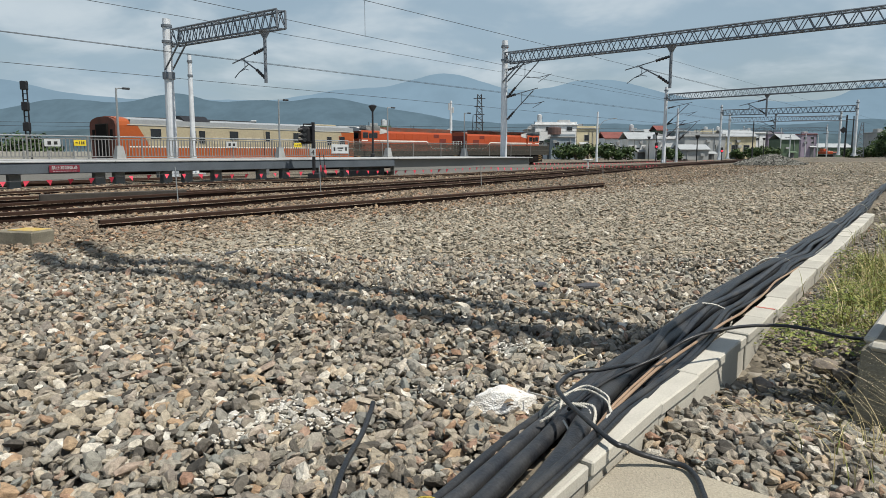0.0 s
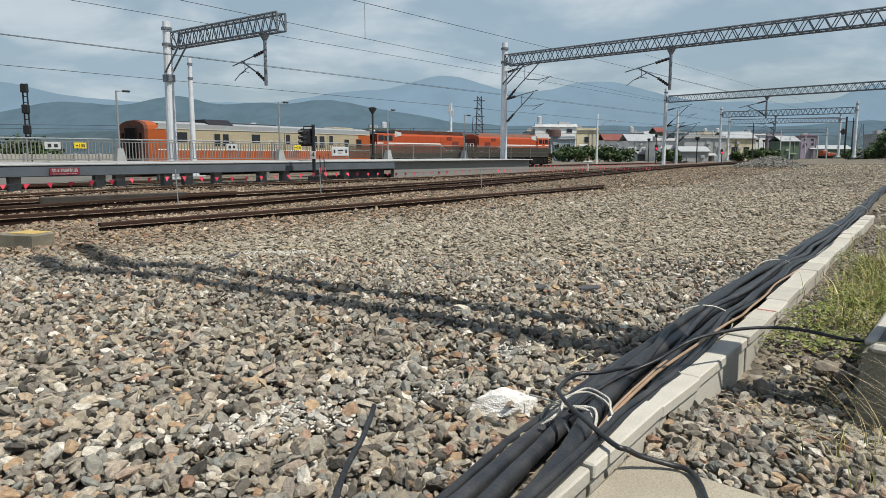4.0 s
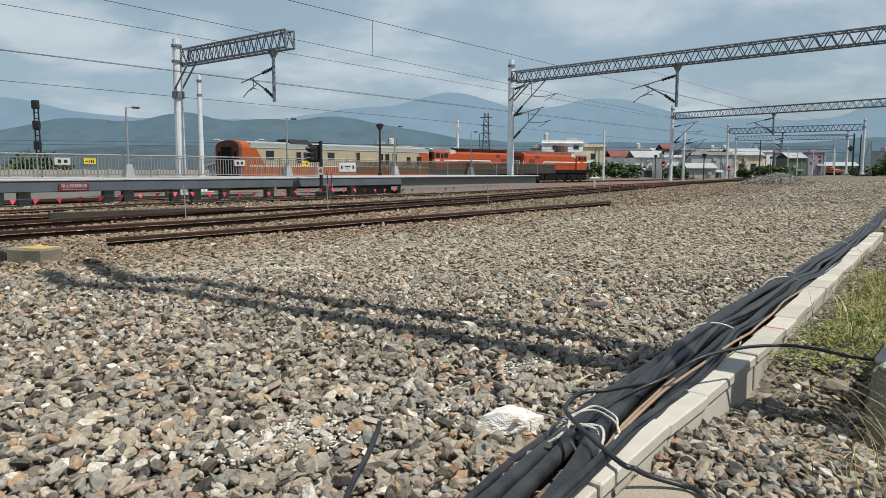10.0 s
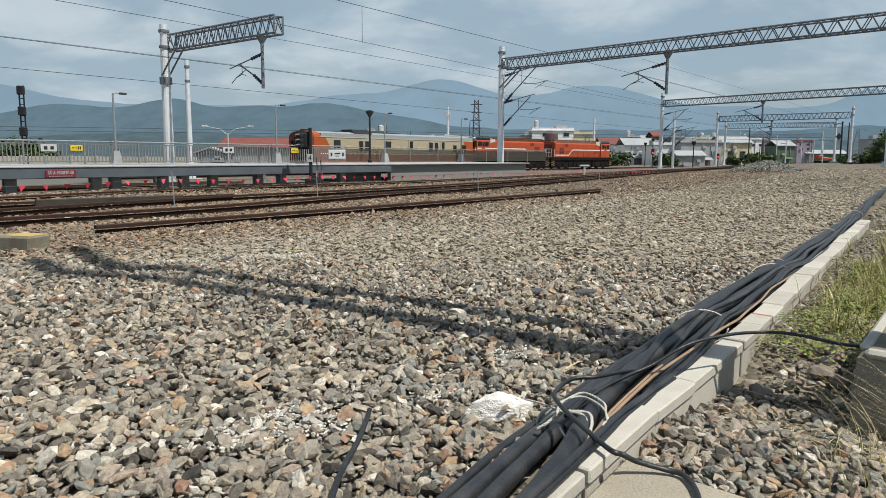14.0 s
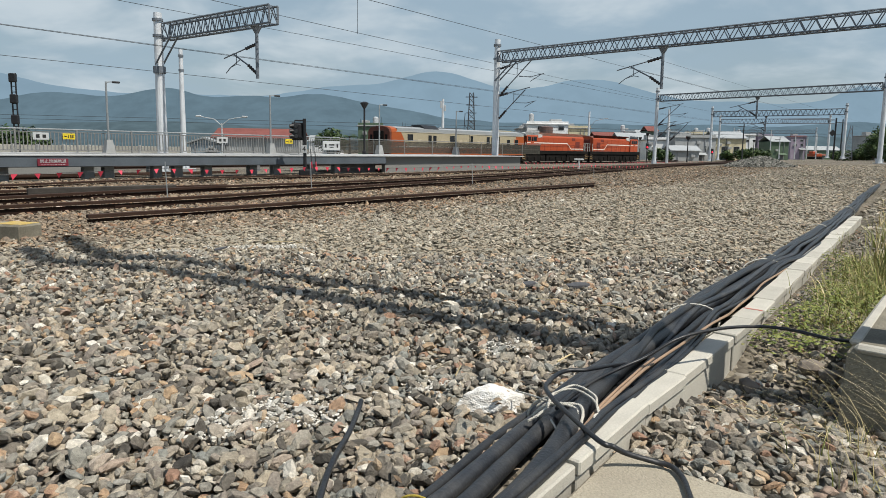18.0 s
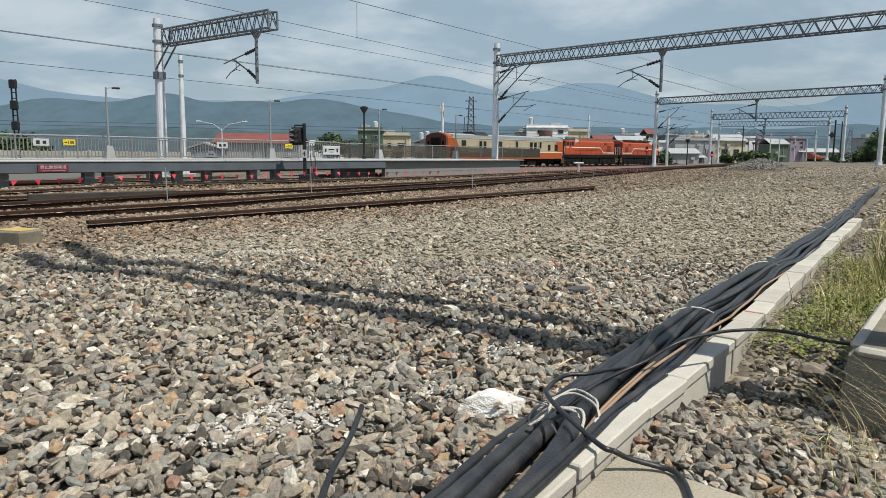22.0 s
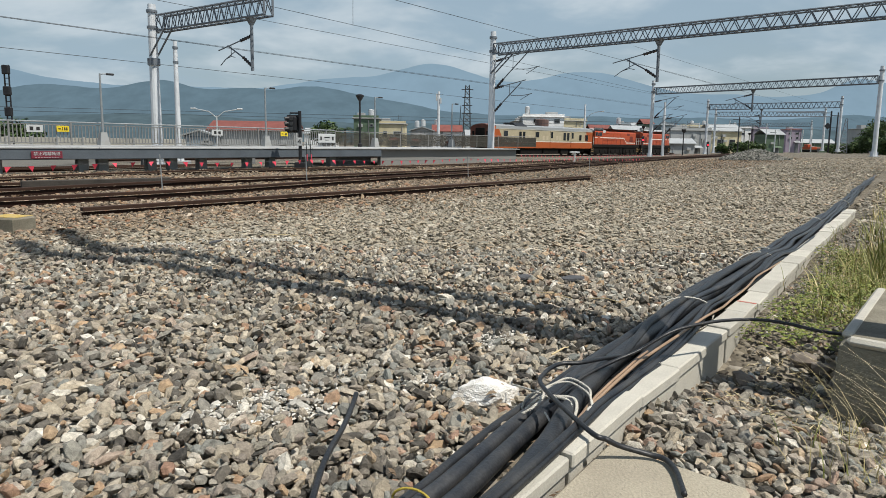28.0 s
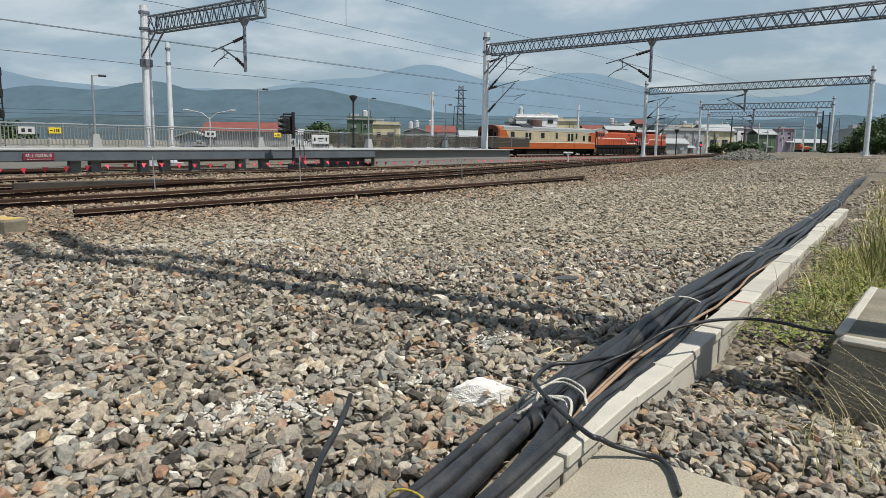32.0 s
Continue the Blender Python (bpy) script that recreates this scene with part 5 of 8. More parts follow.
def train_pose(a, length, flip=False):
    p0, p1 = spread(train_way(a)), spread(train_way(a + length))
    d = p1 - p0
    m = (p0 + p1) / 2
    return pose(m.x, m.y, RAILZ, rz=math.degrees(math.atan2(d.y, d.x)) + (180 if flip else 0))


def build_train():
    build_coach()
    first = build_loco()
    second = copy_thing(first, Matrix.Identity(4))
    own = [o for o in second.children if o.name.startswith("wheelset")]
    for o in own:
        WHEELS.append((o, -o.location.x))
    TRAIN.append((first, COACH_L - 0.15, LOCO_L))
    TRAIN.append((second, COACH_L + LOCO_L + 0.05, LOCO_L))


build_train()


def motions():
    """The train draws away along its track and slows down."""
    for ob, off, length in TRAIN:
        ob.scale = (STRETCH, 1, 1)
        flip = ob.name.startswith("diesel_locomotive.")
        walk(ob, [(t, train_pose(s + off, length, flip)) for t, s in GONE])
    ts = [k * 0.4 for k in range(81)]
    for ob, wx in WHEELS:
        sign = -1 if ob.parent.name.startswith("diesel_locomotive.") else 1
        base = ob.location.copy()
        rows = []
        for t in ts:
            s = np.interp(t, [g[0] for g in GONE], [g[1] for g in GONE])
            rows.append((t, Matrix.Translation(base) @ Matrix.Rotation(sign * (s - GONE[0][1]) * STRETCH / 0.42, 4, "Y")))
        walk(ob, rows)


# ---- background: hills, houses, trees ----
def ridge(name, dist, floor, peaks, base, mat, label, rough, seed, u0=-1.15, u1=1.5, n=340):
    """A mountain range as a long folded slope; peaks: bearing, rise and width as tangents."""
    s = Shape()
    rows = 14
    for k in range(n + 1):
        u = u0 + (u1 - u0) * k / n
        e = base + sum(h * math.exp(-((u - c) / w) ** 2) for c, h, w in peaks)
        e += rough * (noise.noise((u * 9, seed, 0)) + 0.5 * noise.noise((u * 23, seed, 1)) + 0.25 * noise.noise((u * 60, seed, 2)))
        for j in range(rows + 1):
            f = j / rows
            fold = 0.10 * noise.noise((u * 14, seed + 5, f * 2.0)) * (1 - f)
            d = dist * (1 + 0.16 * (f - 1) + fold * 0.5)
            s.v.append((u * d, d, 1.06 + (floor + (e - floor) * f ** 0.85) * d))
    m = rows + 1
    for k in range(n):
        for j in range(rows):
            s.f.append((k * m + j, (k + 1) * m + j, (k + 1) * m + j + 1, k * m + j + 1))
    tagged(part(name, s, mat, smooth=True), label, "mountains", kind="structure")


def build_hills():
    # the ranges glow; distance haze is put into their emitted colours
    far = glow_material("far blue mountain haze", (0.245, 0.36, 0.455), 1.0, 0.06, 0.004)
    mid = glow_material("glowing blue mountain haze", (0.138, 0.212, 0.262), 1.0, 0.10, 0.012)
    low = glow_material("glowing dark foothill haze", (0.112, 0.166, 0.192), 1.0, 0.16, 0.02)
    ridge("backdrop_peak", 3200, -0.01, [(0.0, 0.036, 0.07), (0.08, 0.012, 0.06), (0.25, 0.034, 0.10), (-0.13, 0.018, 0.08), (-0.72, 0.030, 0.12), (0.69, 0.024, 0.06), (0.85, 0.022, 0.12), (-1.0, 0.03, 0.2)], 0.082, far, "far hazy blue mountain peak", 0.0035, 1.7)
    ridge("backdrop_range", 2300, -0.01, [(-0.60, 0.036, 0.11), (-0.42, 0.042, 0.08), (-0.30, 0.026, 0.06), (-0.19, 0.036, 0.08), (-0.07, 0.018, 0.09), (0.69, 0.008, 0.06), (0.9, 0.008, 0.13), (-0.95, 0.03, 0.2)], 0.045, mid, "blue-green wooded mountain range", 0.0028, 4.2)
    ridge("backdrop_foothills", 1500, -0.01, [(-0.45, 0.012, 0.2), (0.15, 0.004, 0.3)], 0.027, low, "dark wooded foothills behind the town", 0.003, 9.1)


build_hills()

WALL_WHITE = material("white house wall", (0.74, 0.75, 0.75), 0.8, vary=0.3, scale=0.5, fine=6, bump=0, second=(0.5, 0.5, 0.48))
WALL_CREAM = material("cream house wall", (0.56, 0.50, 0.34), 0.8, vary=0.3, scale=0.5, fine=6, bump=0)
WALL_BLUE = material("blue-grey house wall", (0.26, 0.31, 0.35), 0.8, vary=0.2, scale=0.5, fine=6, bump=0)
WALL_GREY = material("grey house wall", (0.35, 0.36, 0.36), 0.85, vary=0.25, scale=0.4, fine=6, bump=0)
WALL_GREEN = material("green sheet wall", (0.085, 0.13, 0.085), 0.7, vary=0.2, scale=0.5, fine=6, bump=0)
WALL_MAUVE = material("mauve tiled wall", (0.27, 0.23, 0.29), 0.8, vary=0.2, scale=0.5, fine=6, bump=0)
ROOF_RED = material("faded red sheet roof", (0.19, 0.060, 0.048), 0.7, vary=0.25, scale=0.6, fine=5, bump=0)
ROOF_PALE = material("pale sheet roof", (0.33, 0.35, 0.36), 0.6, vary=0.2, scale=0.4, fine=5, bump=0)
ROOF_BROWN = material("brown tank", (0.13, 0.08, 0.07), 0.6, vary=0.2, scale=1, fine=6, bump=0)
LEAF = ramp_material("tree leaf", [(0, (0.018, 0.035, 0.012)), (0.5, (0.04, 0.075, 0.022)), (1, (0.085, 0.12, 0.04))], "Random Per Island", 0.6, 0.1, 20)
BARK = material("brown bark", (0.12, 0.09, 0.065), 0.95, vary=0.3, scale=6, fine=40, bump=0.5)


def house(u0, u1, dist, z1, wall, label, roof="flat", roof_mat=None, wins=(), deep=8.0, z0=-0.8, name="house", turn=0):
    """A house whose front runs from bearing u0 to u1; wins: (across, height, width, height) as shares of the front."""
    w = (u1 - u0) * dist
    h = z1 - z0
    t = thing(name, pose((u0 + u1) / 2 * dist, dist, z0, rz=turn), label, "house", "houses beyond the tracks")
    part("wall", Shape().box((0, deep / 2, h / 2), (w, deep, h), bev=0.03), wall, t)
    rm = roof_mat or CONCRETE
    if roof == "flat":
        part("roof", Shape().box((0, deep / 2, h + 0.1), (w + 0.5, deep + 0.5, 0.22), bev=0.04), rm, t)
        part("parapet", Shape().box((0, 0.05, h + 0.4), (w + 0.1, 0.15, 0.5), bev=0.02), wall, t)
    elif roof == "side":
        vs = [(-w / 2 - 0.3, -0.4, h), (w / 2 + 0.3, -0.4, h), (w / 2 + 0.3, deep / 2, h + deep * 0.2), (-w / 2 - 0.3, deep / 2, h + deep * 0.2), (w / 2 + 0.3, deep + 0.4, h), (-w / 2 - 0.3, deep + 0.4, h)]
        vs += [(x, y, z - 0.15) for x, y, z in vs]
        part("roof", Shape().add(vs, [(0, 1, 2, 3), (3, 2, 4, 5), (7, 6, 9, 8), (8, 9, 11, 10), (0, 6, 7, 1), (4, 10, 11, 5), (1, 7, 8, 2), (2, 8, 10, 4), (0, 3, 9, 6), (3, 5, 11, 9)]), rm, t)
    elif roof == "gable":
        part("roof", Shape().prism([(-w / 2 - 0.4, h - 0.1), (0, h + w * 0.16), (w / 2 + 0.4, h - 0.1), (w / 2 + 0.4, h + 0.1), (0, h + w * 0.16 + 0.22), (-w / 2 - 0.4, h + 0.1)], -0.4, deep + 0.4), rm, t)
        part("gable_wall", Shape().prism([(-w / 2, h - 0.12), (w / 2, h - 0.12), (0, h + w * 0.155)], 0, 0.2), wall, t)
    for a, b, ww, hh in wins:
        wd = part("window", Shape().box((a * w - w / 2, -0.03, b * h), (ww * w, 0.08, hh * h), bev=0.01), WALL_GREY, t)
        part("pane", Shape().box((a * w - w / 2, -0.06, b * h), (ww * w - 0.16, 0.06, hh * h - 0.16)), WINGLASS, wd)
    # lived-in clutter: cooling units, drainpipes, sheet awnings, stains of age
    rng = random.Random(round(u0 * 1000))
    for _ in range(rng.randint(1, 3)):
        x, z = rng.uniform(-0.4, 0.4) * w, h * rng.uniform(0.35, 0.85)
        part("cooling_unit", Shape().box((x, -0.2, z), (0.8, 0.4, 0.55), bev=0.03), WALL_GREY, t, "small grey cooling unit")
    for _ in range(rng.randint(1, 2)):
        x = rng.uniform(-0.46, 0.46) * w
        part("drainpipe", Shape().tube([(x, -0.1, 0), (x, -0.1, h - 0.2)], 0.07, 6), rng.choice((CONC_DARK, WALL_GREY)), t)
    if h > 3.4:
        x, aw = rng.uniform(-0.25, 0.25) * w, min(w * 0.4, rng.uniform(2.0, 4.0))
        z = h * rng.uniform(0.35, 0.6)
        part("awning", Shape().prism([(-0.1, z), (-1.3, z - 0.45), (-1.3, z - 0.5), (-0.1, z - 0.06)], -aw / 2, aw / 2), rng.choice((ROOF_PALE, WALL_GREEN, ROOF_RED)), t, "sheet awning over a doorway", at=Matrix.Translation((x, 0, 0)) @ Matrix.Rotation(math.pi / 2, 4, "Z"))
        # a solid panel; the doorway's inner shade is put into its colour
        part("doorway", Shape().box((x, -0.02, (z - 0.6) / 2), (aw * 0.6, 0.1, max(0.6, z - 0.7))), CONC_DARK, t, "dark panel standing for a shaded doorway")
        if roof == "flat":
            px = rng.uniform(-0.3, 0.3) * w
            part("roof_hut", Shape().box((px, deep * 0.5, h + 0.6), (min(2.4, w * 0.3), 2.2, 1.2), bev=0.04), WALL_GREY, t, "small hut on the flat roof")
            for k in range(rng.randint(1, 3)):
                ax = rng.uniform(-0.45, 0.45) * w
                part("aerial", Shape().tube([(ax, 1, h), (ax, 1, h + rng.uniform(0.8, 2.0))], 0.04, 5), DARKSTEEL, t)
    return t


def tank(x, y, z, r, h, label="steel water tank on a house roof", mat=None):
    t = thing("water_tank", (x, y, z), label, "water tank", "roof tanks")
    part("tank_body", Shape().tube([(0, 0, 0.3), (0, 0, h - 0.2), (0, 0, h)], [r, r, r * 0.3], 14), mat or GALV, t, smooth=False)
    for k in range(3):
        a = k * 2.094
        part("leg", Shape().tube([(r * 0.8 * math.cos(a), r * 0.8 * math.sin(a), 0), (r * 0.8 * math.cos(a), r * 0.8 * math.sin(a), 0.35)], 0.05, 5), GALV, t)


def crown_mesh(rng, blobs, n, leaf, name="crown"):
    """Leaf cards in clumps about several centres."""
    v, f = [], []
    tot = sum(b[3] ** 2 for b in blobs)
    for bx, by, bz, br in blobs:
        for _ in range(int(n * br * br / tot)):
            d = Vector((rng.gauss(0, 1), rng.gauss(0, 1), rng.gauss(0, 1))).normalized()
            p = Vector((bx, by, bz)) + d * br * (rng.random() ** 0.35) * rng.uniform(0.75, 1.12)
            a = Vector((rng.gauss(0, 1), rng.gauss(0, 1), rng.gauss(0, 0.6))).normalized()
            b = a.cross(d + Vector((0.01, 0.02, 0.03))).normalized()
            l = leaf * rng.uniform(0.6, 1.5)
            k = len(v)
            v += [p - a * l, p + b * l * 0.55, p + a * l, p - b * l * 0.55]
            f.append((k, k + 1, k + 2, k + 3))
    return Shape().add(v, f).mesh(name, LEAF)


def tree(x, y, z, h, w, label, seed, n=900, leaf=0.22, bushy=0.0):
    rng = random.Random(seed)
    t = thing("tree", (x, y, z), label, "tree", "trees beyond the yard")
    trunk_h = h * (0.45 - 0.35 * bushy)
    part("trunk", Shape().tube([(0, 0, 0), (0.05 * h, 0, trunk_h * 0.5), (0, 0.03 * h, trunk_h), (0.02 * h, 0, h * 0.75)], [0.045 * h, 0.035 * h, 0.028 * h, 0.008 * h], 7), BARK, t)
    blobs = []
    for k in range(7):
        a = k * 2.4 + rng.random()
        r = w * 0.5 * rng.uniform(0.35, 0.75)
        c = (r * math.cos(a), r * math.sin(a), trunk_h + (h - trunk_h) * rng.uniform(0.15, 0.8))
        blobs.append((*c, w * rng.uniform(0.17, 0.3)))
        part("limb", Shape().tube([(0, 0, trunk_h * 0.7), (c[0] * 0.6, c[1] * 0.6, c[2] * 0.75), c], [0.02 * h, 0.012 * h, 0.004 * h], 5), BARK, t)
    blobs.append((0, 0, h * 0.82, w * 0.24))
    part("crown", crown_mesh(rng, blobs, n, leaf), None, t, "uneven dark green leafy crown")
    return t


def palm(x, y, z, h, label, seed):
    rng = random.Random(seed)
    t = thing("palm_tree", (x, y, z), label, "palm tree", "trees beyond the yard")
    part("trunk", Shape().tube([(0, 0, 0), (0.1, 0, h * 0.5), (0.05, 0, h)], [0.28, 0.2, 0.16], 8), BARK, t)
    for k in range(15):
        a, up = k * 2.4, rng.uniform(0.1, 0.9)
        d = Vector((math.cos(a), math.sin(a), 0))
        s = Shape()
        L = rng.uniform(2.2, 3.0)
        for j in range(12):
            q = j / 12
            p = Vector((0.05, 0, h)) + d * L * q + Vector((0, 0, L * (up * q - (0.5 + up * 0.6) * q * q)))
            side = Vector((-d.y, d.x, 0))
            for sg in (-1, 1):
                tip = p + side * sg * 0.6 * (1 - q * 0.6) + d * 0.35 + Vector((0, 0, -0.25))
                s.add([p, p + d * 0.16, tip], [(0, 1, 2)])
        part("frond", s, LEAF, t)


def build_town():
    w2 = [(0.25, 0.8, 0.1, 0.1), (0.72, 0.8, 0.14, 0.1)]
    # white flat-roofed house with a blue-grey wing
    house(0.150, 0.216, 130, 6.6, WALL_WHITE, "white flat-roofed house with dark upper windows", roof_mat=WALL_WHITE, wins=((0.32, 0.90, 0.13, 0.11), (0.83, 0.90, 0.14, 0.11), (0.15, 0.5, 0.12, 0.14), (0.45, 0.5, 0.1, 0.14)))
    house(0.176, 0.214, 127.5, 4.0, WALL_BLUE, "blue-grey two-storey wing of a town house", wins=((0.25, 0.72, 0.2, 0.2), (0.75, 0.72, 0.2, 0.2), (0.5, 0.3, 0.3, 0.2)), deep=2.4)
    tank(0.183 * 126.5, 128.2, 4.3, 1.4, 1.9, "brown cylindrical tank on the blue-grey house", ROOF_BROWN)
    tank(0.160 * 128, 131, 7.0, 0.5, 1.9)
    house(0.138, 0.152, 131, 5.7, WALL_GREY, "narrow grey annex of a white house")
    house(0.217, 0.252, 135, 6.0, WALL_CREAM, "cream box-shaped house with one dark window", wins=((0.45, 0.72, 0.24, 0.2), (0.2, 0.3, 0.2, 0.2)))
    house(0.262, 0.318, 150, 4.4, WALL_WHITE, "pale house under a faded red roof", "side", ROOF_RED, ((0.2, 0.6, 0.12, 0.2), (0.5, 0.6, 0.14, 0.2), (0.8, 0.6, 0.12, 0.2)))
    house(0.300, 0.352, 140, 4.0, WALL_WHITE, "white shed with a pale sheet roof", "side", ROOF_PALE, ((0.3, 0.5, 0.12, 0.2),))
    house(0.345, 0.392, 132, 3.7, WALL_WHITE, "bright white walled house beside the railway", wins=((0.2, 0.6, 0.1, 0.16), (0.7, 0.6, 0.14, 0.16)))
    house(0.390, 0.456, 128, 4.2, WALL_GREY, "long grey rendered house with a flat roof", wins=((0.25, 0.6, 0.06, 0.25), (0.75, 0.55, 0.05, 0.3)))
    house(0.385, 0.430, 122, 1.6, WALL_GREY, "low grey lean-to with a pale roof", "side", ROOF_PALE, deep=5)
    house(0.405, 0.470, 175, 6.4, WALL_CREAM, "cream house behind the grey wall", wins=w2)
    house(0.456, 0.505, 140, 4.6, WALL_CREAM, "cream workshop under a pale sheet roof", "side", ROOF_PALE, ((0.3, 0.5, 0.2, 0.3), (0.7, 0.5, 0.2, 0.3)))
    house(0.470, 0.520, 190, 6.6, WALL_WHITE, "white house farther back in the town", wins=w2)
    house(0.524, 0.548, 190, 6.5, WALL_MAUVE, "mauve three-storey house with small windows", wins=((0.3, 0.8, 0.2, 0.1), (0.7, 0.8, 0.2, 0.1), (0.3, 0.55, 0.2, 0.1), (0.7, 0.55, 0.2, 0.1)))
    house(0.546, 0.575, 180, 4.8, WALL_GREEN, "green sheet-metal workshop under a pale roof", "side", ROOF_PALE)
    house(0.560, 0.600, 240, 4.2, WALL_GREY, "low grey house at the end of the yard", "side", ROOF_PALE)
    house(0.705, 0.732, 170, 6.4, WALL_GREY, "grey house behind trees at the yard's edge", wins=((0.3, 0.85, 0.2, 0.12), (0.7, 0.85, 0.2, 0.12), (0.3, 0.6, 0.2, 0.12), (0.7, 0.6, 0.2, 0.12)))
    house(0.600, 0.660, 260, 3.2, WALL_GREEN, "long low green shed far along the line", "side", ROOF_PALE)
    rt = random.Random(12)
    walls = (WALL_WHITE, WALL_CREAM, WALL_GREY, WALL_BLUE, WALL_MAUVE, WALL_GREEN, WALL_WHITE)
    tones = ("white", "cream", "grey", "blue-grey", "mauve", "green", "white")
    for k in range(16):
        u, d, q = 0.265 + 0.021 * k + rt.uniform(-0.004, 0.004), rt.uniform(195, 250), rt.randrange(7)
        kind = rt.choice(("flat", "flat", "side"))
        house(u, u + rt.uniform(0.013, 0.026), d, rt.uniform(5.2, 8.0), walls[q], f"small {tones[q]} town house behind the railway houses", kind, rt.choice((ROOF_PALE, ROOF_RED, CONCRETE)),
              ((0.25, 0.85, 0.2, 0.1), (0.7, 0.85, 0.22, 0.1), (0.3, 0.65, 0.2, 0.1), (0.72, 0.65, 0.16, 0.1)))
    # behind the platform
    house(-0.352, -0.216, 92, 2.5, WALL_GREY, "long low shed with a red-brown sheet roof", "side", ROOF_RED, deep=7, name="shed")
    house(-0.392, -0.342, 90, 1.5, WALL_BLUE, "grey shed gable beside the red roof", "gable", ROOF_PALE, deep=6, name="shed")
    house(-0.1209, -0.0814, 118, 5.3, WALL_GREEN, "dark green house with a roof terrace", wins=w2)
    house(-0.0814, -0.0381, 120, 4.4, WALL_CREAM, "cream house with two dark windows", wins=((0.25, 0.65, 0.16, 0.2), (0.7, 0.65, 0.3, 0.2)))
    house(-0.030, 0.006, 140, 3.6, WALL_GREY, "grey house under a pale gable roof", "gable", ROOF_PALE)
    house(0.006, 0.052, 150, 3.8, WALL_WHITE, "white house with an orange-red roof", "side", ROOF_RED, ((0.3, 0.5, 0.15, 0.2),))
    house(0.060, 0.10, 145, 2.6, WALL_WHITE, "low white shed behind the platform", "side", ROOF_PALE)
    house(0.095, 0.14, 150, 2.4, WALL_WHITE, "low pale shed with a sheet roof", "side", ROOF_PALE)
    house(-0.20, -0.15, 170, 3.0, WALL_WHITE, "distant white house among trees", "side", ROOF_PALE)
    for u, d, z in ((-0.02, 141, 4.2), (-0.01, 139, 4.4), (0.012, 151, 4.9), (0.43, 177, 6.6), (0.45, 176, 6.6), (0.50, 192, 6.8), (0.31, 151, 6.0), (-0.095, 119, 5.5)):
        tank(u * d, d + 3, z, 0.55, 1.8)
    rng = random.Random(5)
    for u, d, h, w in ((0.195, 118, 2.9, 4.5), (0.215, 117, 2.7, 4.2), (0.235, 119, 3.0, 4.6), (0.262, 121, 3.2, 4.0), (0.50, 120, 2.3, 3.6), (0.515, 122, 2.7, 3.4), (0.53, 125, 2.2, 3.5), (0.475, 121, 2.0, 3.0), (0.36, 118, 2.4, 3.0), (0.375, 119, 2.2, 2.6), (0.275, 119, 2.8, 4.4), (0.295, 118, 2.5, 4.0)):
        tree(u * d, d, -0.6, h, w, "low dark green tree beside the houses", rng.random(), 700, 0.26, 0.8)
    for u, d, h, w in ((-0.66, 60, 2.9, 4.5), (-0.69, 62, 2.6, 4.5), (-0.63, 63, 2.2, 3), (-0.245, 130, 4, 5), (-0.155, 112, 3.6, 4)):
        tree(u * d, d, -0.5, h, w, "green tree beyond the platform fence", rng.random(), 700, 0.22, 0.6)
    for u, d, h, w in ((0.755, 82, 4.8, 5.5), (0.785, 74, 5.6, 6), (0.74, 92, 3.6, 4.5), (0.80, 66, 4.6, 6), (0.75, 70, 2.0, 3.4), (0.715, 98, 1.8, 3.2), (0.724, 95, 4.3, 5.0), (0.738, 87, 4.6, 5.0), (0.71, 106, 3.2, 4.0), (0.672, 104, 1.3, 3.0), (0.655, 108, 1.0, 2.6), (0.692, 101, 1.6, 3.4)):
        tree(u * d, d, 0.3, h, w, "dense green tree at the edge of the yard", rng.random(), 1500, 0.2, 0.7)
    for k in range(6):
        u, d = -0.80 + 0.034 * k + rng.uniform(-0.01, 0.01), rng.uniform(66, 84)
        tree(u * d, d, -0.6, rng.uniform(1.5, 2.4), rng.uniform(3.4, 5.4), "low green shrub beyond the platform fence", rng.random(), 340, 0.24, 1.0)
    tree(-0.168 * 110, 110, -0.5, 5.0, 5.0, "leafy green tree behind the station platform", 0.37, 900, 0.3, 0.5)
    wl = tagged(new("boundary_wall"), "long low pale concrete wall beyond the platform fence", "wall", kind="structure")
    wl.matrix_world = pose(-36.0, 57.0, -0.7)
    for k in range(12):
        part("wall_panel", Shape().box((-12.65 + k * 2.3, 0, 0.86), (2.28, 0.14, 1.72), bev=0.015), KERB, wl)
        part("pilaster", Shape().box((-13.8 + k * 2.3, -0.02, 0.9), (0.2, 0.24, 1.8), bev=0.02), CONCRETE, wl)
    palm(-0.135 * 125, 125, -0.5, 4.0, "small palm tree behind the platform", 8)


build_town()


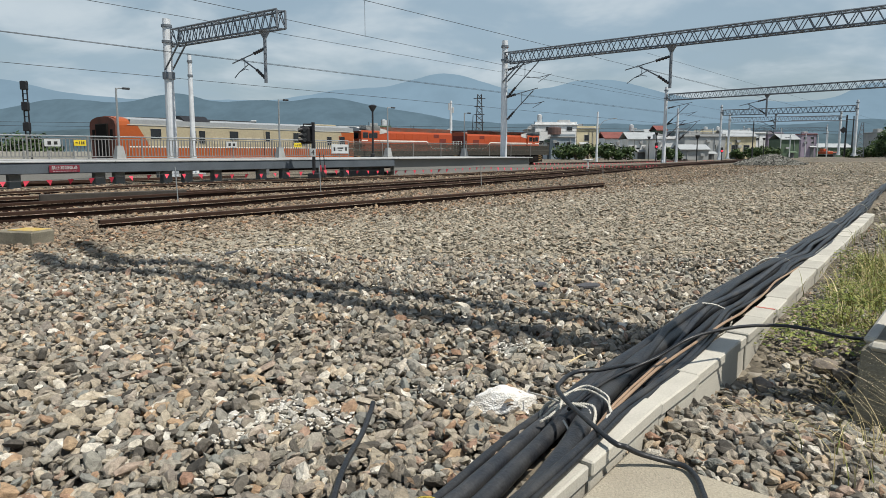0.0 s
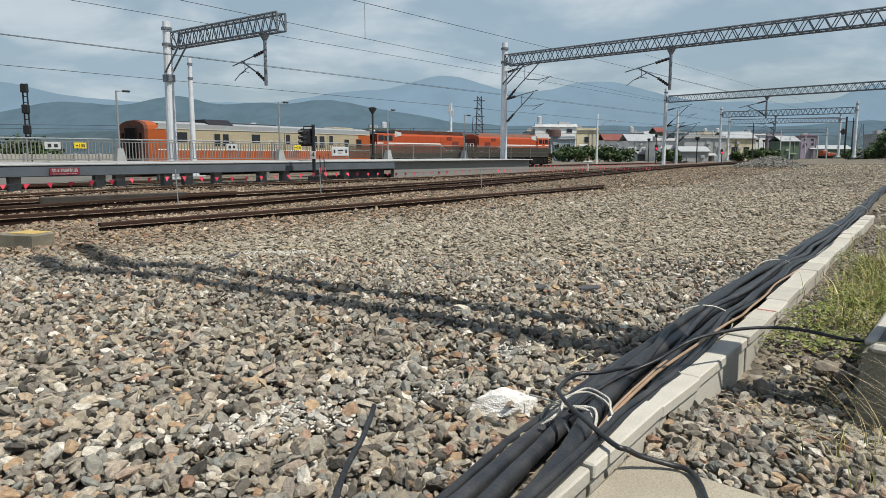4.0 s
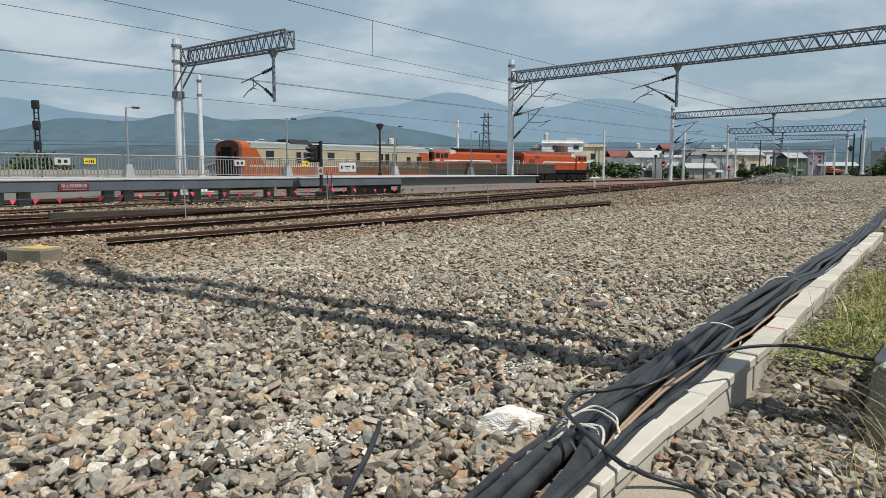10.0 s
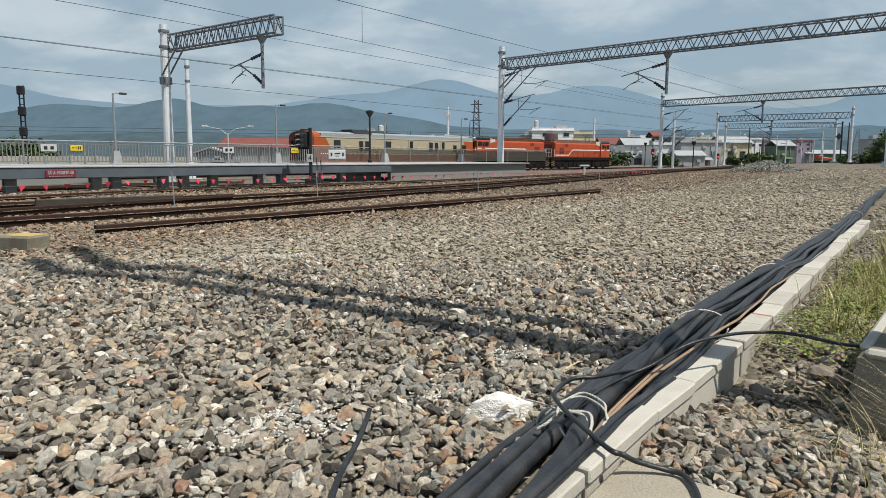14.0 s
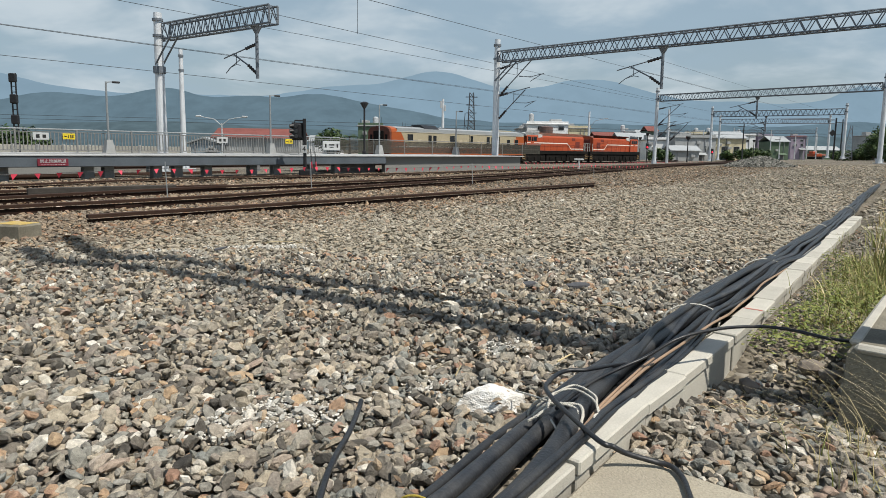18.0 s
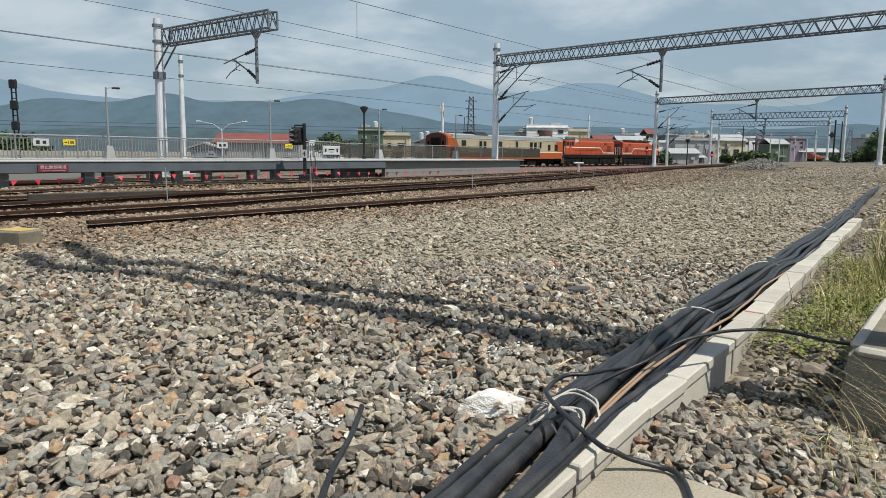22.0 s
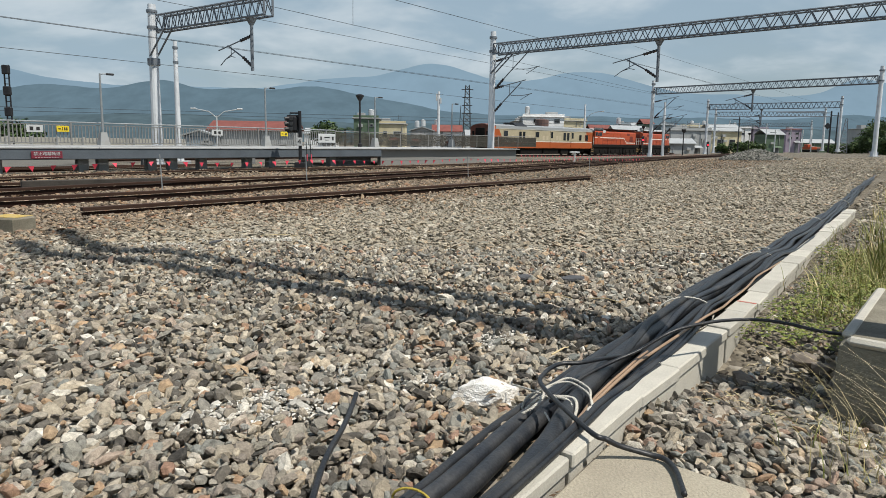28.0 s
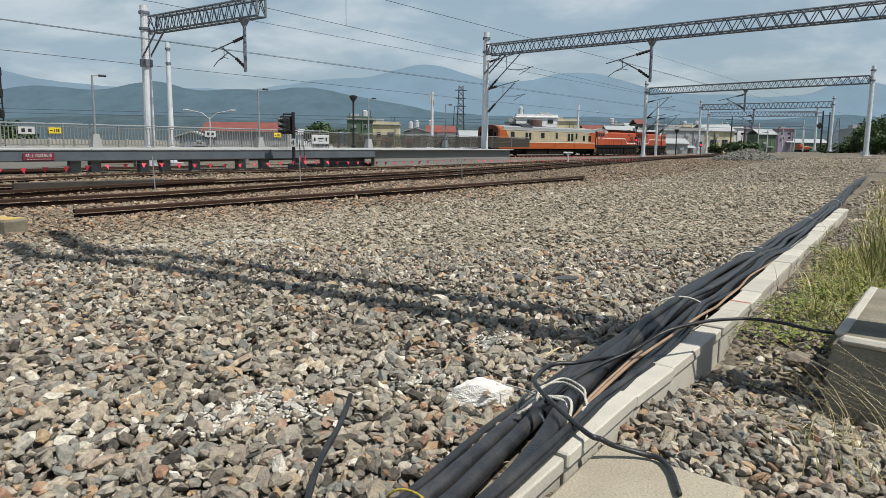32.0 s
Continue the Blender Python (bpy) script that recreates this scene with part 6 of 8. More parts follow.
def build_yard_furniture():
    # lattice telecom tower
    t = thing("lattice_tower", (9.6, 160, -0.5), "tall dark lattice telecom tower with small arms", "tower")
    for sx in (-1, 1):
        for sy in (-1, 1):
            part("leg", Shape().tube([(sx * 1.1, sy * 1.1, 0), (sx * 0.5, sy * 0.5, 16)], 0.1, 5), DARKSTEEL, t)
    for k in range(12):
        z, w = k * 1.35, 1.1 - 0.6 * k * 1.35 / 16
        for sy in (-1, 1):
            part("bracing", Shape().tube([(-w, sy * w, z), (w, sy * w, z + 1.3)], 0.05, 4).tube([(w, sy * w, z), (-w, sy * w, z + 1.3)], 0.05, 4), DARKSTEEL, t)
    for z in (9, 11, 13, 15):
        part("cross_arm", Shape().box((0, 0, z), (2.6 if z < 14 else 3.0, 0.2, 0.2)), DARKSTEEL, t)
    part("side_ladder", Shape().tube([(-1.9, 0, 5), (-1.6, 0, 11)], 0.09, 5).tube([(-1.7, 0, 8), (-0.6, 0, 6.5)], 0.06, 5), DARKSTEEL, t)
    # double-armed street lamp
    t = thing("street_lamp", (-0.3385 * 60, 60, -0.4), "grey street lamp with two curved arms", "street lamp")
    part("pole", Shape().tube([(0, 0, 0), (0, 0, 3.7)], [0.09, 0.06], 8), GALV, t)
    for sx in (-1, 1):
        part("arm", Shape().tube([(0, 0, 3.5), (sx * 0.7, 0, 4.08), (sx * 2.0, 0, 4.32)], 0.04, 6), GALV, t)
        part("head", Shape().box((sx * 2.2, 0, 4.34), (0.55, 0.2, 0.16), bev=0.05), GALV, t)
    # signal with number plate beside the platform
    p = ep(9.69, -1.0)
    t = thing("railway_signal", (p.x, p.y, 0), "black shunting signal post with a number plate", "signal")
    part("post", Shape().tube([(0, 0, 0), (0, 0, 2.15)], 0.065, 10), BLACK, t)
    part("base", Shape().box((0, 0, 0.1), (0.4, 0.4, 0.3), bev=0.03), BLACK, t)
    part("top_arm", Shape().tube([(0.05, 0, 2.08), (-0.36, 0, 2.08), (-0.36, 0, 1.9)], 0.03, 6), BLACK, t)
    hd = part("signal_head", Shape().box((-0.29, 0, 1.68), (0.36, 0.24, 0.58), bev=0.06).box((-0.27, 0.1, 1.68), (0.46, 0.03, 0.66), bev=0.012), BLACK, t, "black signal head with hooded lamps")
    for dz in (0.19, 0.0, -0.19):
        part("hood", Shape().tube([(-0.40, -0.05, 1.68 + dz), (-0.54, -0.11, 1.665 + dz)], [0.085, 0.075], 10), BLACK, hd)
        part("lamp_face", Shape().tube([(-0.30, -0.12, 1.68 + dz), (-0.30, -0.145, 1.68 + dz)], [0.075, 0.07], 10), DARKSTEEL, hd)
    part("bracket", Shape().tube([(0, 0, 1.42), (-0.3, 0, 1.44)], 0.03, 6), BLACK, t)
    pl = part("number_plate", Shape().box((-0.01, -0.08, 1.02), (0.21, 0.015, 0.3), bev=0.004), SIGNWHITE, t, "small white plate")
    lettering("numeral", "4", 0.27, INK, pl, pose(-0.01, -0.092, 1.02))
    for dx in (0.26, 0.42):
        s = thing("marker_stick", (p.x + dx, p.y + 0.1, 0), "thin red and grey marker stick by the signal", "stick", "marker sticks")
        part("stick", Shape().tube([(0, 0, 0), (-0.06, 0, 1.15 - dx * 0.5)], 0.018, 6), DARKSTEEL, s)
        part("band", Shape().tube([(-0.016, 0, 0.3), (-0.03, 0, 0.55)], 0.021, 6), RED, s)
    # tall signal on a dark lattice post
    t = thing("signal_mast", (-26.6, 40, -0.4), "dark lattice signal mast beyond the platform fence", "signal")
    for sx in (-0.14, 0.14):
        part("rail", Shape().tube([(sx, 0, 0), (sx, 0, 5.9)], 0.05, 6), BLACK, t)
    for k in range(16):
        part("rung", Shape().box((0, 0, 0.4 + k * 0.36), (0.3, 0.05, 0.05)), BLACK, t)
    for z in (3.0, 4.3, 5.6):
        part("bracket", Shape().box((0, -0.05, z), (0.42, 0.3, 0.55), bev=0.04), BLACK, t)
    # red signals and black posts among the tracks
    glow = glow_material("lit red signal lens", (1.0, 0.03, 0.05), 3.0)
    for u, d, z in ((0.3455, 72, 2.0), (0.4515, 80, 1.55)):
        t = thing("colour_light_signal", (u * d, d, -0.2), "small colour light signal showing red", "signal", "track signals")
        part("post", Shape().tube([(0, 0, 0), (0, 0, z - 0.2)], 0.06, 6), DARKSTEEL, t)
        part("head", Shape().box((0, 0.06, z), (0.32, 0.16, 0.7), bev=0.04), BLACK, t)
        part("lens", Shape().tube([(0, -0.02, z - 0.12), (0, -0.06, z - 0.12)], 0.1, 10), glow, t, "glowing red lens")
    for u, d, h in ((0.411, 74, 2.9), (0.357, 100, 4.2), (0.333, 101, 3.4), (0.345, 99, 4.0), (0.518, 118, 3.6)):
        t = thing("lantern_post", (u * d, d, -0.3), "black post with a flared lantern head", "lamp post", "black posts")
        part("pole", Shape().tube([(0, 0, 0), (0, 0, h)], [0.09, 0.06], 6), BLACK, t)
        part("lantern", Shape().tube([(0, 0, h), (0, 0, h + 0.15), (0, 0, h + 0.45)], [0.07, 0.22, 0.28], 8), BLACK, t)
    for u, d, h in ((0.66, 110, 7.4), (0.5, 118, 6.8), (0.62, 160, 6.5), (0.605, 170, 6.0), (0.585, 150, 5.5), (0.56, 140, 5.0), (0.545, 150, 6.8)):
        t = thing("line_pole", (u * d, d, 0.0), "thin grey pole beside the distant tracks", "pole", "far poles")
        part("pole", Shape().tube([(0, 0, 0), (0, 0, h)], [0.14, 0.1], 6), GALV if d > 120 else DARKSTEEL, t)
        part("bracket", Shape().box((-0.5, 0, h - 0.6), (1.4, 0.1, 0.1)), DARKSTEEL, t)
    t = thing("signal_mast", (0.649 * 100, 100, 0.4), "dark signal mast with a diamond marker", "signal")
    part("post", Shape().tube([(0, 0, 0), (0, 0, 6.6)], 0.13, 6), BLACK, t)
    part("marker", Shape().box((-0.5, -0.1, 4.2), (0.8, 0.06, 0.8), m=Matrix.Rotation(radians(45), 3, "Y")), BLACK, t)
    part("gantry_arm", Shape().box((-4.4, 0, 6.3), (9, 0.12, 0.12)).box((-4.4, 0, 5.7), (9, 0.12, 0.12)), TRUSS, t)
    t = thing("lattice_post", (0.672 * 95, 95, 0.4), "leaning grey lattice post at the yard's edge", "post")
    for sx in (-1, 1):
        part("leg", Shape().tube([(sx * 0.75, 0, 0), (0.3 + sx * 0.14, 0, 5.2)], 0.06, 5), TRUSS, t)
    for k in range(8):
        z, w = k * 0.62, 0.75 - k * 0.075
        part("bracing", Shape().tube([(-w + 0.04 * k, 0, z), (w + 0.04 * k, 0, z + 0.6)], 0.035, 4).tube([(w + 0.04 * k, 0, z), (-w + 0.04 * k, 0, z + 0.6)], 0.035, 4), TRUSS, t)
    # distant yellow works vehicle on the line
    t = thing("works_trolley", (0.618 * 170, 170, -0.3), "distant red-orange railway works vehicle", "rail vehicle")
    part("body", Shape().box((0, 0, 1.3), (1.6, 5, 0.8), bev=0.1), REDORANGE, t)
    part("cab", Shape().box((0, 1, 2.0), (1.3, 2, 0.7), bev=0.1), REDORANGE, t)
    part("chassis", Shape().box((0, 0, 0.5), (1.5, 5.4, 0.6), bev=0.05), UNDER, t)
    # small white instrument stand by the rails
    q = Vector((7.55, 32.0, 0))
    t = thing("track_marker", q, "small pale post standing by the rails", "marker post")
    part("post", Shape().tube([(0, 0, -0.05), (0, 0, 0.62)], 0.05, 8), SIGNWHITE, t)
    part("cap", Shape().box((0, 0, 0.66), (0.5, 0.14, 0.08), bev=0.02), GALV, t)


build_yard_furniture()


def build_heap():
    rng = np.random.default_rng(3)
    c = Vector((20.4, 38.4))
    z0 = gz(*c)
    n = 6000
    a, r = rng.uniform(0, 6.283, n), np.sqrt(rng.uniform(0, 1, n))
    x, y = r * np.cos(a) * 2.45, r * np.sin(a) * 1.9
    bump = np.array([noise.noise((p * 0.7, q * 0.7, 2)) for p, q in zip(x, y)])
    z = 0.66 * np.clip(1 - r ** 1.25, 0, 1) * (0.85 + 0.3 * bump) + rng.uniform(-0.05, 0.04, n)
    ca, sa = math.cos(radians(38)), math.sin(radians(38))
    pts = np.stack([c.x + x * ca - y * sa, c.y + x * sa + y * ca, z0 + z], 1)
    ob = new("gravel_heap", stones_mesh("gravel_heap", pts, 0.14 * np.clip(rng.lognormal(0, 0.3, n), 0.5, 1.8), HEAP, rng, "far"))
    tagged(ob, "low heap of dark grey crushed stone", "gravel heap", kind="stuff")
    s = Shape()
    s.v.append((c.x, c.y, z0 + 0.46))
    for k in range(24):
        q = 2 * math.pi * k / 24
        px, py = math.cos(q) * 2.1, math.sin(q) * 1.7
        s.v.append((c.x + px * ca - py * sa, c.y + px * sa + py * ca, z0 - 0.1))
    for k in range(24):
        s.f.append((0, 1 + k, 1 + (k + 1) % 24))
    part("heap_core", s, HEAP, ob)


build_heap()


def pennants(pts, step_len, size, label, droop=0.05):
    t = thing("pennant_line", Vector(pts[0]), label, "pennant line", "warning pennants")
    o = Vector(pts[0])
    for a, b in zip(pts, pts[1:]):
        a, b = Vector(a) - o, Vector(b) - o
        line = [a.lerp(b, k / 10) - Vector((0, 0, droop * math.sin(math.pi * k / 10))) for k in range(11)]
        part("cord", Shape().tube(line, 0.003, 4), DARKSTEEL, t)
        n = int((b - a).length / step_len)
        d = (b - a).normalized()
        side = Vector((d.y, -d.x, 0))
        for k in range(n):
            f = (k + 0.5) / n
            p = a.lerp(b, f) - Vector((0, 0, droop * math.sin(math.pi * f)))
            sz = size * random.uniform(0.8, 1.15)
            sw = side * random.uniform(-0.5, 0.5) * sz
            tip = p + Vector((0, 0, -sz)) + sw + d * random.uniform(-0.3, 0.3) * sz
            q = [p - d * sz * 0.5, p + d * sz * 0.5, tip, p + side * 0.004]
            part("pennant", Shape().add(q, [(0, 1, 2), (0, 2, 3), (1, 3, 2), (0, 3, 1)]), RED, t)


def build_pennants():
    d = Vector((0.695, 0.719, 0))
    a = Vector((-5.4, 12.4, 0))

    def q(k, z):
        v = a + d * k
        return (v.x, v.y, z)

    pennants([q(-6.5, 0.57), q(0, 0.61), q(3.48, 0.61), q(9.5, 0.58), q(17, 0.54), q(22, 0.48)], 0.33, 0.095, "string of small red warning pennants along the track")
    for k, h in ((-6.5, 0.7), (0, 0.75), (3.48, 0.72), (9.5, 0.66), (17, 0.6)):
        v = a + d * k
        t = thing("stake", (v.x, v.y, gz(v.x, v.y)), "thin pale stake holding red pennants", "stake", "pennant stakes")
        part("rod", Shape().tube([(0.03, 0, -0.05), (0, 0, h)], 0.011, 6), LAMPSTEEL, t)
    pennants([(7.3, 50, 0.14), (22, 66, 0.05), (38, 86, -0.05)], 0.6, 0.15, "red pennants strung beside the distant track", 0.08)
    pennants([(9.0, 56, 0.0), (26, 75, -0.05), (40, 92, -0.1)], 0.65, 0.15, "second string of red pennants by the far track", 0.08)


build_pennants()


# ---- foreground: trough, cables, rope, footing, plants ----
FADEDRED = material("faded red paint", (0.42, 0.10, 0.07), 0.85, vary=0.4, scale=40, fine=120, bump=0.1, second=(0.40, 0.30, 0.25))


def build_trough():
    k = thing("cable_trough_kerb", kp(0, 0), "pale concrete cable trough kerb of separate blocks", "kerb", kind="structure")
    rng = random.Random(4)
    joints = [0.3, 0.92, 1.54, 2.13, 2.53, 3.27, 3.66, 3.94, 4.27, 4.73, 5.19, 5.58, 5.95, 6.38]
    while joints[-1] < 11.4:
        joints.append(joints[-1] + 0.42)
    edge_s, edge_r = [0, 1.5, 2.1, 2.5, 2.85, 3.25, 3.6, 4.35, 5.4, 8.1, 13.4], [-0.675, -0.672, -0.665, -0.645, -0.628, -0.62, -0.608, -0.606, -0.61, -0.615, -0.61]
    back_s, back_r = [0, 2.8, 3.8, 4.7, 5.5, 13], [-0.742, -0.735, -0.725, -0.735, -0.75, -0.75]
    ang = 90 - math.degrees(HA)
    for s, e in zip(joints, joints[1:]):
        L = e - s
        dz, dr = rng.uniform(-0.008, 0.006), rng.uniform(-0.006, 0.006)
        ra, rb = np.interp(s, edge_s, edge_r), np.interp(e, edge_s, edge_r)
        m = (s + e) / 2
        wide = np.interp(m, edge_s, edge_r) - np.interp(m, back_s, back_r)
        c = kp(m, (ra + rb) / 2 - wide / 2 + dr, -0.005 + dz)
        skew = -math.degrees(math.atan2(rb - ra, L))
        w = Shape().box((0, 0, 0.11), (L - 0.006, wide, 0.05), 0, 0.006).box((0, 0.004, -0.026), (L - 0.008, wide - 0.014, 0.222), 0, 0.004)
        part("block", w, KERB, k, at=pose(*c, rz=ang + skew + rng.uniform(-0.6, 0.6)))
    s = Shape()
    s.box((0, 0, 0), (0.020, 0.105, 0.003))
    part("red_mark", s, FADEDRED, k, "red painted line", at=pose(*kp(3.915, -0.665, 0.1335), rz=ang))
    sl = Shape().box((0, 0, 0), (1.65, 0.44, 0.2), 0, 0.015)
    tagged(part("concrete_slab", sl, SLAB, at=pose(*kp(0.965, -0.44, -0.02), rz=ang)), "pale rough concrete slab beside the cable trough", "slab")


build_trough()

TIES = (1.95, 3.58, 5.55, 5.8, 9.0, 12.5)


def cable_path(keys, seed, s1=24.0, wig=1.0):
    """keys: metres along the trough, metres to its right, height."""
    ks, kr, kz = zip(*keys)
    pts = []
    s = ks[0]
    while s <= s1:
        r, z = np.interp(s, ks, kr), np.interp(s, ks, kz)
        tight = max(math.exp(-((s - t) / 0.3) ** 2) for t in TIES)
        far = step(2.6, 4.0, s) * wig
        r += far * (0.03 * noise.noise((s * 1.1, seed * 3.7, 0)) + 0.05 * noise.noise((s * 0.4, seed * 1.3, 5)))
        r += 0.006 * noise.noise((s * 2.2, seed * 5.1, 2))
        z += far * 0.022 * noise.noise((s * 1.1, seed * 2.1, 9))
        r = -0.925 + (r + 0.925) * (1 - 0.2 * tight * far) + 0.055 * step(4.6, 6.5, s) - 0.05 * step(11, 14, s) - 0.09 * step(14, 18, s)
        p = kp(s, r)
        pts.append((p.x, p.y, gz(p.x - 0.3 * KB.x, p.y - 0.3 * KB.y) + max(0.02, z) + 0.015 * tight * far))
        s += 0.1 if s < 8 else 0.35
    return pts


def build_cables():
    spec = [(0.017, [(0.4, -0.985, 0.02), (1.27, -1.028, 0.024), (1.5, -1.052, 0.026), (1.72, -1.068, 0.03), (2.0, -1.072, 0.035), (2.33, -1.078, 0.045), (2.66, -1.07, 0.055), (3.4, -1.055, 0.06), (24, -1.04, 0.06)]),
            (0.026, [(0.4, -0.935, 0.03), (1.29, -0.972, 0.034), (1.53, -0.993, 0.036), (1.72, -1.012, 0.038), (1.9, -1.015, 0.045), (2.27, -1.025, 0.06), (2.6, -1.02, 0.085), (3.1, -1.0, 0.10), (24, -0.98, 0.11)]),
            (0.029, [(0.4, -0.865, 0.032), (1.33, -0.905, 0.036), (1.59, -0.932, 0.038), (1.74, -0.945, 0.04), (1.92, -0.962, 0.05), (2.3, -0.985, 0.06), (2.8, -0.99, 0.06), (3.4, -0.985, 0.06), (24, -0.97, 0.06)]),
            (0.037, [(0.4, -0.70, 0.095), (1.34, -0.75, 0.10), (1.57, -0.784, 0.10), (1.74, -0.818, 0.10), (1.92, -0.858, 0.10), (2.12, -0.891, 0.10), (2.52, -0.93, 0.105), (2.9, -0.93, 0.112), (3.4, -0.915, 0.115), (24, -0.93, 0.11)]),
            (0.014, [(0.4, -0.70, 0.15), (1.5, -0.722, 0.15), (1.75, -0.735, 0.15), (1.96, -0.765, 0.13), (2.46, -0.757, 0.115), (2.87, -0.748, 0.13), (3.3, -0.77, 0.14), (4.5, -0.80, 0.13), (24, -0.82, 0.11)]),
            (0.010, [(0.4, -0.685, 0.142), (1.5, -0.708, 0.142), (1.75, -0.715, 0.142), (1.96, -0.735, 0.13), (2.46, -0.738, 0.11), (2.9, -0.732, 0.135), (3.4, -0.752, 0.13), (4.5, -0.79, 0.09), (24, -0.80, 0.09)]),
            (0.018, [(1.4, -0.83, 0.018), (1.96, -0.84, 0.03), (2.46, -0.835, 0.05), (3.0, -0.85, 0.04), (24, -0.86, 0.04)]),
            (0.034, [(2.1, -0.95, 0.035), (3.0, -0.96, 0.036), (24, -0.95, 0.036)]),
            (0.030, [(2.1, -0.90, 0.03), (3.0, -0.875, 0.035), (24, -0.87, 0.04)]),
            (0.026, [(2.1, -1.01, 0.04), (2.4, -1.02, 0.07), (3.2, -0.975, 0.13), (4.0, -0.995, 0.13), (24, -0.97, 0.14)]),
            (0.022, [(2.05, -0.87, 0.03), (2.4, -0.86, 0.06), (2.9, -0.855, 0.1), (3.6, -0.845, 0.125), (24, -0.85, 0.12)]),
            (0.018, [(2.4, -0.82, 0.06), (3.3, -0.805, 0.10), (24, -0.81, 0.06)]),
            (0.021, [(2.2, -0.93, 0.05), (2.6, -0.91, 0.12), (3.0, -0.95, 0.15), (4.0, -0.93, 0.165), (24, -0.91, 0.16)]),
            (0.016, [(2.7, -1.02, 0.03), (3.2, -1.03, 0.07), (4.2, -1.04, 0.10), (24, -1.02, 0.11)]),
            (0.017, [(2.8, -0.90, 0.06), (3.3, -0.88, 0.14), (4.2, -0.87, 0.15), (24, -0.89, 0.15)])]
    for k, (rad, keys) in enumerate(spec):
        # the bundle draws together with distance
        keys = keys[:-1] + [(24, -0.94 + (keys[-1][1] + 0.94) * 0.3, keys[-1][2] * 0.65)]
        line = cable_path(keys, k + 1, 24.0 if rad > 0.025 else 10.5 + 1.1 * k)
        ob = part("cable", Shape().tube(line, [rad * (1 + 0.10 * noise.noise((i * 0.37, k * 4.1, 1)) + 0.05 * noise.noise((i * 1.1, k * 2.3, 6))) for i in range(len(line))], 12), CABLE, smooth=True)
        tagged(ob, "thick black cable in the bundle along the trough" if rad > 0.03 else "thin black cable in the bundle along the trough", "cable", "cable bundle")
    run = [(1.35, -0.735, 0.11), (1.6, -0.747, 0.12), (1.85, -0.775, 0.128), (2.09, -0.79, 0.13), (2.42, -0.80, 0.135), (2.73, -0.777, 0.15), (3.0, -0.762, 0.16), (3.4, -0.748, 0.155), (3.67, -0.735, 0.146), (4.17, -0.742, 0.146), (4.75, -0.765, 0.14), (7, -0.80, 0.10)]
    for k, (dr, rad, a, b) in enumerate(((0.0, 0.0068, 1.35, 6.5), (-0.017, 0.0055, 1.5, 2.7))):
        ob = part("copper_cable", Shape().tube(cable_path([(a + (q[0] - 1.35) * (1 if k == 0 else 0.95), q[1] + dr, q[2] + 0.004 * k) for q in run], 30 + k, b, 0.0), rad, 10), COPPER, smooth=True)
        tagged(ob, "copper-brown sheathed cable on the bundle's edge", "cable", "cable bundle")

    def curve(pts, n=8):
        p = [Vector(a) for a in pts]
        p = [p[0] * 2 - p[1]] + p + [p[-1] * 2 - p[-2]]
        out = []
        for i in range(1, len(p) - 2):
            for j in range(n):
                t = j / n
                out.append(0.5 * (2 * p[i] + (p[i + 1] - p[i - 1]) * t + (2 * p[i - 1] - 5 * p[i] + 4 * p[i + 1] - p[i + 2]) * t * t + (3 * p[i] - p[i - 1] - 3 * p[i + 1] + p[i + 2]) * t ** 3))
        return out + [p[-2]]

    lead = curve([kp(1.9, -0.93, 0.11), kp(2.15, -0.915, 0.135), kp(2.35, -0.86, 0.16), kp(2.45, -0.80, 0.19), kp(2.57, -0.70, 0.265), kp(2.74, -0.60, 0.285), kp(2.874, -0.514, 0.285), kp(2.972, -0.42, 0.28), kp(3.003, -0.315, 0.275), kp(3.009, -0.211, 0.265), kp(3.06, -0.11, 0.255), kp(3.12, 0.02, 0.262)])
    tagged(part("branch_cable", Shape().tube(lead, 0.0075, 10), CABLE, smooth=True), "thin black cable hanging across to the mast footing", "cable")
    loop = curve([kp(2.5, -0.90, 0.13), kp(2.35, -0.915, 0.155), kp(2.2, -0.953, 0.17), kp(2.13, -1.012, 0.17), kp(1.995, -1.008, 0.172), kp(1.87, -0.95, 0.172), kp(1.660, -0.673, 0.165), kp(1.668, -0.616, 0.150), kp(1.702, -0.587, 0.125), kp(1.754, -0.523, 0.100), kp(1.767, -0.466, 0.095), kp(1.721, -0.418, 0.095), kp(1.655, -0.383, 0.095), kp(1.602, -0.357, 0.095)])
    tagged(part("loose_cable", Shape().tube(loop, 0.0088, 10), CABLE, smooth=True), "loose black cable looping over the kerb onto the slab", "cable")
    thin = curve([(-0.285, 2.22, 0.07), (-0.29, 2.15, 0.055), (-0.30, 1.99, 0.05), (-0.32, 1.82, 0.055), (-0.33, 1.68, 0.05), (-0.33, 1.54, 0.045), (-0.34, 1.36, 0.01)])
    tagged(part("cable_end", Shape().tube(thin, 0.010, 10), CABLE, smooth=True), "short black cable end lying on the stones", "cable")

